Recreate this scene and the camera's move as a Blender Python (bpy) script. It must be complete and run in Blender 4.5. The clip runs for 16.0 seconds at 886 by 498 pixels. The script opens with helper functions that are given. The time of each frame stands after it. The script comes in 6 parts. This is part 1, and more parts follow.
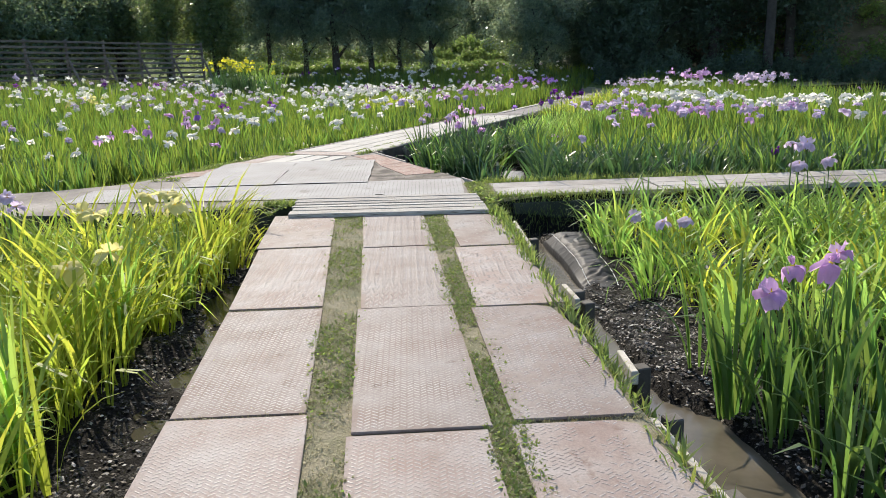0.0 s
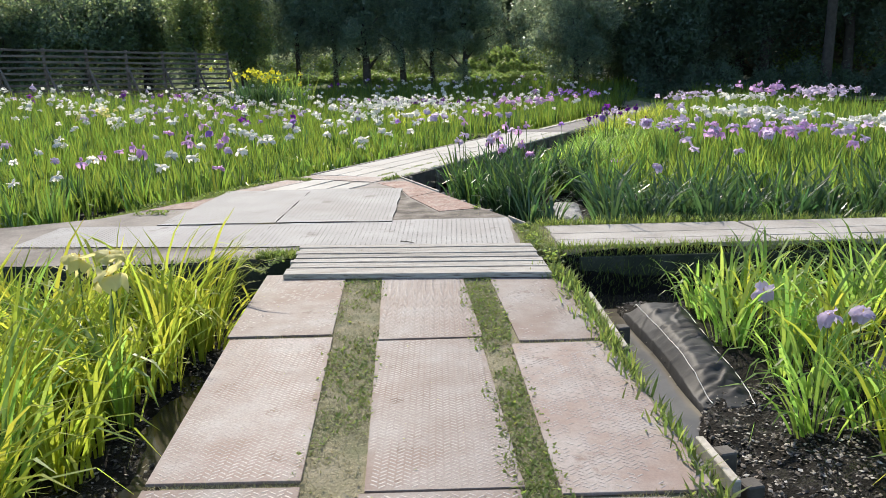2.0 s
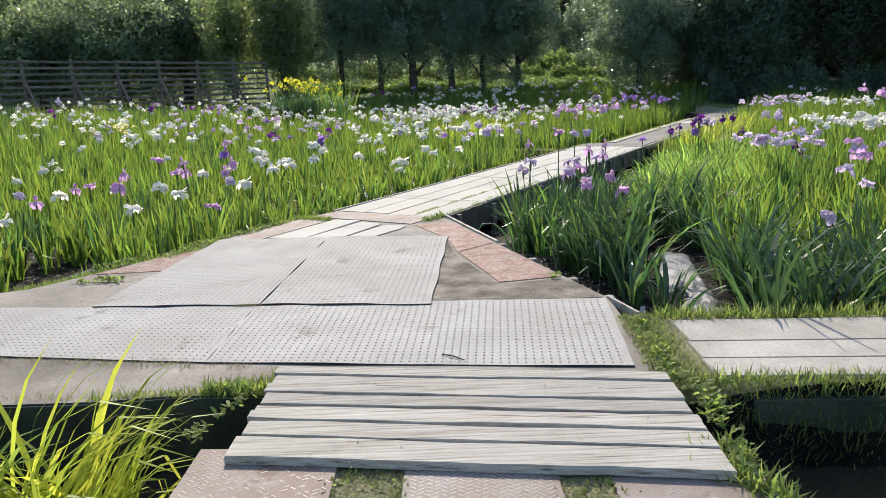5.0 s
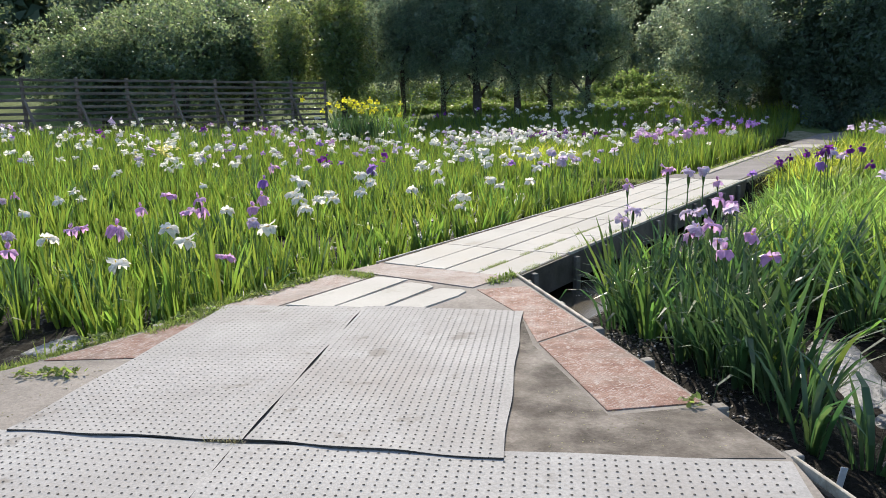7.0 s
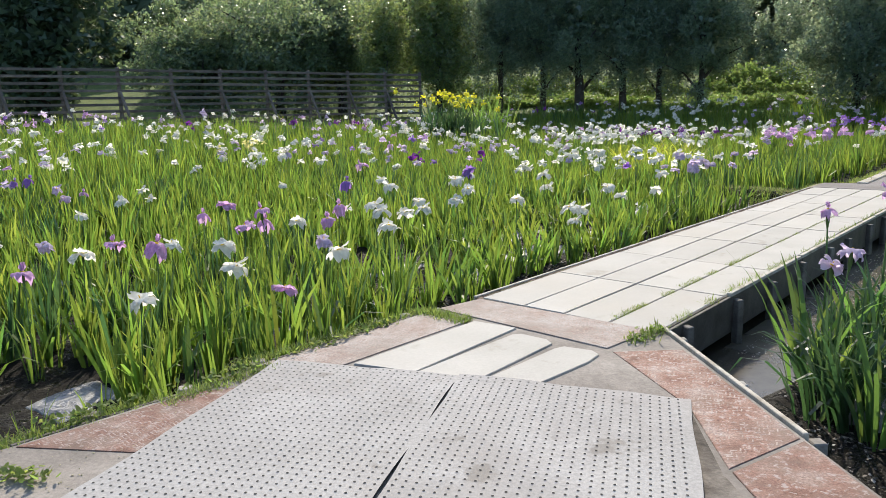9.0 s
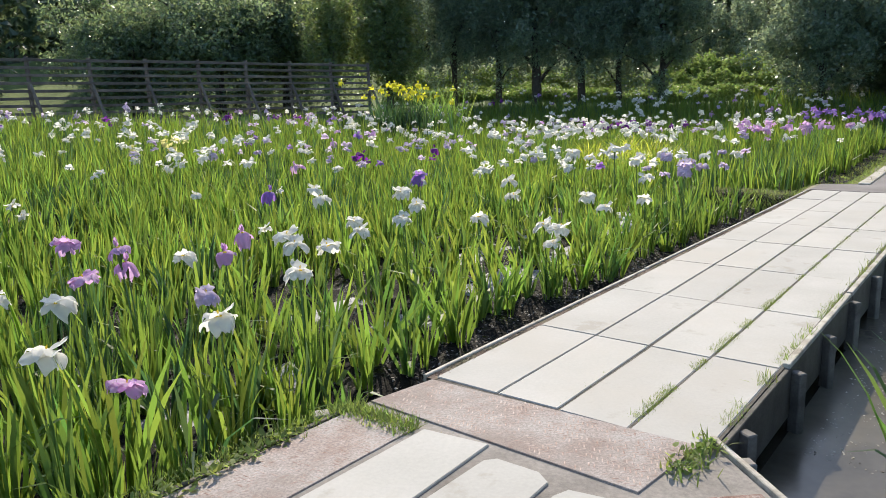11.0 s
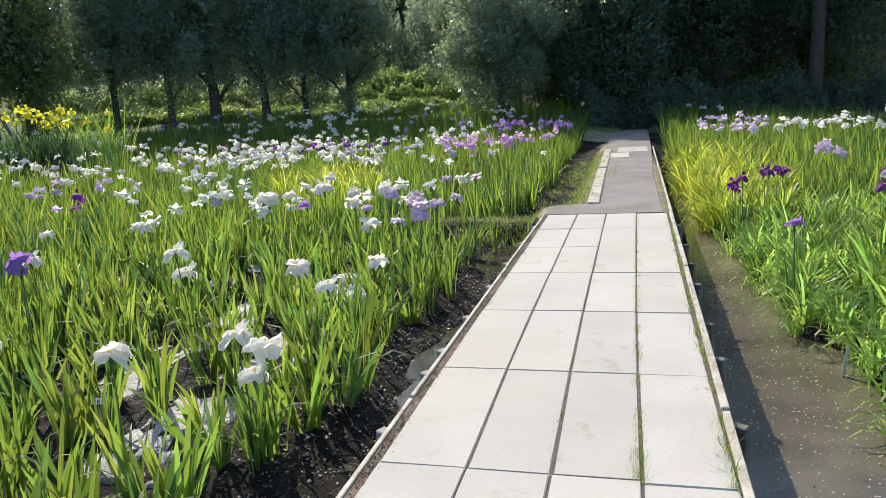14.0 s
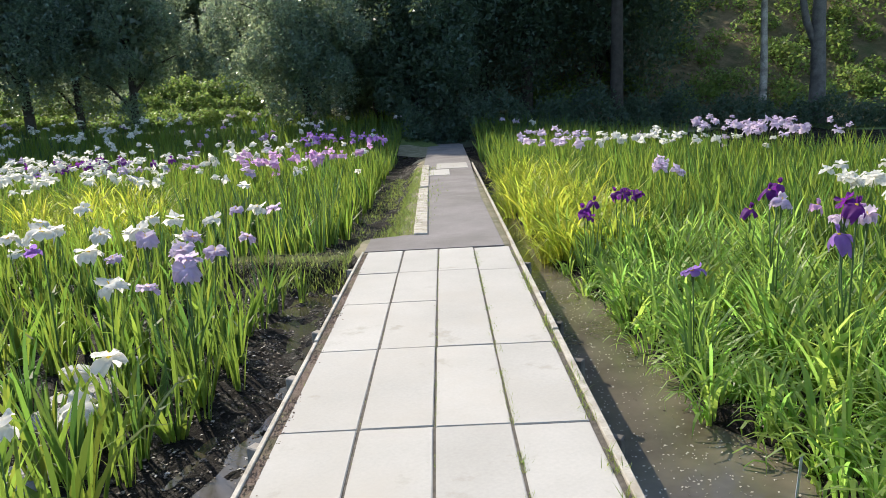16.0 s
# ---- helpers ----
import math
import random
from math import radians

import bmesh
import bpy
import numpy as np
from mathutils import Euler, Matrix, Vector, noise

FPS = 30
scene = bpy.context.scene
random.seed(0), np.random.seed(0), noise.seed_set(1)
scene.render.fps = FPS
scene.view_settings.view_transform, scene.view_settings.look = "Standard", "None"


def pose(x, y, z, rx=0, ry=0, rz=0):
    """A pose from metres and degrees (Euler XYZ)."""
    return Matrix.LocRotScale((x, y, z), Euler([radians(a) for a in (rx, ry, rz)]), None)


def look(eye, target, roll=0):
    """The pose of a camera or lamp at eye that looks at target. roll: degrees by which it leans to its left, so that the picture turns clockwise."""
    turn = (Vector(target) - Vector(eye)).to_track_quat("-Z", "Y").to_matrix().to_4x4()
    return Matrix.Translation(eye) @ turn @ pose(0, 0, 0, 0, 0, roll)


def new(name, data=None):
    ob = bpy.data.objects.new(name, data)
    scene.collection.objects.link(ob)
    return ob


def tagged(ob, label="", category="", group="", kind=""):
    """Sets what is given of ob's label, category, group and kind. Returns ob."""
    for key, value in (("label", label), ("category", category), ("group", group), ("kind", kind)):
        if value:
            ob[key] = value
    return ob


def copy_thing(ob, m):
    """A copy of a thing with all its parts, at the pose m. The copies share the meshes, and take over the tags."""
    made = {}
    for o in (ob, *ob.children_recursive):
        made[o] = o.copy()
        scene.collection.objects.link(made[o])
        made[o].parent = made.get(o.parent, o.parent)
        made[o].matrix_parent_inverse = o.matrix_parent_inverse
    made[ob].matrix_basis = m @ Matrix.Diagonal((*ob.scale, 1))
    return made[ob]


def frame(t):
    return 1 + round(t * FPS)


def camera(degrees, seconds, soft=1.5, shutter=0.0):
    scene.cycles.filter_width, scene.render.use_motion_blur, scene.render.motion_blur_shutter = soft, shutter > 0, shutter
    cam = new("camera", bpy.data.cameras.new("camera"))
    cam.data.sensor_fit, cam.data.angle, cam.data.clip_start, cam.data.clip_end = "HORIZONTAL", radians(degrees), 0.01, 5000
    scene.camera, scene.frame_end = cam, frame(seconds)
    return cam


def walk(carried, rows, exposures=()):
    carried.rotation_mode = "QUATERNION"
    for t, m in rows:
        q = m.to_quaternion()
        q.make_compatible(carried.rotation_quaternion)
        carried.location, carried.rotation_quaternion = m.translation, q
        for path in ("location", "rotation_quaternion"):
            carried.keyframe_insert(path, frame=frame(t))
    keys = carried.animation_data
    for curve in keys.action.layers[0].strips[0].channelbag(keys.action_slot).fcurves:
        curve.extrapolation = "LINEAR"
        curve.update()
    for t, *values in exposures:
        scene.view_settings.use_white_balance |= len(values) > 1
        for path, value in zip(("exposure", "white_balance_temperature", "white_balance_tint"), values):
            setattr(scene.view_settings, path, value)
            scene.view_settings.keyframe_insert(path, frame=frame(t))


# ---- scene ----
cam = camera(62.4, 16.0, soft=0.8)
PATH = [
    (0, (0.069, -1.292, 1.475), (0.263, 0.639, 0.988), -1.9),
    (0.5, (0.104, -0.8, 1.49), (0.289, 1.131, 1.003), -1.9),
    (1, (0.125, -0.326, 1.524), (0.291, 1.609, 1.048), -1.7),
    (1.5, (0.127, 0.192, 1.514), (0.263, 2.133, 1.051), -1.8),
    (2, (0.155, 0.682, 1.485), (0.269, 2.626, 1.029), -1.7),
    (2.5, (0.18, 1.21, 1.476), (0.27, 3.156, 1.02), -1.7),
    (3, (0.202, 1.712, 1.482), (0.28, 3.657, 1.02), -1.7),
    (3.5, (0.216, 2.177, 1.511), (0.284, 4.12, 1.041), -1.6),
    (3.7, (0.219, 2.365, 1.503), (0.279, 4.308, 1.031), -1.7),
    (5.8, (0.223, 4.136, 1.545), (0.155, 6.096, 1.156), -2.3),
    (6, (0.194, 4.362, 1.551), (0.115, 6.325, 1.173), -2.1),
    (6.5, (0.127, 4.851, 1.541), (0.005, 6.812, 1.171), -2.2),
    (7, (0.116, 5.344, 1.548), (-0.064, 7.3, 1.172), -2.2),
    (7.5, (0.083, 5.825, 1.563), (-0.192, 7.769, 1.182), -2.2),
    (8, (0.02, 6.233, 1.596), (-0.366, 8.156, 1.209), -2.3),
    (8.2, (-0.042, 6.362, 1.571), (-0.481, 8.276, 1.19), -1.8),
    (10.3, (-0.434, 8.193, 1.541), (-0.783, 10.122, 1.146), -1.7),
    (10.5, (-0.45, 8.366, 1.576), (-0.786, 10.297, 1.178), -1.8),
    (11, (-0.53, 8.878, 1.546), (-0.834, 10.813, 1.14), -1.9),
    (11.5, (-0.614, 9.314, 1.552), (-0.898, 11.25, 1.139), -2.1),
    (12, (-0.668, 9.808, 1.563), (-0.896, 11.752, 1.149), -2.2),
    (12.5, (-0.685, 10.263, 1.594), (-0.813, 12.217, 1.185), -2.5),
    (13, (-0.699, 10.705, 1.601), (-0.661, 12.662, 1.192), -2.8),
    (13.5, (-0.598, 11.178, 1.587), (-0.34, 13.119, 1.181), -3.3),
    (14, (-0.477, 11.687, 1.577), (0.018, 13.583, 1.178), -3.7),
    (14.5, (-0.347, 12.169, 1.574), (0.344, 14.003, 1.177), -3.5),
    (15, (-0.158, 12.619, 1.559), (0.657, 14.403, 1.168), -3.4),
    (15.5, (0.007, 13.047, 1.559), (0.907, 14.79, 1.167), -3.2),
    (16, (0.243, 13.495, 1.533), (1.205, 15.204, 1.139), -3.0),
]
walk(cam, [(t, look(e, g, r)) for t, e, g, r in PATH], exposures=[(0.0, 0.46), (11.5, 0.46), (14.0, 0.54), (16.0, 0.56)])

# ---------------------------------------------------------------- world, sun
AZ, EL = 9.0, 40.0          # sun: degrees left of +y, degrees above the horizon
world = bpy.data.worlds.new("world")
scene.world = world
world.use_nodes = True
wn = world.node_tree
sky = wn.nodes.new("ShaderNodeTexSky")
sky.sky_type = "NISHITA"
sky.sun_disc = False
sky.sun_elevation = radians(EL)
sky.sun_rotation = radians(-AZ)
wn.nodes["Background"].inputs["Strength"].default_value = 0.20
wn.links.new(sky.outputs[0], wn.nodes["Background"].inputs["Color"])
sun_data = bpy.data.lights.new("sun", "SUN")
sun_data.energy, sun_data.angle, sun_data.color = 4.2, radians(0.6), (1.0, 0.90, 0.74)
sun = new("sun", sun_data)
S_DIR = Vector((-math.sin(radians(AZ)) * math.cos(radians(EL)), math.cos(radians(AZ)) * math.cos(radians(EL)), math.sin(radians(EL))))
sun.matrix_world = look(S_DIR * 60, (0, 0, 0))

# ---------------------------------------------------------------- materials
def node(nt, kind, **inputs):
    n = nt.nodes.new(kind)
    for k, val in inputs.items():
        n.inputs[k.replace("_", " ")].default_value = val
    return n


def ramp(nt, fac, stops):
    r = nt.nodes.new("ShaderNodeValToRGB")
    el = r.color_ramp.elements
    while len(el) < len(stops):
        el.new(0.5)
    for e, (p, c) in zip(el, stops):
        e.position, e.color = p, (*c, 1)
    nt.links.new(fac, r.inputs[0])
    return r.outputs[0]


def noise_tex(nt, scale, detail=4, rough=0.6, coords=None):
    n = node(nt, "ShaderNodeTexNoise", Scale=scale, Detail=detail, Roughness=rough)
    if coords is not None:
        nt.links.new(coords, n.inputs["Vector"])
    return n.outputs["Fac"]


def blend(nt, fac, a, b, mode="MIX"):
    m = nt.nodes.new("ShaderNodeMix")
    m.data_type, m.blend_type = "RGBA", mode
    for sock, val in ((m.inputs[0], fac), (m.inputs[6], a), (m.inputs[7], b)):
        if isinstance(val, (int, float)):
            sock.default_value = val
        elif isinstance(val, tuple):
            sock.default_value = (*val, 1)
        else:
            nt.links.new(val, sock)
    return m.outputs[2]


def mat_base(name):
    m = bpy.data.materials.new(name)
    m.use_nodes = True
    nt = m.node_tree
    return m, nt, nt.nodes["Principled BSDF"], nt.nodes.new("ShaderNodeNewGeometry").outputs["Position"]


def surface(name, stops, scale, fine, rough=0.8, bump=0.3, bump_dist=0.01, metal=0.0, stain=None, spec=0.5, per_piece=0.0, stretch=None, grit=0.35, spots=None, wet=None):
    """A weathered surface: broad patches, fine grain, optional stain colour."""
    m, nt, b, pos = mat_base(name)
    if stretch:
        mp_ = nt.nodes.new("ShaderNodeMapping")
        mp_.inputs["Scale"].default_value = stretch
        mp_.inputs["Rotation"].default_value = (0, 0, 0.138)
        nt.links.new(pos, mp_.inputs["Vector"])
        pos = mp_.outputs[0]
    broad = noise_tex(nt, scale, 5, 0.6, pos)
    grain = noise_tex(nt, fine, 3, 0.7, pos)
    col = ramp(nt, broad, stops)
    col = blend(nt, grit, col, ramp(nt, grain, [(0.3, (0.25, 0.25, 0.25)), (0.7, (0.75, 0.75, 0.75))]), "OVERLAY")
    if stain:
        st = noise_tex(nt, scale * 0.45, 6, 0.7, pos)
        f = ramp(nt, st, [(0.48, (0, 0, 0)), (0.68, (0.8, 0.8, 0.8))])
        col = blend(nt, f, col, stain)
    if spots:
        sc, lo, sp_col, amount = spots
        f = ramp(nt, noise_tex(nt, sc, 6, 0.65, pos), [(lo, (0, 0, 0)), (lo + 0.07, (amount, amount, amount))])
        col = blend(nt, f, col, sp_col)
    if per_piece:
        info = nt.nodes.new("ShaderNodeObjectInfo").outputs["Random"]
        mp = nt.nodes.new("ShaderNodeMapRange")
        mp.inputs[3].default_value, mp.inputs[4].default_value = 1 - per_piece, 1 + per_piece
        nt.links.new(info, mp.inputs[0])
        hs = nt.nodes.new("ShaderNodeHueSaturation")
        nt.links.new(mp.outputs[0], hs.inputs["Value"])
        nt.links.new(col, hs.inputs["Color"])
        col = hs.outputs[0]
    nt.links.new(col, b.inputs["Base Color"])
    b.inputs["Roughness"].default_value = rough
    if wet:
        sc, lo, hi, slick = wet
        nt.links.new(ramp(nt, noise_tex(nt, sc, 4, 0.6, pos), [(lo, (rough,) * 3), (hi, (slick,) * 3)]), b.inputs["Roughness"])
    b.inputs["Metallic"].default_value = metal
    b.inputs["Specular IOR Level"].default_value = spec
    bp = node(nt, "ShaderNodeBump", Strength=bump, Distance=bump_dist)
    h = blend(nt, 0.5, broad, grain)
    nt.links.new(h, bp.inputs["Height"])
    nt.links.new(bp.outputs[0], b.inputs["Normal"])
    return m


def leaf_mat(name, dark, light, trans, through_amount=0.5, rough=0.45, spec=0.4, scale=0.6):
    """Thin foliage: lit from behind it glows with the light that passes through."""
    m, nt, b, pos = mat_base(name)
    isl = nt.nodes["Geometry"].outputs["Random Per Island"]
    patch = noise_tex(nt, scale, 3, 0.6, pos)
    f = blend(nt, 0.55, patch, isl)
    col = ramp(nt, f, [(0.25, dark), (0.75, light)])
    nt.links.new(col, b.inputs["Base Color"])
    b.inputs["Roughness"].default_value = rough
    b.inputs["Specular IOR Level"].default_value = spec
    tr = nt.nodes.new("ShaderNodeBsdfTranslucent")
    tcol = blend(nt, isl, trans, tuple(c * 0.30 for c in trans))
    spin = nt.nodes.new("ShaderNodeMath")
    spin.operation = "MULTIPLY"
    spin.inputs[1].default_value = 37.0
    nt.links.new(isl, spin.inputs[0])
    frac = nt.nodes.new("ShaderNodeMath")
    frac.operation = "FRACT"
    nt.links.new(spin.outputs[0], frac.inputs[0])
    hue = nt.nodes.new("ShaderNodeMapRange")
    hue.inputs[3].default_value, hue.inputs[4].default_value = 0.478, 0.535
    nt.links.new(frac.outputs[0], hue.inputs[0])
    turn = nt.nodes.new("ShaderNodeHueSaturation")
    turn.inputs["Saturation"].default_value = 0.93
    nt.links.new(hue.outputs[0], turn.inputs["Hue"])
    nt.links.new(tcol, turn.inputs["Color"])
    tcol = turn.outputs[0]
    nt.links.new(tcol, tr.inputs[0])
    mx = nt.nodes.new("ShaderNodeMixShader")
    mx.inputs[0].default_value = through_amount
    nt.links.new(b.outputs[0], mx.inputs[1])
    nt.links.new(tr.outputs[0], mx.inputs[2])
    nt.links.new(mx.outputs[0], nt.nodes["Material Output"].inputs[0])
    return m


M = {}
M["steel"] = surface("rusty_steel", [(0.28, (0.19, 0.13, 0.108)), (0.48, (0.25, 0.205, 0.18)), (0.72, (0.31, 0.285, 0.265))], 2.6, 90, 0.7, 0.25, 0.004, 0.0, (0.20, 0.125, 0.098), 0.35, per_piece=0.18, spots=(4.0, 0.60, (0.13, 0.075, 0.055), 0.7))
M["tread"] = surface("worn_tread", [(0.3, (0.21, 0.172, 0.15)), (0.7, (0.35, 0.32, 0.295))], 3, 120, 0.5, 0.1, 0.002, 0.1)
M["rust"] = surface("red_rusted_steel", [(0.30, (0.145, 0.072, 0.05)), (0.45, (0.225, 0.125, 0.095)), (0.58, (0.275, 0.185, 0.15)), (0.75, (0.34, 0.29, 0.26))], 6.0, 90, 0.8, 0.7, 0.006, 0.0, (0.17, 0.125, 0.10), 0.3, per_piece=0.14, grit=0.85, spots=(24.0, 0.56, (0.40, 0.36, 0.335), 0.6))
M["rust_tread"] = surface("rusted_tread", [(0.35, (0.19, 0.11, 0.082)), (0.65, (0.36, 0.29, 0.255))], 14, 120, 0.6, 0.2, 0.002, 0.1)
M["pale_rust"] = surface("pale_worn_steel", [(0.3, (0.23, 0.165, 0.14)), (0.5, (0.30, 0.255, 0.228)), (0.75, (0.36, 0.33, 0.305))], 3.5, 80, 0.8, 0.5, 0.005, 0.0, (0.20, 0.16, 0.135), 0.3, per_piece=0.06, grit=0.8, spots=(20.0, 0.58, (0.20, 0.12, 0.09), 0.5))
M["mat"] = surface("grey_rubber", [(0.3, (0.29, 0.28, 0.265)), (0.6, (0.35, 0.34, 0.325)), (0.8, (0.40, 0.39, 0.37))], 1.6, 60, 0.8, 0.15, 0.004, 0, (0.28, 0.26, 0.24), 0.3, spots=(3.1, 0.60, (0.17, 0.15, 0.125), 0.6))
# dark colour that paints shade in the mats' holes and on their rims
M["hole_shade"] = surface("dark_hole_and_rim_shade", [(0.3, (0.03, 0.028, 0.025)), (0.7, (0.06, 0.055, 0.05))], 8, 60, 0.9, 0.1)
M["concrete"] = surface("pale_concrete", [(0.3, (0.38, 0.362, 0.322)), (0.55, (0.43, 0.41, 0.37)), (0.8, (0.475, 0.455, 0.41))], 1.1, 50, 0.85, 0.10, 0.002, 0, (0.42, 0.385, 0.33), 0.3, per_piece=0.06, grit=0.10, spots=(2.3, 0.60, (0.30, 0.27, 0.215), 0.5))
M["old_concrete"] = surface("stained_concrete", [(0.3, (0.13, 0.115, 0.098)), (0.5, (0.235, 0.21, 0.183)), (0.72, (0.35, 0.315, 0.275))], 1.1, 45, 0.9, 0.6, 0.008, 0, (0.14, 0.12, 0.10), 0.3)
M["wood"] = surface("weathered_grey_wood", [(0.3, (0.22, 0.20, 0.175)), (0.55, (0.32, 0.30, 0.27)), (0.8, (0.40, 0.38, 0.35))], 6, 60, 0.85, 0.5, 0.006, 0, (0.19, 0.165, 0.135), 0.25, per_piece=0.1)
M["plank"] = surface("weathered_plank", [(0.30, (0.13, 0.11, 0.092)), (0.42, (0.31, 0.285, 0.25)), (0.60, (0.41, 0.385, 0.345)), (0.8, (0.49, 0.465, 0.425))], 7, 60, 0.85, 0.7, 0.006, 0, None, 0.25, per_piece=0.14, stretch=(0.25, 9, 9))
M["grey_slab"] = surface("grey_path_slab", [(0.3, (0.28, 0.255, 0.225)), (0.55, (0.36, 0.335, 0.30)), (0.8, (0.43, 0.405, 0.37))], 1.8, 60, 0.9, 0.3, 0.004, 0, (0.19, 0.165, 0.135), 0.25, per_piece=0.1)
M["dark_wood"] = surface("wet_dark_wood", [(0.3, (0.045, 0.038, 0.03)), (0.7, (0.10, 0.088, 0.072))], 5, 60, 0.75, 0.5, 0.006, per_piece=0.2)
# stake wood darkened in colour for the shade on the ditch side
M["shaded_stake"] = surface("shaded_stake_wood", [(0.3, (0.07, 0.062, 0.052)), (0.7, (0.19, 0.172, 0.15))], 6, 60, 0.85, 0.5, 0.006, per_piece=0.25)
M["fence_wood"] = surface("dark_brown_fence_wood", [(0.3, (0.06, 0.05, 0.045)), (0.7, (0.15, 0.13, 0.115))], 3, 40, 0.8, 0.4, 0.01, per_piece=0.25)
M["edging"] = surface("pale_edging", [(0.3, (0.24, 0.205, 0.155)), (0.5, (0.42, 0.385, 0.32)), (0.7, (0.54, 0.50, 0.43))], 7, 60, 0.8, 0.3, 0.004, 0, (0.30, 0.26, 0.20))
M["gravel"] = surface("gritty_joint", [(0.3, (0.05, 0.043, 0.036)), (0.6, (0.11, 0.095, 0.075)), (0.8, (0.20, 0.175, 0.145))], 25, 120, 0.95, 0.8, 0.01)
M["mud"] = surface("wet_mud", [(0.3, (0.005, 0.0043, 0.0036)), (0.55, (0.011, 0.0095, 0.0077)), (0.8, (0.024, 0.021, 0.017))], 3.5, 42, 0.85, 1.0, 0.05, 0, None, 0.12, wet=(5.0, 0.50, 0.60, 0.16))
M["soil"] = surface("dry_soil_and_moss", [(0.3, (0.16, 0.15, 0.08)), (0.5, (0.22, 0.195, 0.12)), (0.75, (0.30, 0.265, 0.185))], 4, 70, 0.95, 0.9, 0.02, 0, (0.08, 0.10, 0.035))
M["brown_soil"] = surface("red_brown_soil", [(0.3, (0.09, 0.06, 0.042)), (0.55, (0.17, 0.12, 0.09)), (0.8, (0.26, 0.20, 0.155))], 9, 90, 0.95, 1.0, 0.02, 0, (0.10, 0.11, 0.045))
def debris_mat(name, stops):
    """Bits of debris, each of its own tone."""
    m, nt, b, pos = mat_base(name)
    nt.links.new(ramp(nt, nt.nodes["Geometry"].outputs["Random Per Island"], stops), b.inputs["Base Color"])
    b.inputs["Roughness"].default_value = 0.7
    return m


M["clod"] = debris_mat("mud_clod", [(0.0, (0.012, 0.010, 0.008)), (0.55, (0.05, 0.042, 0.034)), (1.0, (0.14, 0.12, 0.10))])
# dead leaf scraps; the palest tones also paint glints of wet mud
M["leaf_and_glint"] = debris_mat("dead_leaf_scraps", [(0.0, (0.07, 0.05, 0.035)), (0.5, (0.20, 0.17, 0.135)), (0.85, (0.33, 0.30, 0.26)), (1.0, (0.5, 0.47, 0.44))])
M["lawn"] = surface("rough_lawn", [(0.3, (0.055, 0.09, 0.02)), (0.55, (0.095, 0.14, 0.03)), (0.8, (0.15, 0.19, 0.045))], 0.9, 14, 0.95, 0.9, 0.08)
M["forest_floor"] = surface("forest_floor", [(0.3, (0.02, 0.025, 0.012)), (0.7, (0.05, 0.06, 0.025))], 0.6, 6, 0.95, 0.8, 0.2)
M["asphalt"] = surface("grey_asphalt", [(0.3, (0.16, 0.145, 0.135)), (0.7, (0.23, 0.21, 0.20))], 1.5, 90, 0.9, 0.5, 0.006, 0, (0.13, 0.115, 0.10))
M["bark"] = surface("dark_bark", [(0.3, (0.022, 0.019, 0.016)), (0.7, (0.06, 0.052, 0.045))], 5, 30, 0.9, 0.9, 0.03)
M["pale_bark"] = surface("pale_bark", [(0.35, (0.16, 0.145, 0.13)), (0.6, (0.40, 0.38, 0.34)), (0.8, (0.5, 0.48, 0.45))], 2.5, 20, 0.9, 0.6, 0.02)
M["grey_bark"] = surface("grey_bark", [(0.3, (0.075, 0.07, 0.068)), (0.6, (0.15, 0.142, 0.135)), (0.8, (0.21, 0.20, 0.19))], 3.5, 25, 0.9, 0.8, 0.02)
M["leaf_mould"] = surface("leaf_mould_bank", [(0.3, (0.05, 0.055, 0.02)), (0.5, (0.14, 0.11, 0.06)), (0.75, (0.24, 0.19, 0.11))], 1.4, 9, 0.95, 0.9, 0.1, 0, (0.05, 0.075, 0.02))
M["film_black"] = surface("black_mulch_film", [(0.3, (0.012, 0.013, 0.015)), (0.7, (0.028, 0.029, 0.032))], 6, 30, 0.6, 0.2, 0.01, 0, (0.035, 0.033, 0.03), 0.3)
M["film_grey"] = surface("silver_mulch_film", [(0.3, (0.15, 0.15, 0.155)), (0.7, (0.33, 0.33, 0.335))], 3, 26, 0.48, 1.0, 0.05, 0, (0.06, 0.052, 0.042), 0.4)
M["cord"] = surface("white_cord", [(0.3, (0.6, 0.6, 0.58)), (0.7, (0.75, 0.75, 0.73))], 20, 80, 0.7, 0.1)
M["label_white"] = surface("white_plastic_tag", [(0.3, (0.62, 0.62, 0.62)), (0.7, (0.74, 0.74, 0.74))], 8, 60, 0.45, 0.05)
M["leaf"] = leaf_mat("iris_leaf", (0.026, 0.06, 0.012), (0.16, 0.225, 0.045), (0.46, 0.65, 0.055), 0.5, 0.46, 0.30)
M["leaf_blue"] = leaf_mat("iris_leaf_deep", (0.026, 0.062, 0.024), (0.10, 0.18, 0.06), (0.30, 0.50, 0.065), 0.48, 0.46, 0.32)
M["leaf_fresh"] = leaf_mat("iris_leaf_fresh", (0.06, 0.12, 0.026), (0.31, 0.43, 0.10), (0.62, 0.93, 0.12), 0.56, 0.42, 0.40)
M["leaf_deep"] = leaf_mat("iris_leaf_dark", (0.014, 0.040, 0.020), (0.065, 0.125, 0.06), (0.15, 0.29, 0.075), 0.42, 0.36, 0.55)
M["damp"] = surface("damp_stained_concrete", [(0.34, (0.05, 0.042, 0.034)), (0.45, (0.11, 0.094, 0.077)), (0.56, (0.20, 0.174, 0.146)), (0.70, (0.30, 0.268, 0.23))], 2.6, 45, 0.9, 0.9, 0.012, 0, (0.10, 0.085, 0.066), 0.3)
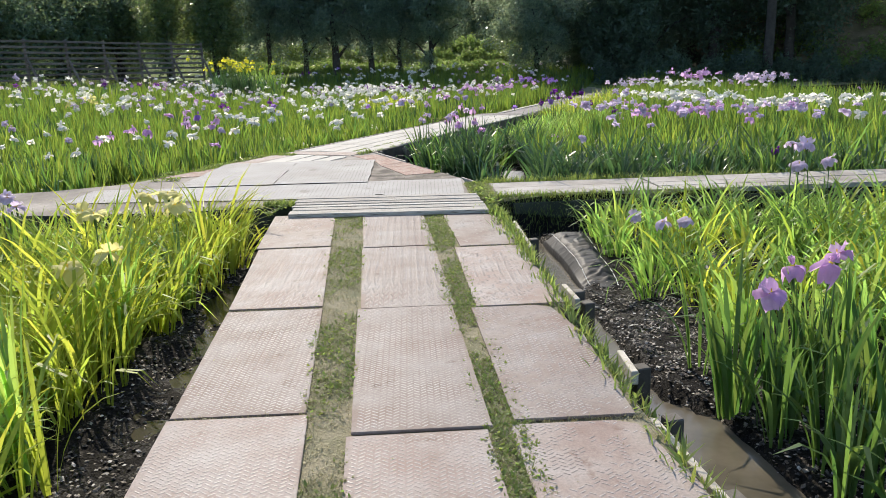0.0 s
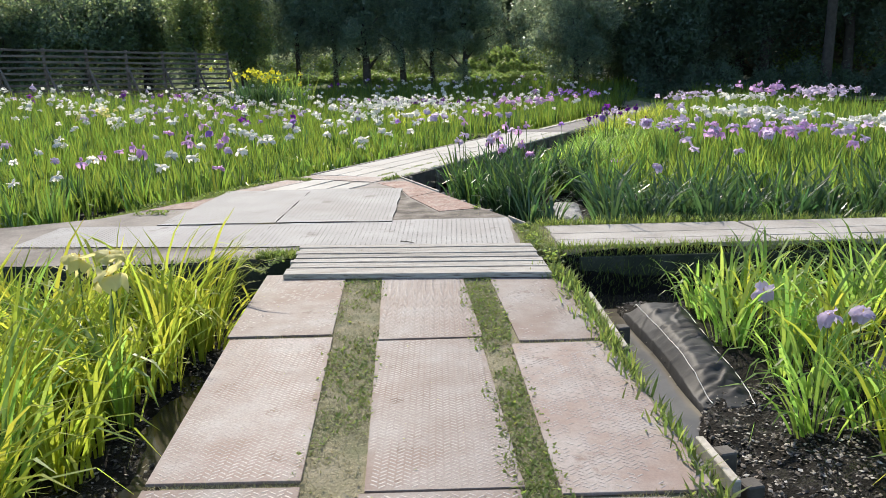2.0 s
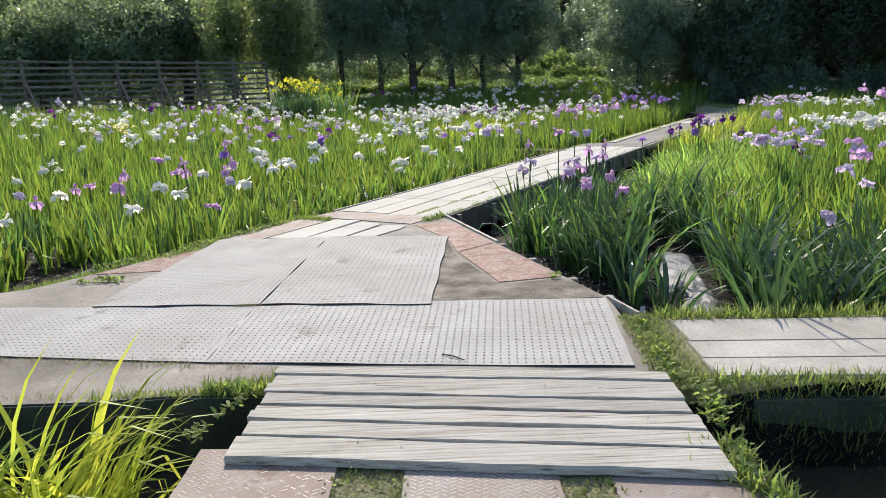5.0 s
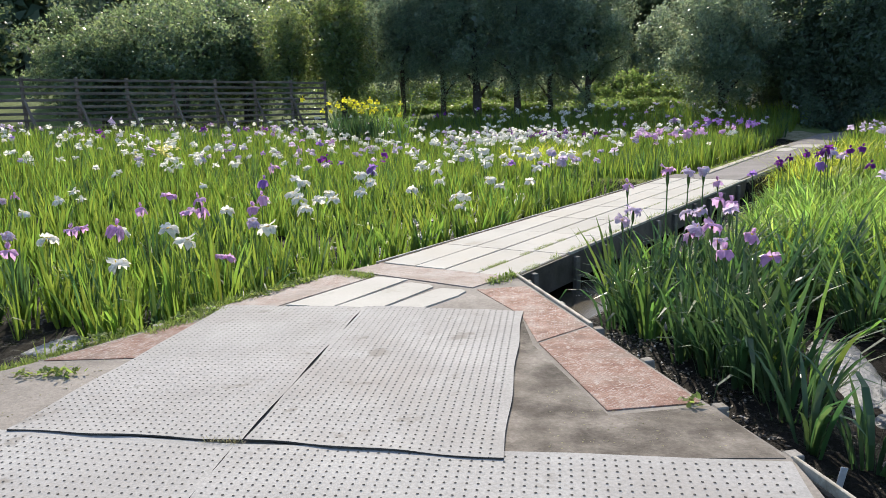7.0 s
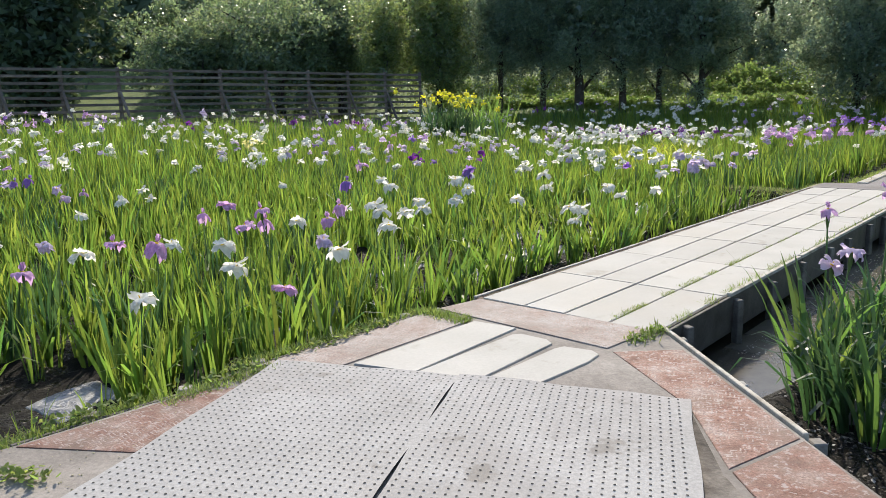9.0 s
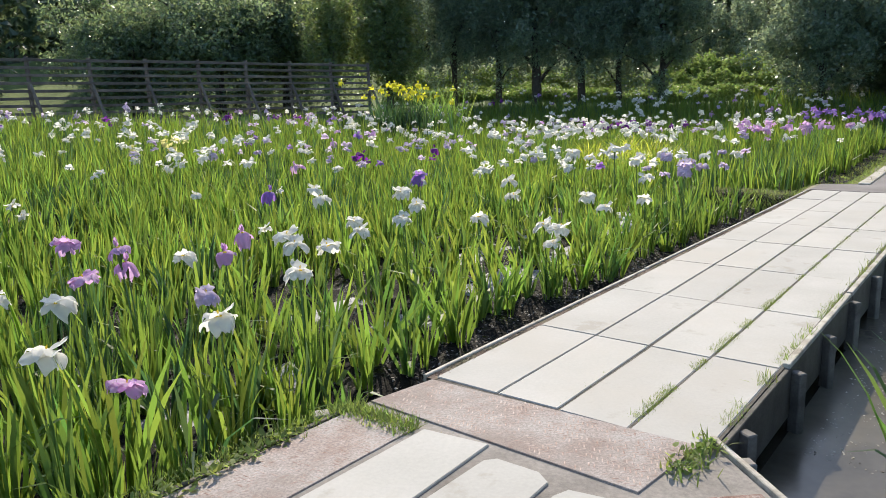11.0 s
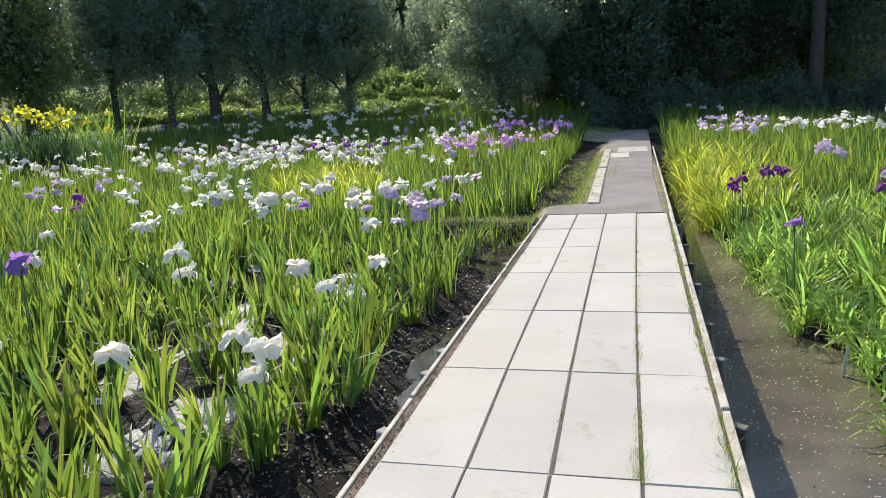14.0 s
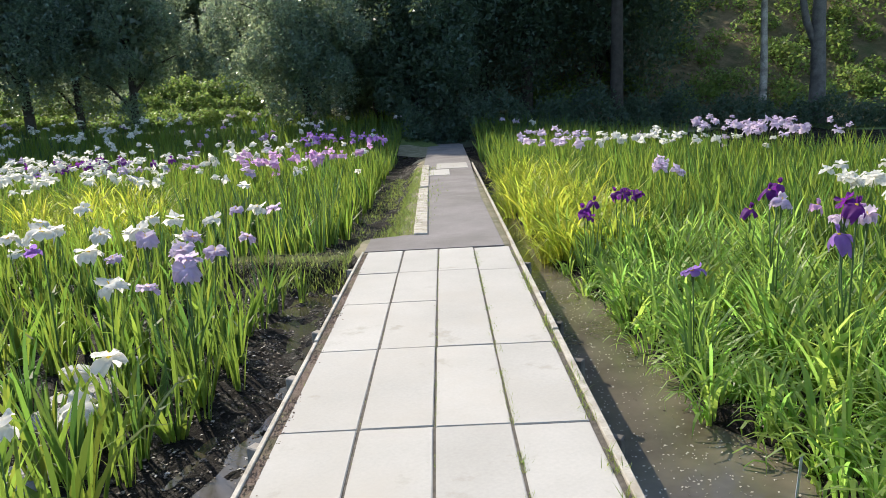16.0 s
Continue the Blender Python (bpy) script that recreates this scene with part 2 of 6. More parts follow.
M["moss"] = surface("mossy_wet_shaded_concrete", [(0.3, (0.03, 0.034, 0.024)), (0.7, (0.075, 0.078, 0.06))], 4, 40, 0.9, 0.6, 0.01, 0, (0.03, 0.045, 0.015), 0.2)
M["leaf_yellow"] = leaf_mat("golden_leaf", (0.17, 0.24, 0.018), (0.44, 0.49, 0.05), (0.82, 0.90, 0.055), 0.58, 0.45, 0.4)
M["straw"] = leaf_mat("straw_leaf", (0.28, 0.25, 0.14), (0.48, 0.44, 0.27), (0.45, 0.40, 0.18), 0.4, 0.6, 0.3)
M["grass"] = leaf_mat("short_grass", (0.11, 0.15, 0.045), (0.24, 0.28, 0.10), (0.50, 0.64, 0.11), 0.5, 0.6, 0.25, 2.5)
M["turf"] = leaf_mat("trodden_turf", (0.13, 0.15, 0.055), (0.29, 0.30, 0.13), (0.52, 0.60, 0.17), 0.45, 0.6, 0.25, 3.0)
M["stem"] = leaf_mat("stem_green", (0.06, 0.12, 0.03), (0.12, 0.20, 0.05), (0.2, 0.32, 0.05), 0.25)
# base pushed to teal: the blue of shade and haze is in the colour
M["tree_leaf"] = leaf_mat("glossy_tree_leaf", (0.050, 0.098, 0.092), (0.11, 0.175, 0.155), (0.64, 0.80, 0.42), 0.42, 0.24, 0.75, 0.4)
M["tree_leaf_light"] = leaf_mat("light_tree_leaf", (0.042, 0.075, 0.05), (0.085, 0.135, 0.075), (0.58, 0.72, 0.18), 0.46, 0.28, 0.7, 0.4)
# darker copy of the tree leaf; the crowns' shaded side is in its colour
M["tree_leaf_shade"] = leaf_mat("shaded_tree_leaf", (0.036, 0.070, 0.066), (0.075, 0.125, 0.108), (0.54, 0.70, 0.26), 0.45, 0.32, 0.5, 0.4)
# same bluish shade tint painted into the wood's leaf colour
M["forest_leaf"] = leaf_mat("dark_forest_leaf", (0.042, 0.082, 0.070), (0.088, 0.145, 0.112), (0.22, 0.31, 0.12), 0.45, 0.4, 0.4, 0.25)
# distant leaves: the haze is put into a paler leaf colour
M["haze_leaf"] = leaf_mat("hazy_hill_leaf", (0.05, 0.085, 0.055), (0.11, 0.16, 0.10), (0.34, 0.44, 0.22), 0.5, 0.5, 0.3, 0.12)
M["hedge_leaf"] = leaf_mat("hedge_leaf", (0.06, 0.11, 0.025), (0.15, 0.22, 0.055), (0.44, 0.62, 0.12), 0.5, 0.45, 0.4, 0.8)


def petal_mat(name, inner, outer, trans, amount=0.6):
    m, nt, b, pos = mat_base(name)
    isl = nt.nodes["Geometry"].outputs["Random Per Island"]
    veins = noise_tex(nt, 140, 2, 0.5, pos)
    f = blend(nt, 0.6, veins, isl)
    nt.links.new(ramp(nt, f, [(0.25, inner), (0.7, outer)]), b.inputs["Base Color"])
    b.inputs["Roughness"].default_value = 0.6
    b.inputs["Specular IOR Level"].default_value = 0.25
    tr = nt.nodes.new("ShaderNodeBsdfTranslucent")
    tr.inputs[0].default_value = (*trans, 1)
    mx = nt.nodes.new("ShaderNodeMixShader")
    mx.inputs[0].default_value = amount
    nt.links.new(b.outputs[0], mx.inputs[1])
    nt.links.new(tr.outputs[0], mx.inputs[2])
    nt.links.new(mx.outputs[0], nt.nodes["Material Output"].inputs[0])
    return m


PETAL = {
    "white": petal_mat("white_petal", (0.78, 0.77, 0.73), (0.86, 0.85, 0.81), (0.88, 0.86, 0.79)),
    "lavender": petal_mat("lavender_petal", (0.52, 0.42, 0.62), (0.74, 0.66, 0.76), (0.70, 0.58, 0.76)),
    "pink": petal_mat("mauve_pink_petal", (0.56, 0.31, 0.59), (0.75, 0.55, 0.75), (0.71, 0.45, 0.73)),
    "violet": petal_mat("violet_petal", (0.26, 0.15, 0.46), (0.46, 0.32, 0.66), (0.36, 0.20, 0.58)),
    "purple": petal_mat("deep_purple_petal", (0.12, 0.02, 0.20), (0.24, 0.06, 0.33), (0.22, 0.03, 0.34)),
    "yellow": petal_mat("yellow_petal", (0.72, 0.66, 0.04), (0.82, 0.78, 0.12), (0.82, 0.78, 0.06)),
    "cream": petal_mat("cream_petal", (0.66, 0.62, 0.24), (0.78, 0.74, 0.38), (0.76, 0.70, 0.30)),
}
M["heart"] = petal_mat("yellow_heart", (0.70, 0.50, 0.03), (0.82, 0.66, 0.08), (0.7, 0.5, 0.05), 0.3)

wm, wnt, wb, wpos = mat_base("muddy_water")
wcol = ramp(wnt, noise_tex(wnt, 0.9, 4, 0.6, wpos), [(0.3, (0.022, 0.019, 0.013)), (0.7, (0.06, 0.05, 0.036))])
wnt.links.new(wcol, wb.inputs["Base Color"])
wb.inputs["Roughness"].default_value = 0.14
wb.inputs["Specular IOR Level"].default_value = 0.35
wbp = node(wnt, "ShaderNodeBump", Strength=0.06, Distance=0.01)
wnt.links.new(noise_tex(wnt, 14, 2, 0.5, wpos), wbp.inputs["Height"])
wnt.links.new(wbp.outputs[0], wb.inputs["Normal"])
M["water"] = wm
sm, snt, sb, spos = mat_base("silty_water")
snt.links.new(ramp(snt, noise_tex(snt, 1.4, 5, 0.65, spos), [(0.3, (0.05, 0.043, 0.031)), (0.7, (0.15, 0.13, 0.097))]), sb.inputs["Base Color"])
sb.inputs["Roughness"].default_value = 0.2
sb.inputs["Specular IOR Level"].default_value = 0.35
sbp = node(snt, "ShaderNodeBump", Strength=0.08, Distance=0.01)
snt.links.new(noise_tex(snt, 22, 3, 0.5, spos), sbp.inputs["Height"])
snt.links.new(sbp.outputs[0], sb.inputs["Normal"])
M["silty_water"] = sm

# ---------------------------------------------------------------- mesh helpers
rng = np.random.default_rng(7)


def mesh_np(name, verts, faces, material, smooth=False):
    """A mesh from arrays: vertices (n, 3) and faces (m, 3 or 4)."""
    verts, faces = np.asarray(verts, np.float32), np.asarray(faces, np.int32)
    me = bpy.data.meshes.new(name)
    k = faces.shape[1]
    me.vertices.add(len(verts))
    me.vertices.foreach_set("co", verts.ravel())
    me.loops.add(faces.size)
    me.loops.foreach_set("vertex_index", faces.ravel())
    me.polygons.add(len(faces))
    me.polygons.foreach_set("loop_start", np.arange(0, faces.size, k, dtype=np.int32))
    me.polygons.foreach_set("use_smooth", np.full(len(faces), smooth))
    me.update(calc_edges=True)
    if material is not None:
        me.materials.append(material)
    return me


def part(name, bm, material, parent, label=""):
    """Links a bmesh or a mesh as one object under a thing or a part."""
    if isinstance(bm, bpy.types.Mesh):
        me = bm
    else:
        me = bpy.data.meshes.new(name)
        bm.to_mesh(me)
        bm.free()
        me.materials.append(material)
    ob = new(name, me)
    ob.parent = parent
    return tagged(ob, label) if label else ob


def prism(poly, z0, z1, bevel=0.0, seed=None):
    """An upright slab over a polygon, with an optional bevel round the top."""
    bm = bmesh.new()
    lo = [bm.verts.new((x, y, z0)) for x, y in poly]
    f = bm.faces.new(lo)
    ext = bmesh.ops.extrude_face_region(bm, geom=[f])
    top = [g for g in ext["geom"] if isinstance(g, bmesh.types.BMVert)]
    for vtx in top:
        vtx.co.z = z1
    bmesh.ops.recalc_face_normals(bm, faces=bm.faces[:])
    if bevel:
        edges = [e for e in bm.edges if all(abs(vv.co.z - z1) < 1e-6 for vv in e.verts)]
        bmesh.ops.bevel(bm, geom=edges, offset=bevel, segments=2, affect="EDGES")
    return bm


def box(cx, cy, cz, sx, sy, sz, turn=0.0, bevel=0.004, tilt=0.0):
    bm = bmesh.new()
    bmesh.ops.create_cube(bm, size=1.0)
    bmesh.ops.scale(bm, vec=(sx, sy, sz), verts=bm.verts)
    if bevel:
        bmesh.ops.bevel(bm, geom=bm.edges[:], offset=bevel, segments=1, affect="EDGES")
    bmesh.ops.transform(bm, matrix=pose(cx, cy, cz, 0, tilt, turn), verts=bm.verts)
    return bm


def beam(p, q, w, h, bevel=0.004):
    """A straight board from p to q; w across, h high."""
    p, q = Vector(p), Vector(q)
    d = q - p
    bm = bmesh.new()
    bmesh.ops.create_cube(bm, size=1.0)
    bmesh.ops.scale(bm, vec=(d.length, w, h), verts=bm.verts)
    if bevel:
        bmesh.ops.bevel(bm, geom=bm.edges[:], offset=bevel, segments=1, affect="EDGES")
    bmesh.ops.transform(bm, matrix=Matrix.Translation((p + q) / 2) @ d.to_track_quat("X", "Z").to_matrix().to_4x4(), verts=bm.verts)
    return bm


def smooth(a, b, x):
    t = np.clip((x - a) / (b - a), 0, 1)
    return t * t * (3 - 2 * t)


def poly_sd(px, py, poly):
    """Signed distance to a polygon, negative inside."""
    px, py = np.asarray(px, float), np.asarray(py, float)
    d = np.full(px.shape, 1e9)
    inside = np.zeros(px.shape, bool)
    n = len(poly)
    for i in range(n):
        x0, y0 = poly[i]
        x1, y1 = poly[(i + 1) % n]
        ex, ey = x1 - x0, y1 - y0
        t = np.clip(((px - x0) * ex + (py - y0) * ey) / (ex * ex + ey * ey), 0, 1)
        d = np.minimum(d, np.hypot(px - x0 - t * ex, py - y0 - t * ey))
        if ey != 0:
            cross = ((y0 > py) != (y1 > py)) & (px < (x1 - x0) * (py - y0) / ey + x0)
            inside ^= cross
    return np.where(inside, -d, d)


def wave(x, y, s=0):
    """Soft unevenness, about -1 to 1."""
    return (np.sin(x * 1.7 + s) * np.cos(y * 1.3 - s) + 0.6 * np.sin(x * 3.9 - y * 2.7 + 2 * s) + 0.4 * np.sin(x * 8.3 + y * 7.1 + s) + 0.3 * np.cos(x * 15.7 - y * 13.3 + s)) / 2.0


# ---------------------------------------------------------------- plan
U, V, B0 = np.array([0.498, 0.867]), np.array([0.867, -0.498]), np.array([-1.25, 12.72])


def bw(u, v):
    """A place along (u) and across (v) the boardwalk."""
    p = B0 + U * u + V * v
    return float(p[0]), float(p[1])


PAD = [(-0.72, 6.91), (1.27, 6.82), (1.34, 7.9), (1.34, 8.42), (1.14, 9.02), (0.68, 10.43), (0.16, 12.06), (0.09, 12.02), (-1.23, 12.71),
       (-1.52, 12.36), (-2.28, 11.12), (-2.52, 10.58), (-3.03, 9.78), (-3.36, 9.35), (-4.2, 9.02), (-7.5, 8.75), (-7.5, 7.6), (-4.4, 7.3), (-3.2, 7.06), (-2.2, 6.93), (-1.63, 6.92), (-1.25, 6.96)]
CAUSEWAY = [(-0.86, -6.0), (1.26, -6.0), (1.22, 1.0), (1.29, 3.0), (1.38, 5.0), (1.44, 6.0), (1.39, 6.25), (-0.93, 6.38), (-0.87, 4.0), (-0.86, 0.0)]
RIGHT_PATH = [(1.22, 6.82), (5.0, 6.62), (12.0, 6.15), (12.0, 7.05), (5.4, 7.58), (1.28, 8.0)]
LANE = [bw(9.1, -0.1), bw(9.9, -0.1), bw(10.05, 0.35), bw(24.5, 0.2), bw(40, 0.2), bw(40, 1.7), bw(20, 1.58), bw(9.1, 1.6)]
BANK = [bw(9.55, -2.6), bw(9.8, -2.6), bw(9.95, 0.0), bw(9.3, 0.0)]
CLEARING = [(-3.15, 9.55), (-2.80, 10.30), (-3.45, 11.15), (-4.25, 11.65), (-4.45, 10.95), (-3.75, 9.65)]
FILM_ROW = [(1.88, 8.3), (2.46, 8.3), (2.84, 11.2), (2.30, 11.3)]
FENCE_A, FENCE_B = (-23.0, 21.5), (-7.9, 38.1)
rel = lambda x, y: ((x - B0[0]) * U[0] + (y - B0[1]) * U[1], (x - B0[0]) * V[0] + (y - B0[1]) * V[1])


def far_bank(u):
    """Where the bed beyond the ditch begins, across the boardwalk."""
    return 2.30 + 0.07 * np.sin(u * 1.3) - 0.12 * (1 - smooth(1.2, 1.8, u)) + 0.34 * smooth(1.8, 2.4, u) * (1 - smooth(4.9, 5.5, u)) - 0.26 * smooth(9.0, 9.7, u)


def ground_z(x, y):
    x, y = np.asarray(x, float), np.asarray(y, float)
    u, v = rel(x, y)
    near = (np.abs(x) < 30) & (y < 44)
    z = -0.33 + 0.045 * wave(x * 1.3, y * 1.3, 1.0) + 0.02 * wave(x * 4, y * 4, 3.0)
    z = z + 0.12 * smooth(22, 36, y) + 1.25 * smooth(8, 26, 0.25 * y - x) + 1.1 * smooth(33, 46, y + 0.12 * np.abs(x)) * smooth(-14, 0, x) + 1.3 * smooth(45, 55, y)
    z = z + np.clip(y - 50, 0, 60) * 0.14 + np.clip(np.abs(x) - 40, 0, 60) * 0.15
    # wooded bank beyond the pale trunks
    z = z + 8.0 * smooth(0, 17, (x - 30.5) * 0.65 + (y - 32.5) * 0.76) * smooth(20, 26, x)
    # ditches
    gap = lambda a, lo, hi, soft=0.12: smooth(lo - soft, lo + soft, a) * (1 - smooth(hi - soft, hi + soft, a))
    right_edge = far_bank(u) + 0.02
    ditch = gap(u, -0.3, 24, 0.3) * gap(v, -0.02, 1.6) * (u < 9.2)
    ditch = np.maximum(ditch, gap(u, 0.2, 19, 0.4) * gap(v, 1.5, right_edge))
    ditch = np.maximum(ditch, 0.40 * gap(u, -0.4, 9.2, 0.2) * gap(v, -0.62 + 0.15 * np.sin(u * 2.1), 0.1, 0.2))
    z = z + 0.022 * wave(x * 7, y * 7, 6.0) * gap(v, -1.0, 0.0) * gap(u, -0.4, 9.2)
    ditch = np.maximum(ditch, 0.40 * gap(y, -5, 6.6) * gap(x, -1.34 + 0.06 * np.sin(y * 2), -0.95))
    ditch = np.maximum(ditch, gap(y, -5, 6.4) * gap(x, 1.47, 1.64 + 0.04 * np.sin(y * 2.3) + 0.24 * (1 - smooth(2.0, 2.5, y)) + 0.20 * smooth(4.0, 4.5, y), 0.06))
    ditch = np.maximum(ditch, gap(y, 6.3, 6.95) * gap(x, -3.0, 3.2, 0.4))
    z = z - 0.19 * ditch
    # raised ways
    lift = np.zeros(x.shape)
    for poly, soft, rise in ((CAUSEWAY, 0.07, 1.0), (RIGHT_PATH, 0.13, 1.0), (LANE, 0.30, 1.0), (BANK, 0.30, 0.6)):
        lift = np.maximum(lift, rise * (1 - smooth(-0.03, soft, poly_sd(x, y, poly))))
    lift = np.where(near, lift, 0)
    z = z * (1 - lift) + (-0.010 + 0.003 * wave(x * 3, y * 3)) * lift
    inside = 1 - smooth(-0.15, -0.05, poly_sd(x, y, PAD))
    z = z * (1 - inside) + -0.42 * inside
    return z


# ---------------------------------------------------------------- ground, water
def lines(fine0, fine1, step, lo, hi, grow=1.16):
    out = list(np.arange(fine0, fine1 + 1e-6, step))
    s, a = step, fine1
    while a < hi:
        s *= grow
        a += s
        out.append(a)
    s, a = step, fine0
    while a > lo:
        s *= grow
        a -= s
        out.insert(0, a)
    return np.array(out)


gx, gy = lines(-6.5, 9.0, 0.10, -420, 420), lines(-2.5, 25.0, 0.10, -300, 500)
GX, GY = np.meshgrid(gx, gy)
GZ = ground_z(GX, GY)
nx, ny = len(gx), len(gy)
idx = np.arange(nx * ny).reshape(ny, nx)
gf = np.stack([idx[:-1, :-1], idx[:-1, 1:], idx[1:, 1:], idx[1:, :-1]], -1).reshape(-1, 4)
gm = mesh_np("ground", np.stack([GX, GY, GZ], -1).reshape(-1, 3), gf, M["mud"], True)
for key in ("soil", "lawn", "forest_floor", "leaf_mould"):
    gm.materials.append(M[key])
cx, cy = GX.reshape(-1)[gf].mean(1), GY.reshape(-1)[gf].mean(1)
cz = GZ.reshape(-1)[gf].mean(1)
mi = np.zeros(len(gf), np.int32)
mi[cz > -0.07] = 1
mi[(cx < -9.5) & (cy < 10)] = 2
mi[(cx < -12) & (cy < 22)] = 2
mi[(cx > 13) & (cy < 26)] = 2
mi[(cy > 37) | (np.abs(cx) > 26) | (cy < -6)] = 2
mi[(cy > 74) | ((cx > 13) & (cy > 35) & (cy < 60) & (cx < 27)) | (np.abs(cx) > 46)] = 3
bank_w = (cx - 30.5) * 0.65 + (cy - 32.5) * 0.76
mi[(cx > 23) & (bank_w > -1.0) & (bank_w < 22) & (cy > 24)] = 4
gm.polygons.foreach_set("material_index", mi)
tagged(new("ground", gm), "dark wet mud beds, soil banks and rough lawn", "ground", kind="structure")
bmw = bmesh.new()
for p in ((-26, -8), (26, -8), (26, 30), (-26, 30)):
    bmw.verts.new((*p, -0.40))
bmw.faces.new(bmw.verts[:])
mw = bpy.data.meshes.new("water")
bmw.to_mesh(mw)
bmw.free()
mw.materials.append(M["water"])
tagged(new("water", mw), "shallow dark muddy water in the ditches", "water", kind="structure")
for corners, beside in (((bw(-0.2, 1.62), bw(20, 1.62), bw(20, 3.2), bw(-0.2, 3.2)), "the boardwalk"), (((1.3, -5), (2.3, -5), (2.3, 6.3), (1.3, 6.3)), "the steel plates")):
    bms = bmesh.new()
    face = bms.faces.new([bms.verts.new((*p, -0.396)) for p in corners])
    face.normal_update()
    if face.normal.z < 0:
        face.normal_flip()
    ms = bpy.data.meshes.new("ditch_water")
    bms.to_mesh(ms)
    bms.free()
    ms.materials.append(M["silty_water"])
    tagged(new("ditch_water", ms), "shallow silty brown water beside " + beside, "water", kind="structure")

# ---------------------------------------------------------------- paved ways
def bilinear(c, s, t):
    c = np.array(c, float)
    return (c[0] * (1 - s)[..., None] * (1 - t)[..., None] + c[1] * s[..., None] * (1 - t)[..., None]
            + c[2] * s[..., None] * t[..., None] + c[3] * (1 - s)[..., None] * t[..., None])


pad_me = bpy.data.meshes.new("concrete_pad")
pb = prism(PAD, -0.50, -0.008, 0.012)
pb.to_mesh(pad_me)
pb.free()
pad_me.materials.append(M["old_concrete"])
pad_me.materials.append(M["moss"])
# sides: mossy concrete, with the wall's shade also put into its dark colour
for f in pad_me.polygons:
    f.material_index = 0 if f.normal.z > 0.5 else 1
tagged(new("concrete_pad", pad_me), "stained brown-grey concrete where the paths meet", "path", kind="structure")


def tread_mesh(name, poly, z, material, pitch=0.031, length=0.030, width=0.0075, high=0.0014, row=0.027, worn=0.0):
    """Raised teeth in a herringbone, inside a polygon."""
    p = np.array(poly)
    lo, hi = p.min(0), p.max(0)
    e = p[1] - p[0]
    a0 = math.atan2(e[1], e[0])
    ca, sa = math.cos(a0), math.sin(a0)
    n, m = int(np.ceil(np.hypot(*(hi - lo)) / pitch)) + 2, int(np.ceil(np.hypot(*(hi - lo)) / row)) + 2
    i, j = np.meshgrid(np.arange(-n, n), np.arange(-m, m))
    lx, ly = i.ravel() * pitch, (j.ravel() + 0.5 * (i.ravel() % 2)) * row
    x, y = p[0][0] + lx * ca - ly * sa, p[0][1] + lx * sa + ly * ca
    keep = poly_sd(x, y, poly) < -0.016
    if worn:
        keep &= (wave(x * 3, y * 3, 2.0) + rng.normal(0, 0.5, len(x))) > worn - 0.5
    x, y = x[keep], y[keep]
    ang = a0 + np.where(i.ravel()[keep] % 2 == 0, 0.6, -0.6)
    dx, dy = np.cos(ang), np.sin(ang)
    hl, hw = length / 2, width / 2
    pts = []
    for s, w, h in ((-1, -1, 0), (1, -1, 0), (1, 1, 0), (-1, 1, 0), (-0.8, -0.55, 1), (0.8, -0.55, 1), (0.8, 0.55, 1), (-0.8, 0.55, 1)):
        pts.append(np.stack([x + dx * hl * s - dy * hw * w, y + dy * hl * s + dx * hw * w, np.full_like(x, z + high * h)], -1))
    verts = np.stack(pts, 1).reshape(-1, 3)
    base = np.arange(len(x))[:, None] * 8
    tri = np.concatenate([base + np.array(q) for q in ((4, 5, 6, 7), (0, 1, 5, 4), (1, 2, 6, 5), (2, 3, 7, 6), (3, 0, 4, 7))])
    return mesh_np(name, verts, tri, material)


def tread_plate(poly, z=0.0, thick=0.012, rusty=False, label="grey-pink rusty steel tread plate lying on the earth path", pale=False, worn=0.0):
    body = prism(poly, -thick, 0.0, 0.002)
    me = bpy.data.meshes.new("steel_plate")
    body.to_mesh(me)
    body.free()
    me.materials.append(M[("pale_rust" if pale else "rust") if rusty else "steel"])
    ob = tagged(new("steel_plate", me), label, "steel plate", "steel tread plates")
    ob.location.z = z
    tr = part("tread", tread_mesh("tread", poly, 0.0, M["rust_tread" if rusty else "tread"], high=0.0009 if rusty else 0.0014, worn=0.55 if rusty else worn), None, ob)
    tagged(tr, "worn raised herringbone tread", kind="stuff")
    return ob


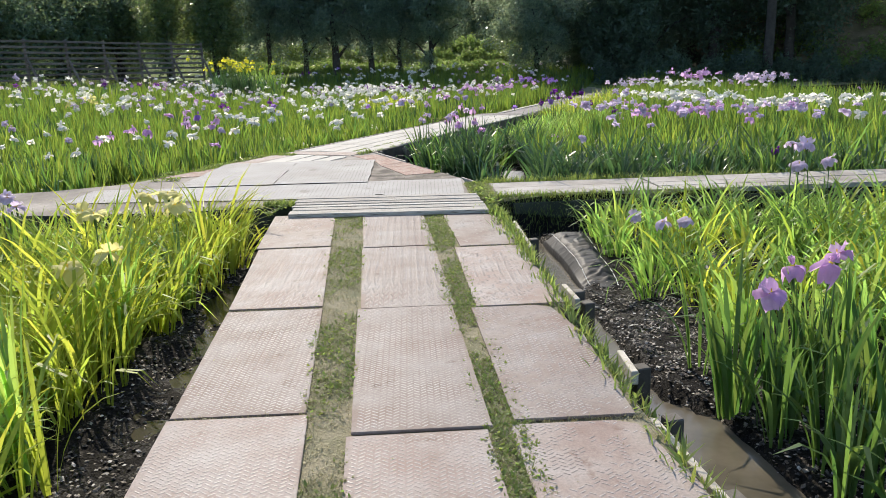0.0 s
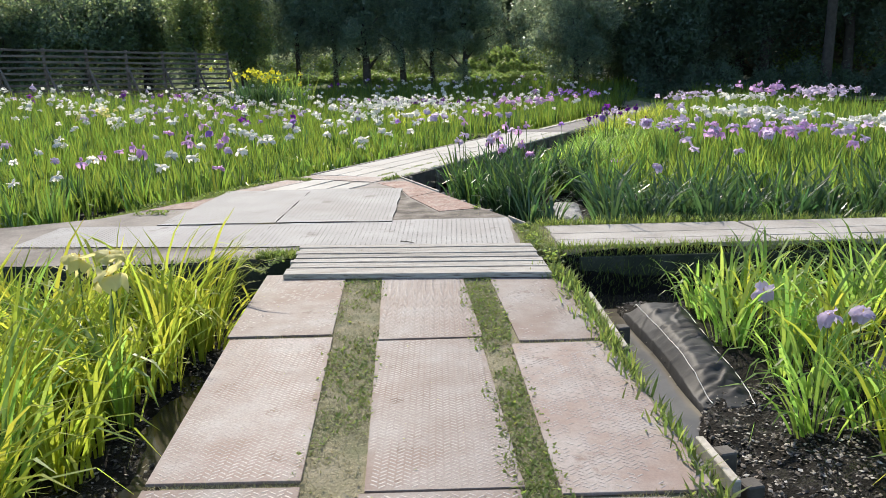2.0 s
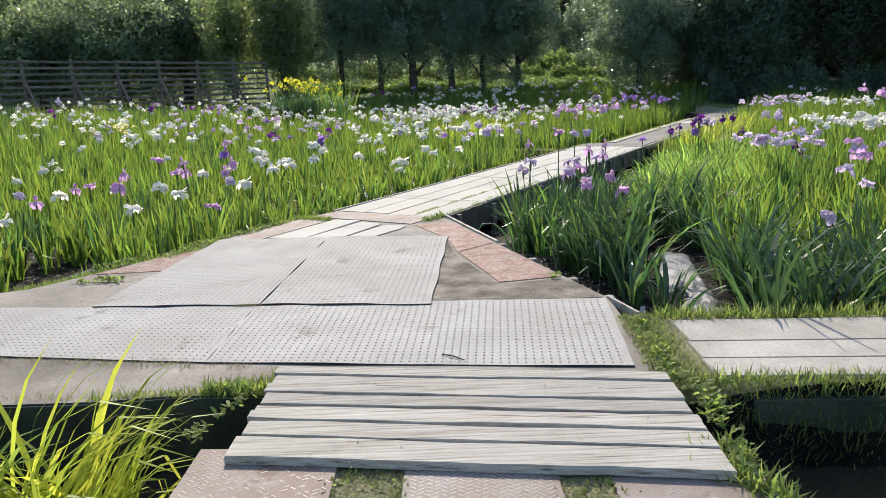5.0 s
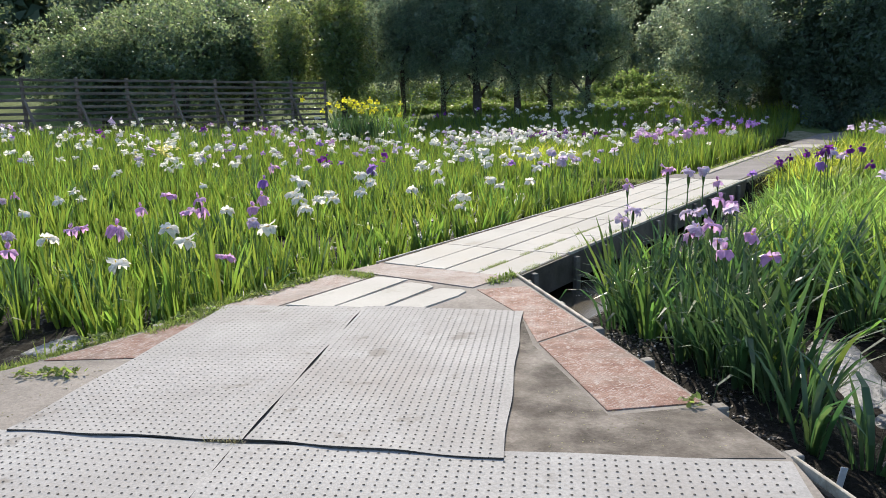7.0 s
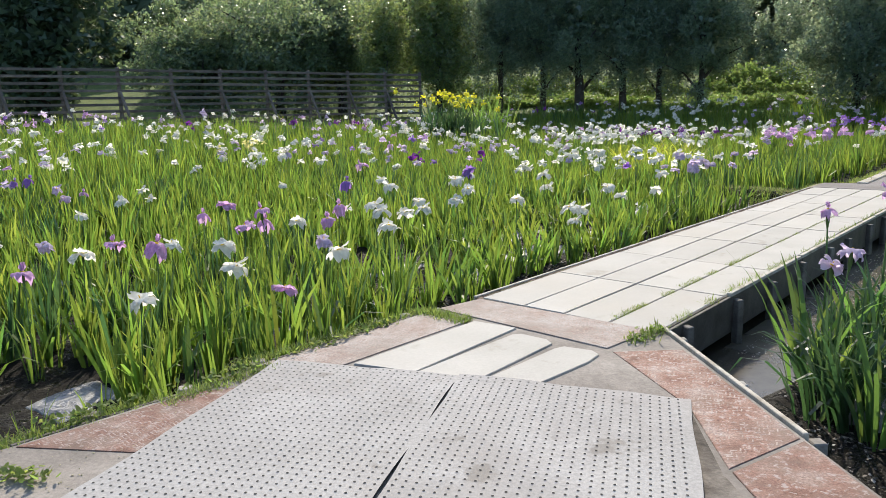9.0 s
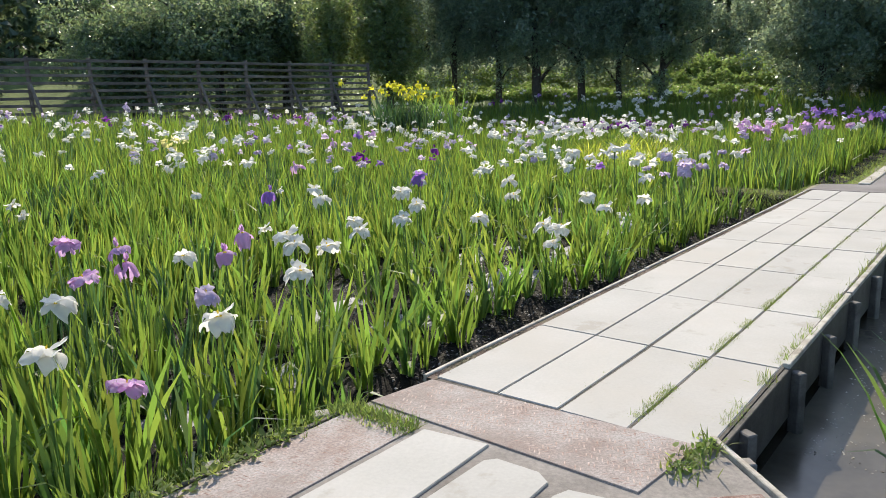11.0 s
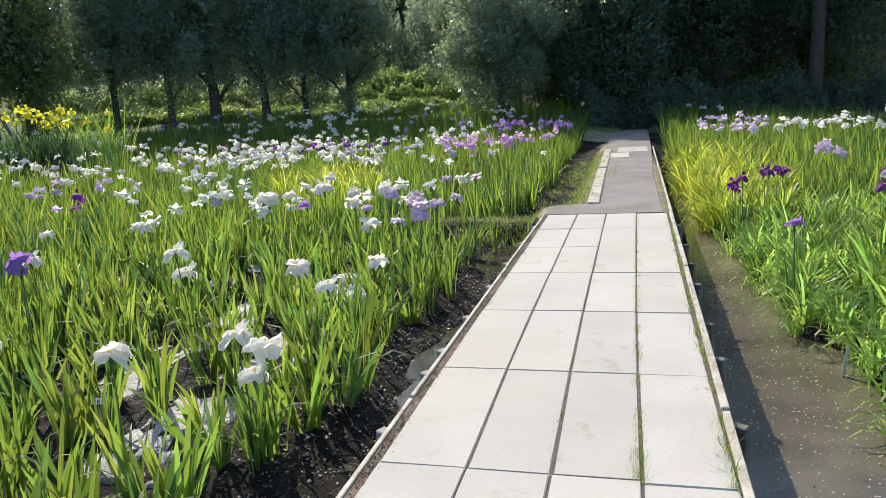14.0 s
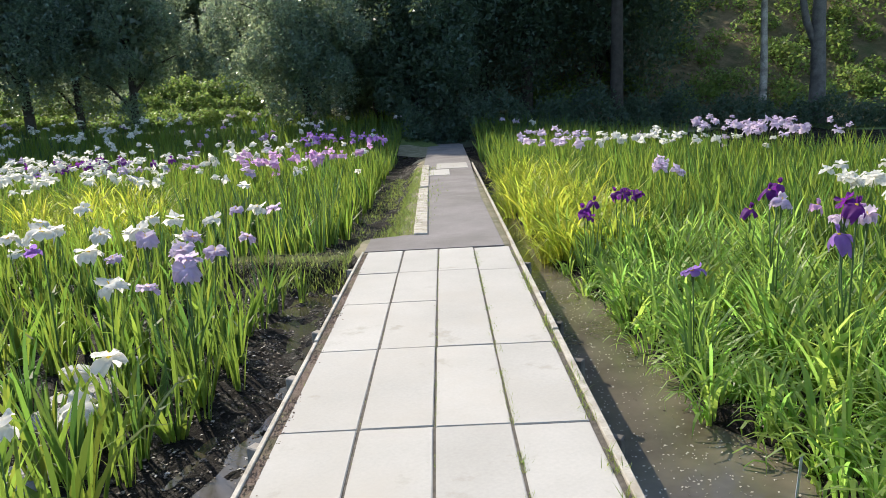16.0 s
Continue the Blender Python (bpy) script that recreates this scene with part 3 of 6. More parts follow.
# three lanes of plates; each row lists its near and far ends
for rows in (
    [(-0.86, -0.23, -1.75, 0.12), (-0.87, -0.24, 0.14, 1.74), (-0.86, -0.26, 1.77, 3.23), (-0.86, -0.265, 3.27, 4.87), (-0.91, -0.28, 4.92, 6.34)],
    [(-0.13, 0.45, -1.75, -0.12), (-0.10, 0.48, -0.10, 1.48), (-0.06, 0.53, 1.50, 3.11), (-0.02, 0.575, 3.13, 4.73), (0.0, 0.61, 4.75, 6.16)],
    [(0.55, 1.14, -1.75, -0.12), (0.575, 1.13, -0.08, 1.47), (0.63, 1.15, 1.50, 3.00), (0.70, 1.26, 3.03, 4.57), (0.81, 1.33, 4.62, 5.98)],
):
    for k, (x0, x1, y0, y1) in enumerate(rows):
        s = (-0.07 if rows[0][0] < -0.5 else -0.06) * (x1 - x0)
        nxt = rows[min(k + 1, 4)]
        poly = [(x0, y0), (x1, y0 + s), (x1 + 0.5 * (nxt[1] - x1), y1 + s), (x0 + 0.5 * (nxt[0] - x0), y1)]
        if x0 > 0.5 and k in (1, 2):
            poly = [poly[0], poly[1], (x1 + 0.06, y1 - 0.55), (x1 + 0.0, y1 + s - 0.05), (x1 - 0.09, y1 + s), poly[3]]
        if x0 > 0.5 and k == 4:
            poly = [poly[0], poly[1], (x1 + 0.02, y1 - 0.45), (x1 - 0.04, y1 - 0.12), (x1 - 0.14, y1 + 0.02), poly[3]]
        tread_plate(poly, 0.003 + 0.0025 * ((k * 7 + int(x0 * 10)) % 3), worn=(1.1 if k == 4 else 0.3) if x0 > 0.5 else 0.8 if x0 < -0.8 and k == 4 else 0.0)

tread_plate([(-0.21, 11.58), (0.10, 12.0), (-1.215, 12.69), (-1.49, 12.37)], 0.001, rusty=True, label="worn grey-brown tread plate across the path", pale=True)
tread_plate([(-2.34, 10.98), (-1.80, 11.06), (-1.20, 12.07), (-1.57, 12.24)], -0.001, rusty=True, label="worn pale rusty tread plate at the path's edge", pale=True)
tread_plate([(-3.00, 9.76), (-2.36, 9.80), (-2.15, 10.70), (-2.50, 10.52)], -0.003, rusty=True, label="red rusty tread plate at the path's edge")
tread_plate([(0.29, 10.06), (0.655, 10.41), (0.26, 11.62), (-0.17, 11.52), (0.2, 10.7)], -0.003, rusty=True, label="red rusty tread plate at the path's edge")
tread_plate([(0.60, 8.93), (1.10, 9.03), (0.665, 10.38), (0.30, 10.03)], -0.001, rusty=True, label="red rusty tread plate at the path's edge")


def rubber_mat(c, z, seed, label, ragged=1.0):
    """A perforated mat over four corners, slightly wavy, with rows of holes."""
    n = 28
    s, t = np.meshgrid(np.linspace(0, 1, n), np.linspace(0, 1, n))
    xy = bilinear(c, s, t)
    edge = np.minimum(np.minimum(s, 1 - s), np.minimum(t, 1 - t))
    jig = np.where(edge < 1e-6, ragged, 0.0)
    xy[..., 0] += 0.006 * jig * np.sin(17 * t + 9 * s)
    xy[..., 1] += 0.008 * jig * np.sin(13 * s + 11 * t)
    high = lambda x, y, e: z + 0.004 * wave(x * 1.2, y * 1.2, seed) + 0.003 * np.exp(-e / 0.02) * np.maximum(0, np.sin(4 * x + 3 * y + seed))
    zz = high(xy[..., 0], xy[..., 1], edge)
    top = np.concatenate([xy, zz[..., None]], -1).reshape(-1, 3)
    idm = np.arange(n * n).reshape(n, n)
    f = np.stack([idm[:-1, :-1], idm[:-1, 1:], idm[1:, 1:], idm[1:, :-1]], -1).reshape(-1, 4)
    rim = np.concatenate([idm[0, :], idm[1:, -1], idm[-1, -2::-1], idm[-2:0:-1, 0]])
    low = top[rim].copy()
    low[:, 2] -= 0.009
    k = len(top) + np.arange(len(rim))
    skirt = np.stack([k, np.roll(k, -1), np.roll(rim, -1), rim], -1)
    me = mesh_np("rubber_mat", np.concatenate([top, low]), np.concatenate([f, skirt]), M["mat"], False)
    # rim faces get the dark colour as painted shade along the edge
    me.materials.append(M["hole_shade"])
    me.polygons.foreach_set("material_index", np.concatenate([np.zeros(len(f), np.int32), np.ones(len(skirt), np.int32)]))
    ob = tagged(new("rubber_mat", me), label, "mat", "perforated mats")
    ca = np.array(c)
    w, h = np.hypot(*(ca[1] - ca[0])), np.hypot(*(ca[3] - ca[0]))
    p = 0.047
    a, b = np.meshgrid(np.arange(p * 0.7, w - p * 0.5, p) / w, np.arange(p * 0.7, h - p * 0.5, p) / h)
    a, b = a.ravel(), b.ravel()
    hx = bilinear(c, a, b)
    e = np.minimum(np.minimum(a, 1 - a), np.minimum(b, 1 - b))
    hz = high(hx[:, 0], hx[:, 1], e) + 0.0022
    # flat dark discs paint the shaded holes; nothing is cut
    ang = np.arange(6) * math.pi / 3
    ring = np.stack([0.0066 * np.cos(ang), 0.0066 * np.sin(ang), 0 * ang], -1)
    vv = (np.concatenate([hx, hz[:, None]], -1)[:, None, :] + ring[None]).reshape(-1, 3)
    o = np.arange(len(hx))[:, None] * 6
    ff = np.concatenate([o + np.array([0, 1, 2, 3]), o + np.array([0, 3, 4, 5])])
    tagged(part("hole_pattern", mesh_np("hole_pattern", vv, ff, M["hole_shade"]), None, ob), "rows of small dark holes", kind="stuff")
    return ob


MAT_LABEL = "grey perforated rubber mat lying on concrete"
rubber_mat([(-1.235, 7.42), (1.19, 7.10), (1.31, 8.38), (-1.215, 8.535)], 0.002, 1.0, MAT_LABEL, 0.35)
rubber_mat([(-3.62, 7.86), (-1.237, 7.421), (-1.217, 8.536), (-3.55, 8.80)], 0.002, 1.0, MAT_LABEL, 0.35)
rubber_mat([(-2.48, 8.66), (-1.195, 8.55), (-1.052, 10.95), (-2.23, 11.06)], 0.013, 3.0, MAT_LABEL)
rubber_mat([(-1.185, 8.56), (0.07, 8.37), (0.21, 10.78), (-1.045, 10.97)], 0.013, 4.0, MAT_LABEL)

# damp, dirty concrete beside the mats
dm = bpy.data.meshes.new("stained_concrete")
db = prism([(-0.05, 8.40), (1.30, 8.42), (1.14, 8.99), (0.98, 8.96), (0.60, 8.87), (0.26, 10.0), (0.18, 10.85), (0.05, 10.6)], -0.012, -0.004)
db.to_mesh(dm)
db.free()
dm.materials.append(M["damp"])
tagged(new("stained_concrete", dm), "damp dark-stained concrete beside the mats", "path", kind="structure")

# three pale slabs before the boardwalk
for poly in ([(-1.74, 11.08), (-1.33, 10.99), (-0.83, 11.93), (-1.15, 12.06)],
             [(-1.31, 11.00), (-1.22, 10.94), (-0.95, 10.89), (-0.56, 11.62), (-0.60, 11.70), (-0.78, 11.80), (-0.84, 11.78)],
             [(-0.93, 10.88), (-0.80, 10.84), (-0.62, 10.86), (-0.32, 11.30), (-0.26, 11.44), (-0.30, 11.51), (-0.48, 11.57), (-0.54, 11.52)]):
    me = bpy.data.meshes.new("paving_slab")
    b = prism(poly, -0.03, 0.004, 0.003)
    b.to_mesh(me)
    b.free()
    me.materials.append(M["concrete"])
    tagged(new("paving_slab", me), "pale worn concrete slab set in the path", "paving slab", "slabs before the boardwalk")

# ---------------------------------------------------------------- plank bridge
bridge = tagged(new("plank_bridge"), "grey weathered wooden planks laid across a ditch", "bridge")
fl, fr, br, bl = (np.array(p) for p in ((-0.75, 6.19), (1.27, 5.91), (1.29, 6.90), (-0.74, 7.20)))
cuts = [0, 0.185, 0.335, 0.43, 0.505, 0.64, 0.75, 0.88, 1.0]
for k in range(8):
    a, b = cuts[k] + rng.uniform(0.003, 0.012), cuts[k + 1] - rng.uniform(0.003, 0.012)
    j = rng.uniform(-0.008, 0.008, 2)
    pl = [fl + (bl - fl) * a + (fr - fl) * j[0], fr + (br - fr) * a + (fr - fl) * j[1], fr + (br - fr) * b + (fr - fl) * j[1], fl + (bl - fl) * b + (fr - fl) * j[0]]
    zt = 0.045 + 0.005 * (k % 3)
    ends = []
    for q0, q1 in ((pl[0], pl[1]), (pl[2], pl[3])):
        for s in np.linspace(0, 1, 14):
            q = q0 + (q1 - q0) * s
            ends.append((float(q[0]), float(q[1] + 0.006 * rng.uniform(-1, 1) + 0.004 * math.sin(9 * s + k))))
    pk = prism(ends, zt - 0.038, zt, 0.003)
    part("plank", pk, M["plank"], bridge)
for s in (0.12, 0.5, 0.88):
    p, q = fl + (fr - fl) * s, bl + (br - bl) * s
    part("bearer", beam((*(p + (q - p) * -0.02), -0.045), (*(q + (q - p) * 0.02), -0.045), 0.09, 0.09), M["dark_wood"], bridge)

# ---------------------------------------------------------------- boardwalk
deck = tagged(new("boardwalk"), "raised walk of pale concrete slabs with timber sides", "boardwalk")
ROWS = [0.03, 1.165, 2.33, 3.51, 4.71, 5.885, 7.0, 8.04, 9.06]
COLS = [0.055, 0.425, 0.795, 1.17, 1.545]
for ci in range(4):
    cutsu = [r for k, r in enumerate(ROWS) if not (ci > 1 and k == 6)]
    if ci == 3:
        cutsu = [0.03, 1.20, 2.30, 3.50, 4.69, 5.87, 7.98, 9.02]
    for r0, r1 in zip(cutsu, cutsu[1:]):
        g0, g1 = (0.007 if ci else 0.004), 0.007
        jit = rng.uniform(-0.004, 0.004, 4)
        sh = [0.03 * (1 - float(smooth(1.5, 4.6, r))) * (1.0 if ci else 1.2) for r in (r0, r1)]
        poly = [bw(r0 + 0.004, COLS[ci] + g0 + jit[0] + (sh[0] if ci else -0.012)), bw(r1 - 0.004, COLS[ci] + g0 + jit[1] + (sh[1] if ci else -0.012)), bw(r1 - 0.004 + jit[2], COLS[ci + 1] - g1 + sh[1]), bw(r0 + 0.004 + jit[3], COLS[ci + 1] - g1 + sh[0])]
        zt = rng.uniform(-0.002, 0.004)
        part("slab", prism(poly[::-1], zt - 0.06, zt, 0.004), M["concrete"], deck)
part("soil_strip", prism([bw(0.0, -0.003), bw(9.05, -0.003), bw(9.05, 0.062), bw(0.0, 0.062)][::-1], -0.03, -0.0025), M["brown_soil"], deck, "crumbly red-brown soil along the edge")
part("bed", prism([bw(0.0, -0.002), bw(9.05, -0.002), bw(9.05, 1.585), bw(0.0, 1.585)][::-1], -0.12, -0.005), M["gravel"], deck, "gritty soil in the joints")
for u0, u1 in ((0.0, 3.05), (3.06, 6.1), (6.11, 9.1)):
    part("side_board", beam((*bw(u0, 1.60), -0.16), (*bw(u1, 1.60), -0.16), 0.028, 0.30), M["dark_wood"], deck, "dark wet timber side board")
    part("edge_strip", beam((*bw(max(u0, 1.25), 1.592), -0.008), (*bw(u1 - 0.02, 1.590), -0.012), 0.040, 0.05), M["edging"], deck, "pale worn edging strip")
    part("edge_strip", beam((*bw(u0, -0.016), -0.012), (*bw(u1 - 0.02, -0.014), -0.016), 0.026, 0.045), M["edging"], deck, "pale worn edging strip")
    part("side_board", beam((*bw(u0, -0.022), -0.18), (*bw(u1, -0.022), -0.18), 0.025, 0.28), M["dark_wood"], deck, "dark wet timber side board")
for k, u0 in enumerate((0.35, 1.3, 2.1, 2.95, 3.9, 4.62, 5.6, 6.4, 7.3, 8.3)):
    # right-hand stakes take the wood with shade painted in
    part("stake", box(*bw(u0, 1.648), -0.255 - 0.012 * (k % 3), 0.075, 0.055, 0.46, -60, 0.006), M["shaded_stake"], deck)
for k, u0 in enumerate((0.35, 1.1, 1.9, 2.75, 3.55, 3.95, 4.7, 5.6, 6.5, 7.5, 8.5)):
    part("stake", box(*bw(u0, -0.075), -0.30, 0.07, 0.065, 0.5, -60 + 6 * math.sin(k), 0.006), M["wood"], deck)

# edging round the pad, with stakes
edge = tagged(new("path_edging"), "thin white-painted edging beside the concrete", "edging")
for p, q in (((0.17, 12.08), (0.69, 10.44)), ((0.69, 10.43), (1.15, 9.04)), ((1.15, 9.03), (1.33, 8.42)), ((1.33, 8.41), (1.45, 8.0))):
    if p[0] not in (0.69, 1.15):
        part("strip", beam((*p, -0.012), (*q, -0.016), 0.028 if p[0] < 1 else 0.018, 0.05), M["edging"], edge)
    part("board", beam((*p, -0.20), (*q, -0.20), 0.024, 0.30), M["dark_wood"], edge)
for x, y in ((0.28, 11.93), (0.52, 11.15), (0.74, 10.45), (0.96, 9.78), (1.20, 9.06), (1.37, 8.52)):
    part("stake", box(x, y, -0.26, 0.07, 0.07, 0.46, 15, 0.006), M["wood"], edge)
edge2 = tagged(new("path_edging"), "low timber edging of the concrete, half overgrown", "edging")
for p, q in (((-1.56, 12.38), (-2.32, 11.14)), ((-2.32, 11.13), (-2.56, 10.6)), ((-2.56, 10.59), (-3.07, 9.8))):
    part("board", beam((*p, -0.17), (*q, -0.17), 0.03, 0.30), M["dark_wood"], edge2)
for x, y in ((-1.72, 12.25), (-2.05, 11.68), (-2.40, 11.12), (-2.62, 10.62), (-2.92, 10.2)):
    part("stake", box(x, y, -0.24, 0.08, 0.08, 0.44, 25, 0.006), M["wood"], edge2)

# edging beside the plates
edge3 = tagged(new("path_edging"), "broken pale edging boards beside the ditch", "edging")
for p, q in (((1.27, -0.4), (1.22, 1.45)), ((1.31, 1.9), (1.34, 2.2)), ((1.36, 3.05), (1.37, 3.42)), ((1.38, 4.45), (1.46, 5.55))):
    part("board", beam((*p, -0.035), (*q, -0.045), 0.035, 0.07), M["edging"], edge3)
for x, y in ((1.30, 0.9), (1.33, 1.5), (1.40, 2.05), (1.44, 3.1), (1.45, 3.35), (1.50, 4.9)):
    part("stake", box(x, y, -0.25, 0.075, 0.075, 0.42, 8, 0.006), M["dark_wood"], edge3)

# right-hand slab path
rp = tagged(new("slab_path"), "two rows of concrete slabs on a grassy bank", "path", kind="structure")
for k in range(5):
    x0, x1 = 1.60 + k * 1.93, 1.60 + k * 1.93 + 1.90
    for a, b in ((0.0, -0.385), (-0.40, -0.66), (-0.675, -0.92)):
        yy = lambda x: 7.83 - 0.085 * (x - 1.6)
        dx = 0.05 * abs(a)
        poly = [(x0 - dx, yy(x0) + b), (x1 - dx, yy(x1) + b), (x1 - dx, yy(x1) + a), (x0 - dx, yy(x0) + a)]
        part("slab", prism(poly, -0.05, 0.006 + rng.uniform(-0.003, 0.003), 0.004), M["grey_slab"], rp)
part("retaining_board", beam((1.7, 6.79, -0.22), (8, 6.36, -0.22), 0.05, 0.30), M["moss"], rp, "mossy concrete retaining edge")

# asphalt lane beyond
lane_poly = [bw(9.1, 0.0), bw(9.1, 1.5), bw(9.3, 1.5), bw(13, 1.46), bw(20, 1.55), bw(36, 1.6), bw(36, 0.3), bw(20, 0.38), bw(10.0, 0.52), bw(9.85, 0.0)]
lm = bpy.data.meshes.new("asphalt_lane")
b = prism(lane_poly[::-1], -0.2, 0.002)
bmesh.ops.recalc_face_normals(b, faces=b.faces[:])
b.to_mesh(lm)
b.free()
lm.materials.append(M["asphalt"])
tagged(new("asphalt_lane", lm), "narrow grey asphalt lane between the beds", "path", kind="structure")
kerb = tagged(new("kerb"), "row of pale kerb stones beside the lane", "kerb")
for k, (u0, u1) in enumerate(((9.95, 10.74), (10.75, 11.69), (11.70, 12.5), (12.51, 13.5), (13.51, 14.6), (14.9, 16), (16.02, 17.2), (17.22, 18.2), (18.3, 19.5))):
    part("kerb_stone", beam((*bw(u0, 0.58 - 0.015 * k), -0.005), (*bw(u1, 0.565 - 0.015 * k), -0.005), 0.17, 0.06, 0.01), M["edging"], kerb)
rim = tagged(new("path_edging"), "thin pale edging along the lane and ditch", "edging")
for u0, u1 in ((9.1, 11), (11.05, 13.5), (13.6, 16.5), (16.6, 20)):
    part("board", beam((*bw(u0, 1.60), -0.03), (*bw(u1, 1.60), -0.03), 0.03, 0.08), M["edging"], rim)
for k, poly in enumerate(([bw(17.0, 0.55), bw(17.0, 1.0), bw(18.3, 1.0), bw(18.3, 0.55)], [bw(18.5, 0.7), bw(18.5, 1.45), bw(20.0, 1.45), bw(20.0, 0.7)])):
    me = bpy.data.meshes.new("paving_slab")
    b = prism(poly[::-1], -0.03, 0.010, 0.004)
    bmesh.ops.recalc_face_normals(b, faces=b.faces[:])
    b.to_mesh(me)
    b.free()
    me.materials.append(M["concrete"])
    tagged(new("paving_slab", me), "pale concrete slab laid on the lane", "paving slab", "slabs on the lane")

# ---------------------------------------------------------------- fence
def fence():
    a, b = np.array(FENCE_A), np.array(FENCE_B)
    d = (b - a) / np.hypot(*(b - a))
    nrm = np.array([d[1], -d[0]])
    length = float(np.hypot(*(b - a)))
    ob = tagged(new("fence"), "long dark brown fence of horizontal rails with slanted props", "fence")
    n = 13
    top = lambda s: 3.20 - 0.012 * s
    for k in range(n + 1):
        s = length * k / n
        p = a + d * s
        z0 = float(ground_z(p[0], p[1])) - 0.2
        part("post", beam((*p, z0), (*p, top(s) + 0.05), 0.10, 0.10, 0.01), M["fence_wood"], ob)
        q = p + nrm * 0.9 + d * 0.25
        part("prop", beam((*q, float(ground_z(q[0], q[1])) - 0.2), (*(p + nrm * 0.08), top(s) - 0.75), 0.08, 0.08, 0.01), M["fence_wood"], ob)
    for k in range(n):
        s0, s1 = length * k / n, length * (k + 1) / n
        for r in range(9):
            z = top(0) - 0.05 - r * 0.225
            p, q = a + d * s0 + nrm * 0.065, a + d * (s1 + 0.02) + nrm * 0.065
            w = rng.uniform(-0.012, 0.012, 2)
            part("rail", beam((*p, z - 0.012 * s0 + w[0]), (*q, z - 0.012 * s1 + w[1]), 0.035, 0.075 if k < 4 else 0.085, 0.006), M["fence_wood"], ob)


fence()


# ---------------------------------------------------------------- trees
def tube(path, radii, sides=7):
    """A tapered round limb along a list of points."""
    bm = bmesh.new()
    rings = []
    for k, (p, r) in enumerate(zip(path, radii)):
        d = (path[min(k + 1, len(path) - 1)] - path[max(k - 1, 0)]).normalized()
        q = Vector((0, 0, 1)).rotation_difference(d)
        rings.append([bm.verts.new(p + q @ Vector((r * math.cos(t), r * math.sin(t), 0))) for t in (2 * math.pi * i / sides for i in range(sides))])
    for r0, r1 in zip(rings, rings[1:]):
        for i in range(sides):
            bm.faces.new((r0[i], r0[(i + 1) % sides], r1[(i + 1) % sides], r1[i]))
    bm.faces.new(rings[-1])
    for f in bm.faces:
        f.smooth = True
    return bm


def leaf_cards(centers, size, g, level=0.8):
    """One small leaf per centre, turned at random, most of them facing upward."""
    n = len(centers)
    up = g.normal(size=(n, 3)) + np.array([0, 0, 1.0]) * level * np.sign(g.uniform(-0.15, 1, n))[:, None]
    up /= np.linalg.norm(up, axis=1)[:, None]
    d = np.cross(up, g.normal(size=(n, 3)))
    d /= np.linalg.norm(d, axis=1)[:, None]
    e = np.cross(up, d)
    s = (size * g.uniform(0.6, 1.35, n))[:, None]
    tail = centers + d * s * 0.42
    verts = np.stack([centers - d * s * 0.6, tail + e * s * 0.37, tail - e * s * 0.37], 1).reshape(-1, 3)
    return verts, np.arange(3 * n).reshape(n, 3)


def crown_points(n, g, center, radii, lumps=26, lump=0.42, low=-0.8):
    """Leaf places in a lumpy crown: leafy clumps set round an ellipsoid, with shaded gaps between them."""
    i = np.arange(lumps) + 0.5
    ph, th = np.arccos(1 - 2 * i / lumps), math.pi * (1 + 5 ** 0.5) * i + g.uniform(0, 6)
    c = np.stack([np.cos(th) * np.sin(ph), np.sin(th) * np.sin(ph), np.cos(ph)], -1)
    c += g.normal(0, 0.13, c.shape)
    c *= g.uniform(0.58, 0.86, lumps)[:, None]
    rad = lump * g.uniform(0.6, 1.15, lumps) * (26 / lumps) ** 0.4
    k = g.integers(0, lumps, n)
    q = g.normal(size=(n, 3))
    q /= np.linalg.norm(q, axis=1)[:, None]
    q *= (g.uniform(0.45, 1.0, n) * (1 + 0.25 * (g.uniform(0, 1, n) < 0.08)))[:, None]
    return np.array(center) + (c[k] + q * rad[k][:, None]) * np.array(radii)


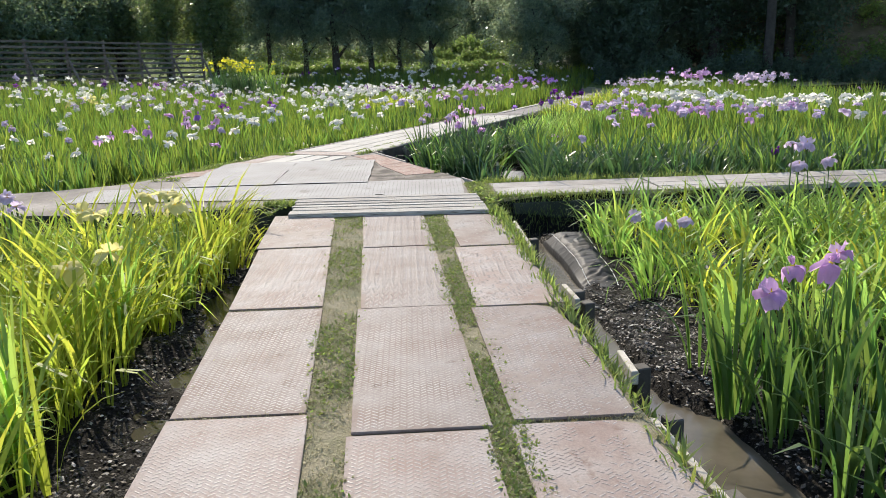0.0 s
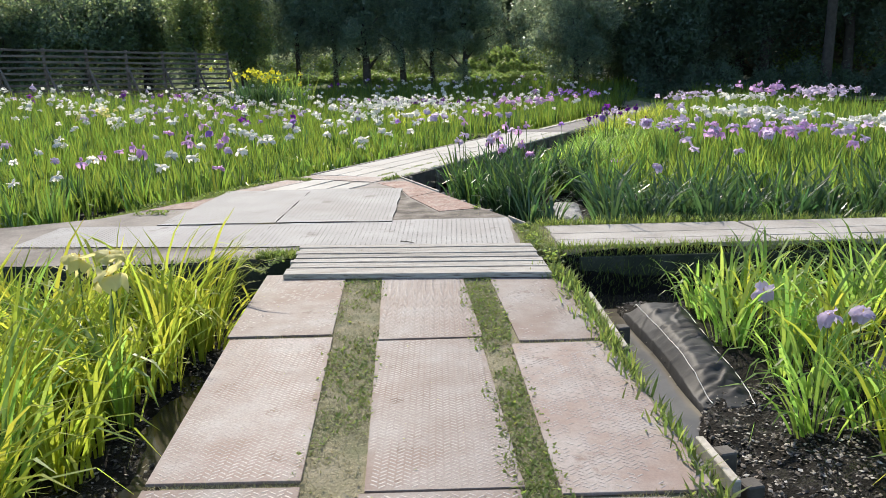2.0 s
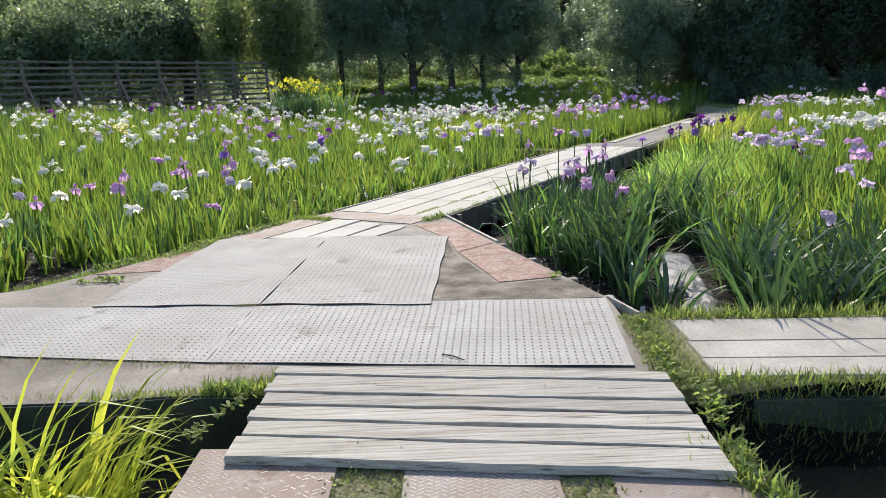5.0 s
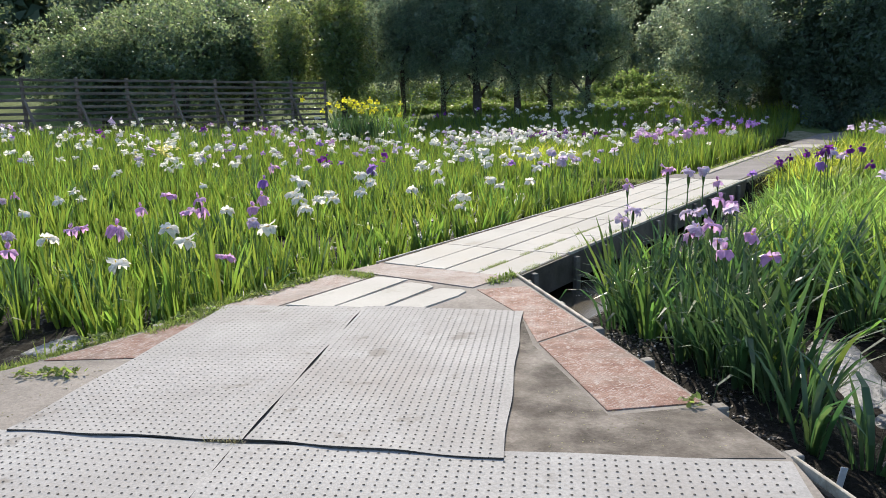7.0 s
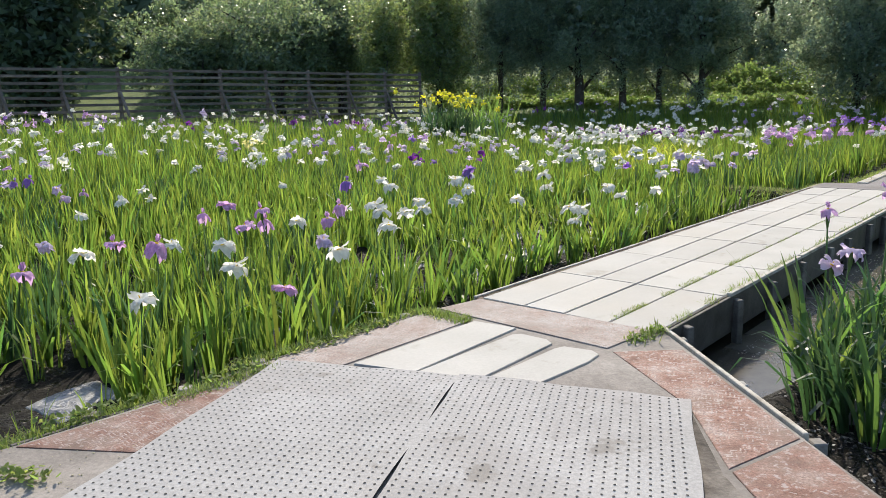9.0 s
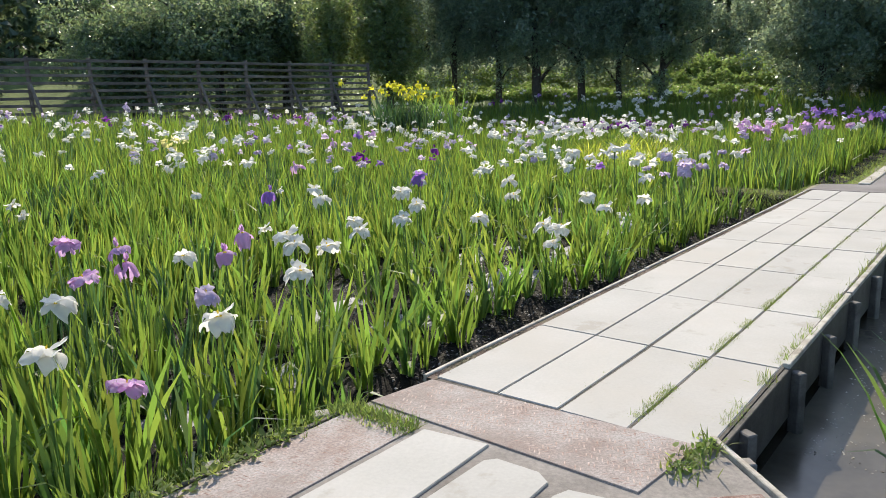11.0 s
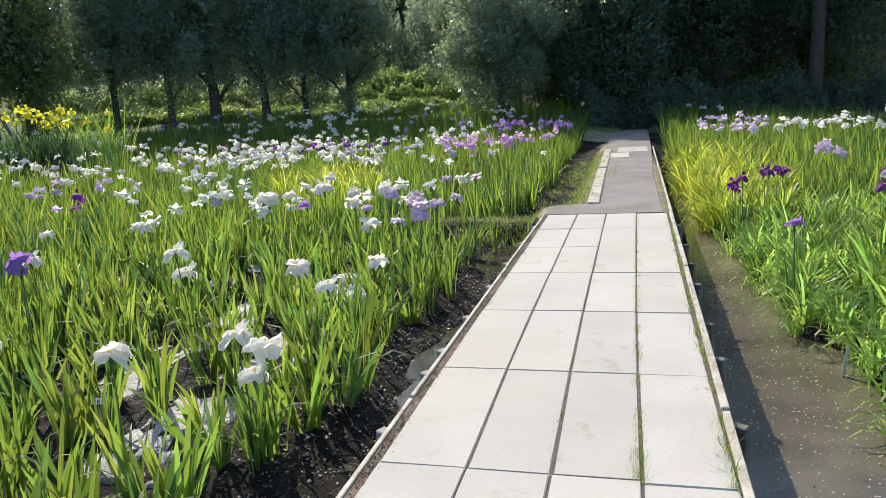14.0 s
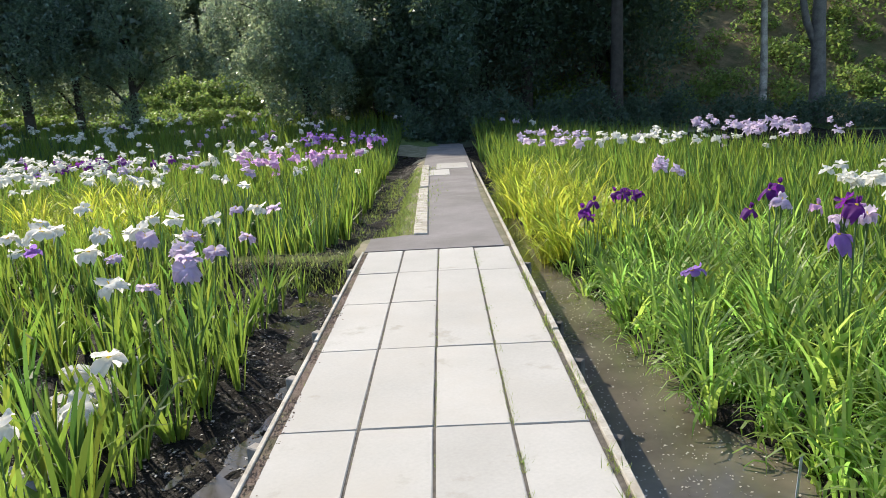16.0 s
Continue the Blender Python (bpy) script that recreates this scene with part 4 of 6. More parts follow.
def tree(x, y, high, radius, seed, leaves=14000, size=0.16, mat="tree_leaf", bark="bark", stem=2.0, trunk_r=0.16, label="", lean=0.0, lumps=26, low=None, squash=1.0, name="tree", lump=0.42):
    g = np.random.default_rng(seed)
    z0 = float(ground_z(x, y))
    ob = tagged(new(name), label or "round-headed broadleaf tree with glossy dark green leaves", "tree", "trees round the garden")
    ob.location = (x, y, z0)
    top = high - z0
    base = low if low is not None else stem * 0.8
    cen = np.array([lean, 0, (top + base) / 2])
    rad = np.array([radius, radius * squash, (top - base) / 2])
    path = [Vector((0.04 * math.sin(k * 1.7 + seed) + lean * (k / 5) ** 1.5, 0.04 * math.cos(k * 2.1 + seed), -0.2 + (top * 0.8 + 0.2) * k / 5)) for k in range(6)]
    part("trunk", tube(path, [trunk_r * f for f in (1.2, 1.0, 0.9, 0.72, 0.5, 0.2)], 8), M[bark], ob)
    for k in range(5):
        a = k * 2.4 + seed
        h0 = stem + (top * 0.55 - stem) * k / 5
        p0 = Vector((lean * (h0 / top) ** 1.5, 0, h0))
        p2 = p0 + Vector((math.cos(a) * radius * 0.7, math.sin(a) * radius * 0.7, radius * 0.55))
        p1 = (p0 + p2) / 2 + Vector((0, 0, 0.12 * radius))
        part("branch", tube([p0, p1, p2], [trunk_r * 0.5, trunk_r * 0.3, trunk_r * 0.1], 6), M[bark], ob)
    pts = crown_points(leaves, g, cen, rad, lumps, lump)
    core = g.normal(size=(leaves // 9, 3))
    core *= (g.uniform(0.2, 0.62, len(core)) / np.linalg.norm(core, axis=1))[:, None]
    v0, f0 = leaf_cards(pts, size, g)
    v1, f1 = leaf_cards(cen + core * rad, size * 2.2, g)
    vv, ff = np.concatenate([v0, v1]), np.concatenate([f0, f1 + len(v0)])
    part("crown", mesh_np("crown", vv, ff, M[mat]), None, ob)
    return ob


ROUND = "round-headed evergreen tree with glossy dark leaves"
for k, (x, y, h, r, tr) in enumerate(((-5.4, 45.3, 9.4, 2.2, 0.13), (-3.3, 46.0, 10.2, 2.3, 0.14), (-1.45, 45.4, 10.0, 2.4, 0.22), (0.70, 45.6, 10.2, 2.3, 0.17), (2.5, 45.8, 9.8, 2.2, 0.13), (4.4, 44.9, 8.8, 2.6, 0.15))):
    tree(x, y, h, r, 11 + k, 27000, 0.105, stem=0.9, trunk_r=tr, low=0.5, label=ROUND, lumps=44, lump=0.36)
tree(9.95, 40.7, 7.4, 2.95, 31, 36000, 0.105, stem=0.9, trunk_r=0.15, low=0.2, label=ROUND, lumps=60, lump=0.36)
tree(-8.2, 43.2, 8.3, 1.75, 32, 16000, 0.14, mat="tree_leaf_light", stem=0.9, low=0.2, label="dense column-shaped evergreen tree", lumps=30)
tree(-10.7, 42.6, 7.6, 1.35, 38, 9000, 0.12, mat="tree_leaf_light", stem=0.9, low=0.2, label="bright green leafy shrub tree behind the fence", lumps=22)
for k, (x, y, h, r) in enumerate(((-17.2, 44.5, 8.4, 4.6), (-14.6, 47, 8.6, 3.4), (-21.4, 43.8, 7.2, 3.5))):
    tree(x, y, h, r, 41 + k, 26000, 0.15, mat="tree_leaf_shade", stem=1.2, low=0.3, trunk_r=0.25, label="broad dense broadleaf tree behind the fence", lumps=34)
# dark wood at the end of the lane
for k, (x, y, h, r) in enumerate(((13.8, 42.5, 7.4, 2.9), (17.0, 42.5, 13, 4.2), (20.5, 41.0, 14, 4.4), (24.0, 39.0, 14, 4.2), (15.5, 46.5, 14, 4.6), (21.5, 46.0, 16, 5), (26.2, 42.4, 15, 4.2), (14.2, 39.6, 6.5, 2.4))):
    tree(x, y, h, r, 61 + k, 24000, 0.155, mat="forest_leaf", stem=1.6, low=0.2, trunk_r=0.25, label="tall dense dark tree at the edge of the wood", lumps=34)
tree(20.9, 35.6, 16, 3.6, 81, 9000, 0.22, mat="forest_leaf", stem=7.0, low=6.5, trunk_r=0.24, bark="bark", label="tall tree with a bare straight trunk")
tree(27.0, 33.6, 13, 2.8, 82, 7000, 0.2, mat="tree_leaf_light", stem=6.5, low=6.0, trunk_r=0.15, bark="pale_bark", label="slim tree with a pale trunk")
fork = tree(28.65, 32.3, 13, 3.4, 83, 9000, 0.2, mat="tree_leaf_light", stem=5.0, low=5.6, trunk_r=0.30, bark="grey_bark", label="tree with a thick forked grey trunk")
part("limb", tube([Vector((0, 0, 2.9)), Vector((-0.42, 0.30, 4.1)), Vector((-0.75, 0.5, 6.0))], [0.17, 0.15, 0.11], 8), M["grey_bark"], fork)
for k, (x, y, h, r) in enumerate(((42.5, 36.0, 13, 4.5), (41.0, 27.0, 12, 4.0))):
    tree(x, y, h, r, 91 + k, 14000, 0.22, mat="tree_leaf_light", stem=1.4, low=0.3, trunk_r=0.25, label="leafy tree on the sunny bank", lumps=30)
# wood behind, far enough to leave the lawns in the sun
for k, (x, y, h, r) in enumerate(((-34, 47, 13, 4.6), (-40, 38, 13, 5), (-42, 28, 12, 5), (-27, 60, 13, 5.5), (-19, 66, 13, 6), (-10, 72, 13.5, 6.5), (-1, 76, 14, 6.5), (8, 78, 14, 6), (17, 74, 15, 6.5), (25, 58, 18, 6), (-42, 18, 12, 5))):
    tree(x, y, h, r, 101 + k, 9000, 0.46, mat="forest_leaf" if k in (0, 1, 2, 10) else "haze_leaf", stem=1.6, low=0.3, trunk_r=0.3, label="large dark tree of the wooded slope", lumps=34)


def leaf_mass(name, pts, size, mat, label, category, seed):
    vv, ff = leaf_cards(pts, size, np.random.default_rng(seed))
    return tagged(new(name, mesh_np(name, vv, ff, M[mat])), label, category, kind="stuff")


# wooded slope closing the distance, low hedges and bushes
g = np.random.default_rng(5)
n = 60000
ang, dist = g.uniform(-1.6, 1.5, n), g.uniform(0, 1, n)
hx, hy = (76 + 26 * dist) * np.sin(ang), 8 + (76 + 26 * dist) * np.cos(ang)
bump_h = 10 + 4 * np.sin(hx * 0.45) * np.cos(hy * 0.37) + 3 * np.sin(hx * 0.9 + 1)
hz = ground_z(hx, hy) + g.uniform(0, 1, n) ** 0.6 * bump_h * 1.4
leaf_mass("wooded_hill", np.stack([hx, hy, hz], -1), 1.7, "haze_leaf", "dense wood covering the slope, leaves paled for haze", "wood", 6)


def hedge(x0, y0, x1, y1, high, deep, n, seed, mat="hedge_leaf", label="low sunlit hedge behind the trees", size=0.13):
    g = np.random.default_rng(seed)
    t = g.uniform(0, 1, n)
    a = g.uniform(0, math.pi, n)
    rr = g.uniform(0.75, 1.0, n)
    lump = 0.75 + 0.22 * np.sin(t * 17 + seed) + 0.16 * np.sin(t * 41 + 2 * seed) + 0.12 * np.sin(t * 97) + 0.15 * g.normal(size=n)
    ex, ey = x1 - x0, y1 - y0
    ln = math.hypot(ex, ey)
    off = np.cos(a) * deep * rr * lump
    x, y = x0 + ex * t - ey / ln * off, y0 + ey * t + ex / ln * off
    z = ground_z(x, y) + np.sin(a) * high * rr * lump
    leaf_mass("hedge", np.stack([x, y, z], -1), size, mat, label, "hedge", seed)


hedge(-9.5, 47.4, 12.0, 46.8, 0.6, 0.7, 20000, 201)
hedge(-9.5, 49.2, 12.5, 48.8, 0.45, 1.8, 26000, 210, label="low sunlit plants on the bank")
hedge(12.0, 46.8, 14.6, 43.6, 2.6, 1.2, 7000, 208, mat="forest_leaf", label="dark undergrowth below the wood", size=0.15)
hedge(-9.5, 50.5, 5.0, 50.2, 1.2, 0.8, 14000, 209, label="low rounded bushes on the sunny bank")
hedge(5.6, 53.6, 11.4, 53.0, 0.8, 1.3, 9000, 202, label="low rounded hedge on the sunny bank")
hedge(4.8, 50.4, 11.6, 50.0, 0.85, 0.8, 8000, 207, label="low rounded bushes on the sunny bank")
hedge(5.0, 62.0, 14.0, 60.5, 4.2, 1.8, 12000, 203, mat="tree_leaf", label="tall clipped hedge on the slope", size=0.2)
hedge(12.5, 38.2, 24.0, 34.8, 1.5, 1.2, 18000, 204, mat="forest_leaf", label="dark undergrowth below the wood", size=0.12)
hedge(24.0, 34.8, 31.0, 29.0, 1.2, 1.2, 10000, 205, mat="forest_leaf", label="dark undergrowth below the wood", size=0.12)
hedge(15.0, 52.0, 31.0, 47.0, 4.5, 1.6, 14000, 211, mat="forest_leaf", label="dark undergrowth below the wood", size=0.25)
gb = np.random.default_rng(206)
bank_pts = []
for _ in range(210):
    along, up = gb.uniform(-13, 13), gb.uniform(0.3, 15)
    px0, py0, rad0 = 30.5 + 0.65 * up + 0.76 * along, 32.5 + 0.76 * up - 0.65 * along, gb.uniform(0.5, 1.3)
    q = gb.normal(size=(260, 3))
    q *= (rad0 * gb.uniform(0.5, 1.0, 260) / np.linalg.norm(q, axis=1))[:, None]
    bank_pts.append(np.stack([px0 + q[:, 0], py0 + q[:, 1], float(ground_z(px0, py0)) + 0.35 * rad0 + 0.8 * q[:, 2]], -1))
leaf_mass("bank_shrubs", np.concatenate(bank_pts), 0.17, "hedge_leaf", "sunlit leafy shrubs on the bank behind the pale trunks", "shrubs", 207)

# ---------------------------------------------------------------- mulch films
FILMS = [
    ([(1.92, 8.50), (2.32, 8.45), (2.74, 11.0), (2.34, 11.1)], "film_grey", 0.06, 0.016), ([(2.75, 8.55), (3.2, 8.5), (3.45, 10.0), (3.0, 10.1)], "film_grey", 0.05, 0.012),
    ([(-3.15, 12.6), (-2.72, 12.45), (-2.12, 13.5), (-2.5, 13.85)], "film_grey", 0.05, 0.012), ([(-4.02, 10.85), (-3.5, 10.62), (-3.38, 11.1), (-3.85, 11.42)], "film_grey", 0.05, 0.012),
    ([(2.78, 3.6), (3.2, 3.8), (3.3, 5.0), (2.85, 4.7)], "film_black", 0.10, 0.0), ([(1.80, 4.34), (2.12, 4.30), (2.36, 6.02), (1.87, 6.08)], "film_black", 0.115, 0.0),
    ([(1.15, 11.4), (1.5, 11.2), (1.9, 12.4), (1.6, 12.6)], "film_grey", 0.05, 0.012),
]
# rows of film in the field, along the boardwalk: start, end, nearer and farther side
for u0, u1, v0, v1 in ((1.0, 2.1, -1.70, -1.25), (2.45, 3.75, -1.95, -1.30), (3.85, 5.25, -1.90, -1.28), (5.45, 7.05, -1.95, -1.35), (0.9, 1.9, -2.5, -2.05), (3.3, 4.75, -2.80, -2.25), (5.1, 6.6, -2.75, -2.2), (6.5, 7.7, -3.65, -3.15)):
    FILMS.append(([bw(u0, v0), bw(u0 + 0.1, v1), bw(u1, v1), bw(u1 - 0.1, v0)], "film_grey", 0.035, 0.010))


def film_sheet(c, mat, mound, crease, seed):
    """Film over the mud: silver sheets lie crumpled; black ones are drawn over a flat-topped ridge, with pulled folds."""
    black = mat == "film_black"
    n, m = (90, 44) if black else (56, 24)
    s, t = np.meshgrid(np.linspace(0, 1, m), np.linspace(0, 1, n))
    xy = bilinear(c, s, t)
    x, y = xy[..., 0], xy[..., 1]
    edge = np.minimum(np.minimum(s, 1 - s), np.minimum(t, 1 - t) * 2.5)
    x += 0.02 * np.sin(9 * t + seed) * (s - 0.5)
    if black:
        z = -0.36 + mound * smooth(-0.05, 0.34, np.minimum(s, 1 - s)) ** 0.8 * smooth(-0.02, 0.30, t) * smooth(-0.01, 0.08, 1 - t) + 0.012 * np.sin(2.6 * t + seed) + 0.006 * wave(x * 3, y * 3, seed)
        gf_ = np.random.default_rng(int(seed * 10) + 3)
        for _ in range(34):
            s0, t0, a0, ln_ = gf_.uniform(0.3, 1.0), gf_.uniform(0.08, 0.95), gf_.normal(0.25, 0.45), gf_.uniform(0.10, 0.32)
            dx, dy = (s - s0) * 0.42, (t - t0) * 1.8
            along, across = dx * math.cos(a0) + dy * math.sin(a0), -dx * math.sin(a0) + dy * math.cos(a0)
            across = across + 0.02 * np.sin(along * 18 + t0 * 9)
            z = z + gf_.uniform(0.006, 0.018) * np.exp(-(across / 0.013) ** 2) * np.exp(-(along / ln_) ** 2)
            z = z - 0.5 * gf_.uniform(0.004, 0.013) * np.exp(-((across - 0.028) / 0.018) ** 2) * np.exp(-(along / ln_) ** 2)
    else:
        z = ground_z(x, y) * 0.3 + -0.33 * 0.7 + mound * 0.45 * smooth(-0.02, 0.40, edge)
        ridged = np.abs(np.sin(x * 12 + 3 * np.sin(y * 4 + seed))) * np.abs(np.cos(y * 8 + 2 * np.sin(x * 5 + seed)))
        z = z - 0.07 * smooth(0.25, 0.75, wave(x * 2.1, y * 2.1, seed * 3)) - 0.03 * smooth(0.12, 0.0, edge)
        z = z + crease * (ridged + 0.5 * wave(x * 5, y * 5, seed) + 0.5 * np.abs(wave(x * 17, y * 15, seed + 2)) + 0.4 * np.abs(np.sin(x * 38 + y * 21 + 2 * np.sin(y * 13))))
    z = np.where(edge < 1e-6, z - 0.06, z)
    ids = np.arange(n * m).reshape(n, m)
    f = np.stack([ids[:-1, :-1], ids[:-1, 1:], ids[1:, 1:], ids[1:, :-1]], -1).reshape(-1, 4)
    ob = tagged(new("mulch_film", mesh_np("mulch_film", np.stack([x, y, z], -1).reshape(-1, 3), f, M[mat], True)),
                "crumpled black plastic mulch film over a ridge of mud" if black else "crumpled silver-grey mulch film on wet mud", "plastic film", "mulch films")
    return x, y, z, ob


for k, (c, mat, mound, crease) in enumerate(FILMS):
    fx, fy, fz, fo = film_sheet(c, mat, mound, crease, k * 1.3)
    if mound == 0.115:
        for j in (8, 38):
            pts = [Vector((fx[i, j], fy[i, j], max(fz[i, j], fz[max(i - 3, 0), j], fz[min(i + 3, 89), j]) + 0.003)) for i in range(2, 90, 3)]
            part("cord", tube(pts, [0.0028] * len(pts), 5), M["cord"], fo, "thin white cord")

# plant tags
for x, y, a, z in ((3.22, 15.46, 15, -0.30), (1.32, 11.3, -8, -0.28), (1.62, 8.62, 5, -0.26)):
    tag = tagged(new("plant_tag"), "white plastic plant tag stuck in the mud", "plant tag", "plant tags")
    part("tag_plate", box(x, y, z, 0.035, 0.004, 0.22, a, 0.001, 12), M["label_white"], tag)

# ---------------------------------------------------------------- iris beds
def blades(x, y, z, az, lean, bend, length, width, segs=3, kink=None, twist=None):
    """Sword-shaped leaves as curved strips; all arguments are arrays."""
    n = len(x)
    t = np.linspace(0, 1, segs + 1)
    th = lean[:, None] + bend[:, None] * t[None] ** 2
    if kink is not None:
        th = th + kink[:, None] * smooth(0.5, 0.72, t)[None]
    step = length[:, None] / segs
    mid = (th[:, 1:] + th[:, :-1]) / 2
    h = np.concatenate([np.zeros((n, 1)), np.cumsum(np.sin(mid) * step, 1)], 1)
    v = np.concatenate([np.zeros((n, 1)), np.cumsum(np.cos(mid) * step, 1)], 1)
    tw = az + math.pi / 2 + rng.uniform(-0.7, 0.7, n) if twist is None else twist
    prof = np.array([0.75, 1.0, 0.85, 0.04]) if segs == 3 else np.interp(t, [0, 0.45, 0.7, 0.9, 1], [0.6, 1.0, 0.85, 0.4, 0.03])
    if segs < 3:
        prof = np.array([0.8, 1.0, 0.05]) if segs == 2 else np.array([1.0, 0.05])
    hw = width[:, None] * prof[None] / 2
    cx = x[:, None] + np.cos(az)[:, None] * h
    cy = y[:, None] + np.sin(az)[:, None] * h
    cz = z[:, None] + v
    sx, sy = np.cos(tw)[:, None] * hw, np.sin(tw)[:, None] * hw
    left, right = np.stack([cx - sx, cy - sy, cz], -1), np.stack([cx + sx, cy + sy, cz], -1)
    verts = np.stack([left, right], 2).reshape(-1, 3)
    k = 2 * (segs + 1)
    o = (np.arange(n) * k)[:, None, None] + (np.arange(segs) * 2)[None, :, None]
    faces = (o + np.array([0, 1, 3, 2])[None, None]).reshape(-1, 4)
    return verts, faces


def petal_grid(n, m, length, width, droop, rise, start, ruffle, seed):
    """A broad round petal that rises, arches over and hangs, with a waved rim."""
    s, t = np.meshgrid(np.linspace(0, 1, n), np.linspace(-1, 1, m), indexing="ij")
    w = width * np.sin((0.07 + 0.78 * s) * math.pi) ** 0.65 * 0.5
    rim = s * (0.35 + 0.65 * np.abs(t) ** 1.5)
    x = start + length * s * (1 - 0.16 * np.abs(t) ** 2.5) + 0.4 * ruffle * np.sin(6 * t + seed * 2.1) * s
    y = w * t
    z = rise * s - droop * s ** 2.1 - 0.25 * droop * np.abs(t) ** 2 * s + ruffle * (np.sin(5.2 * t + 2.5 * s + seed) + 0.6 * np.sin(10.5 * t - 4 * s + 2 * seed)) * rim
    idp = np.arange(n * m).reshape(n, m)
    f = np.stack([idp[:-1, :-1], idp[1:, :-1], idp[1:, 1:], idp[:-1, 1:]], -1).reshape(-1, 4)
    return np.stack([x, y, z], -1).reshape(-1, 3), f


def turned(v, a, tilt=0.0):
    ct, st = math.cos(tilt), math.sin(tilt)
    x, y, z = v[:, 0] * ct - v[:, 2] * st, v[:, 1], v[:, 0] * st + v[:, 2] * ct
    return np.stack([x * math.cos(a) - y * math.sin(a), x * math.sin(a) + y * math.cos(a), z], -1)


def flower_arrays(fine, seed=0, six=False):
    """Three broad ruffled outer petals that arch and hang; above them three inner ones, small and upright or nearly as broad."""
    vs, fs, k = [], [], 0
    res = (7, 9) if fine else (3, 4)
    g = np.random.default_rng(seed)
    hang = g.uniform(0.045, 0.085) if six else g.uniform(0.08, 0.115)
    for j in range(3):
        v, f = petal_grid(*res, (0.080 if six else 0.072) * g.uniform(0.88, 1.1), 0.122 * g.uniform(0.9, 1.12), hang * g.uniform(0.6, 1.3), g.uniform(0.02, 0.045), 0.004, 0.019, seed * 1.7 + j * 2)
        vs.append(turned(v, j * 2.094 + g.uniform(-0.25, 0.25)))
        fs.append(f + k)
        k += len(v)
    for j in range(3):
        size = (0.078 * g.uniform(0.85, 1.1), 0.092 * g.uniform(0.8, 1.15), hang * g.uniform(-0.1, 1.1)) if six else (0.046, 0.036, 0.0)
        v, f = petal_grid(*((6, 7) if fine else (3, 3)), *size, 0.03, 0.004, 0.017, seed + j)
        vs.append(turned(v, j * 2.094 + 1.05 + g.uniform(-0.3, 0.3), g.uniform(0.05, 0.25) if six else g.uniform(0.6, 1.1)) + np.array([0, 0, 0.010]))
        fs.append(f + k)
        k += len(v)
    return np.concatenate(vs), np.concatenate(fs)


def spread(base_v, base_f, pos, az, scale, tip, dirn):
    """Copies of a small mesh set out at many places, turned and tipped."""
    n = len(pos)
    v = base_v[None] * scale[:, None, None]
    ca, sa = np.cos(az)[:, None], np.sin(az)[:, None]
    x, y, z = v[..., 0] * ca - v[..., 1] * sa, v[..., 0] * sa + v[..., 1] * ca, v[..., 2]
    cd, sd = np.cos(dirn)[:, None], np.sin(dirn)[:, None]
    ct, st = np.cos(tip)[:, None], np.sin(tip)[:, None]
    p, q = x * cd + y * sd, -x * sd + y * cd
    p, z = p * ct + z * st, -p * st + z * ct
    x, y = p * cd - q * sd, p * sd + q * cd
    verts = np.stack([x + pos[:, 0:1], y + pos[:, 1:2], z + pos[:, 2:3]], -1).reshape(-1, 3)
    faces = (base_f[None] + (np.arange(n) * len(base_v))[:, None, None]).reshape(-1, base_f.shape[1])
    return verts, faces


def scatter(x0, x1, y0, y1, step):
    gx_, gy_ = np.meshgrid(np.arange(x0, x1, step), np.arange(y0, y1, step))
    gx_, gy_ = gx_.ravel(), gy_.ravel()
    return gx_ + rng.uniform(-0.46, 0.46, len(gx_)) * step, gy_ + rng.uniform(-0.46, 0.46, len(gx_)) * step


def left_of_fence(x, y):
    a, b = np.array(FENCE_A), np.array(FENCE_B)
    d = (b - a) / np.hypot(*(b - a))
    return (x - a[0]) * d[1] - (y - a[1]) * d[0] > 1.2


def bed_mask(x, y):
    """Where irises grow, by bed: 0 none, 1 big field, 2 field beyond the ditch, 3 golden bed, 4 bed with films."""
    u, v = rel(x, y)
    pad, rp_, ln_, bk = (poly_sd(x, y, p) for p in (PAD, RIGHT_PATH, LANE, BANK))
    out = np.zeros(x.shape, int)
    far = 42.6 - 0.12 * np.abs(x)
    big = (pad > 0.16) & (bk > 0.12) & (ln_ > 0.35) & (y > 8.9 + 0.02 * x) & (y < far) & left_of_fence(x, y) & (
        ((u > -0.2) & (v < -0.72 + 0.14 * np.sin(u * 2.3)) & (u < 9.5)) | ((u >= 9.5) & (v < 0.0)) | ((u <= -0.2) & (x < 0)))
    big &= poly_sd(x, y, CLEARING) > 0
    big &= ~((u > 8.2) & (u < 10.1) & (v > -1.5)) & ~((u >= 9.5) & (v > -0.5))
    out[big] = 1
    right = (pad > 0.54) & (rp_ > 0.22) & (ln_ > 0.3) & (y < far) & (x > 0.3) & (
        ((u > -0.3) & (v > far_bank(u))) | ((u <= -0.3) & (x > 1.35)))
    right &= (y > 7.9 - 0.08 * (x - 1.6)) & (poly_sd(x, y, FILM_ROW) > 0) & (x + 0.35 * y < 30)
    right &= ~((y < 9.85) & (x < 2.25) & ~((y > 8.9) & (x < 1.93)))
    out[right] = 2
    out[(x < -1.48 + 0.06 * np.sin(y * 2) + 0.30 * smooth(3.6, 6.0, y)) & (y < 6.25) & (y > -3.0) & (pad > 0.45)] = 3
    out[(x > 1.90 + 0.04 * np.sin(y * 2.3) + 0.34 * smooth(2.1, 2.6, y) - 0.12 * smooth(3.4, 3.8, y)) & (y < 6.25 - 0.06 * (x - 2)) & (y > -3.0)] = 4
    return out


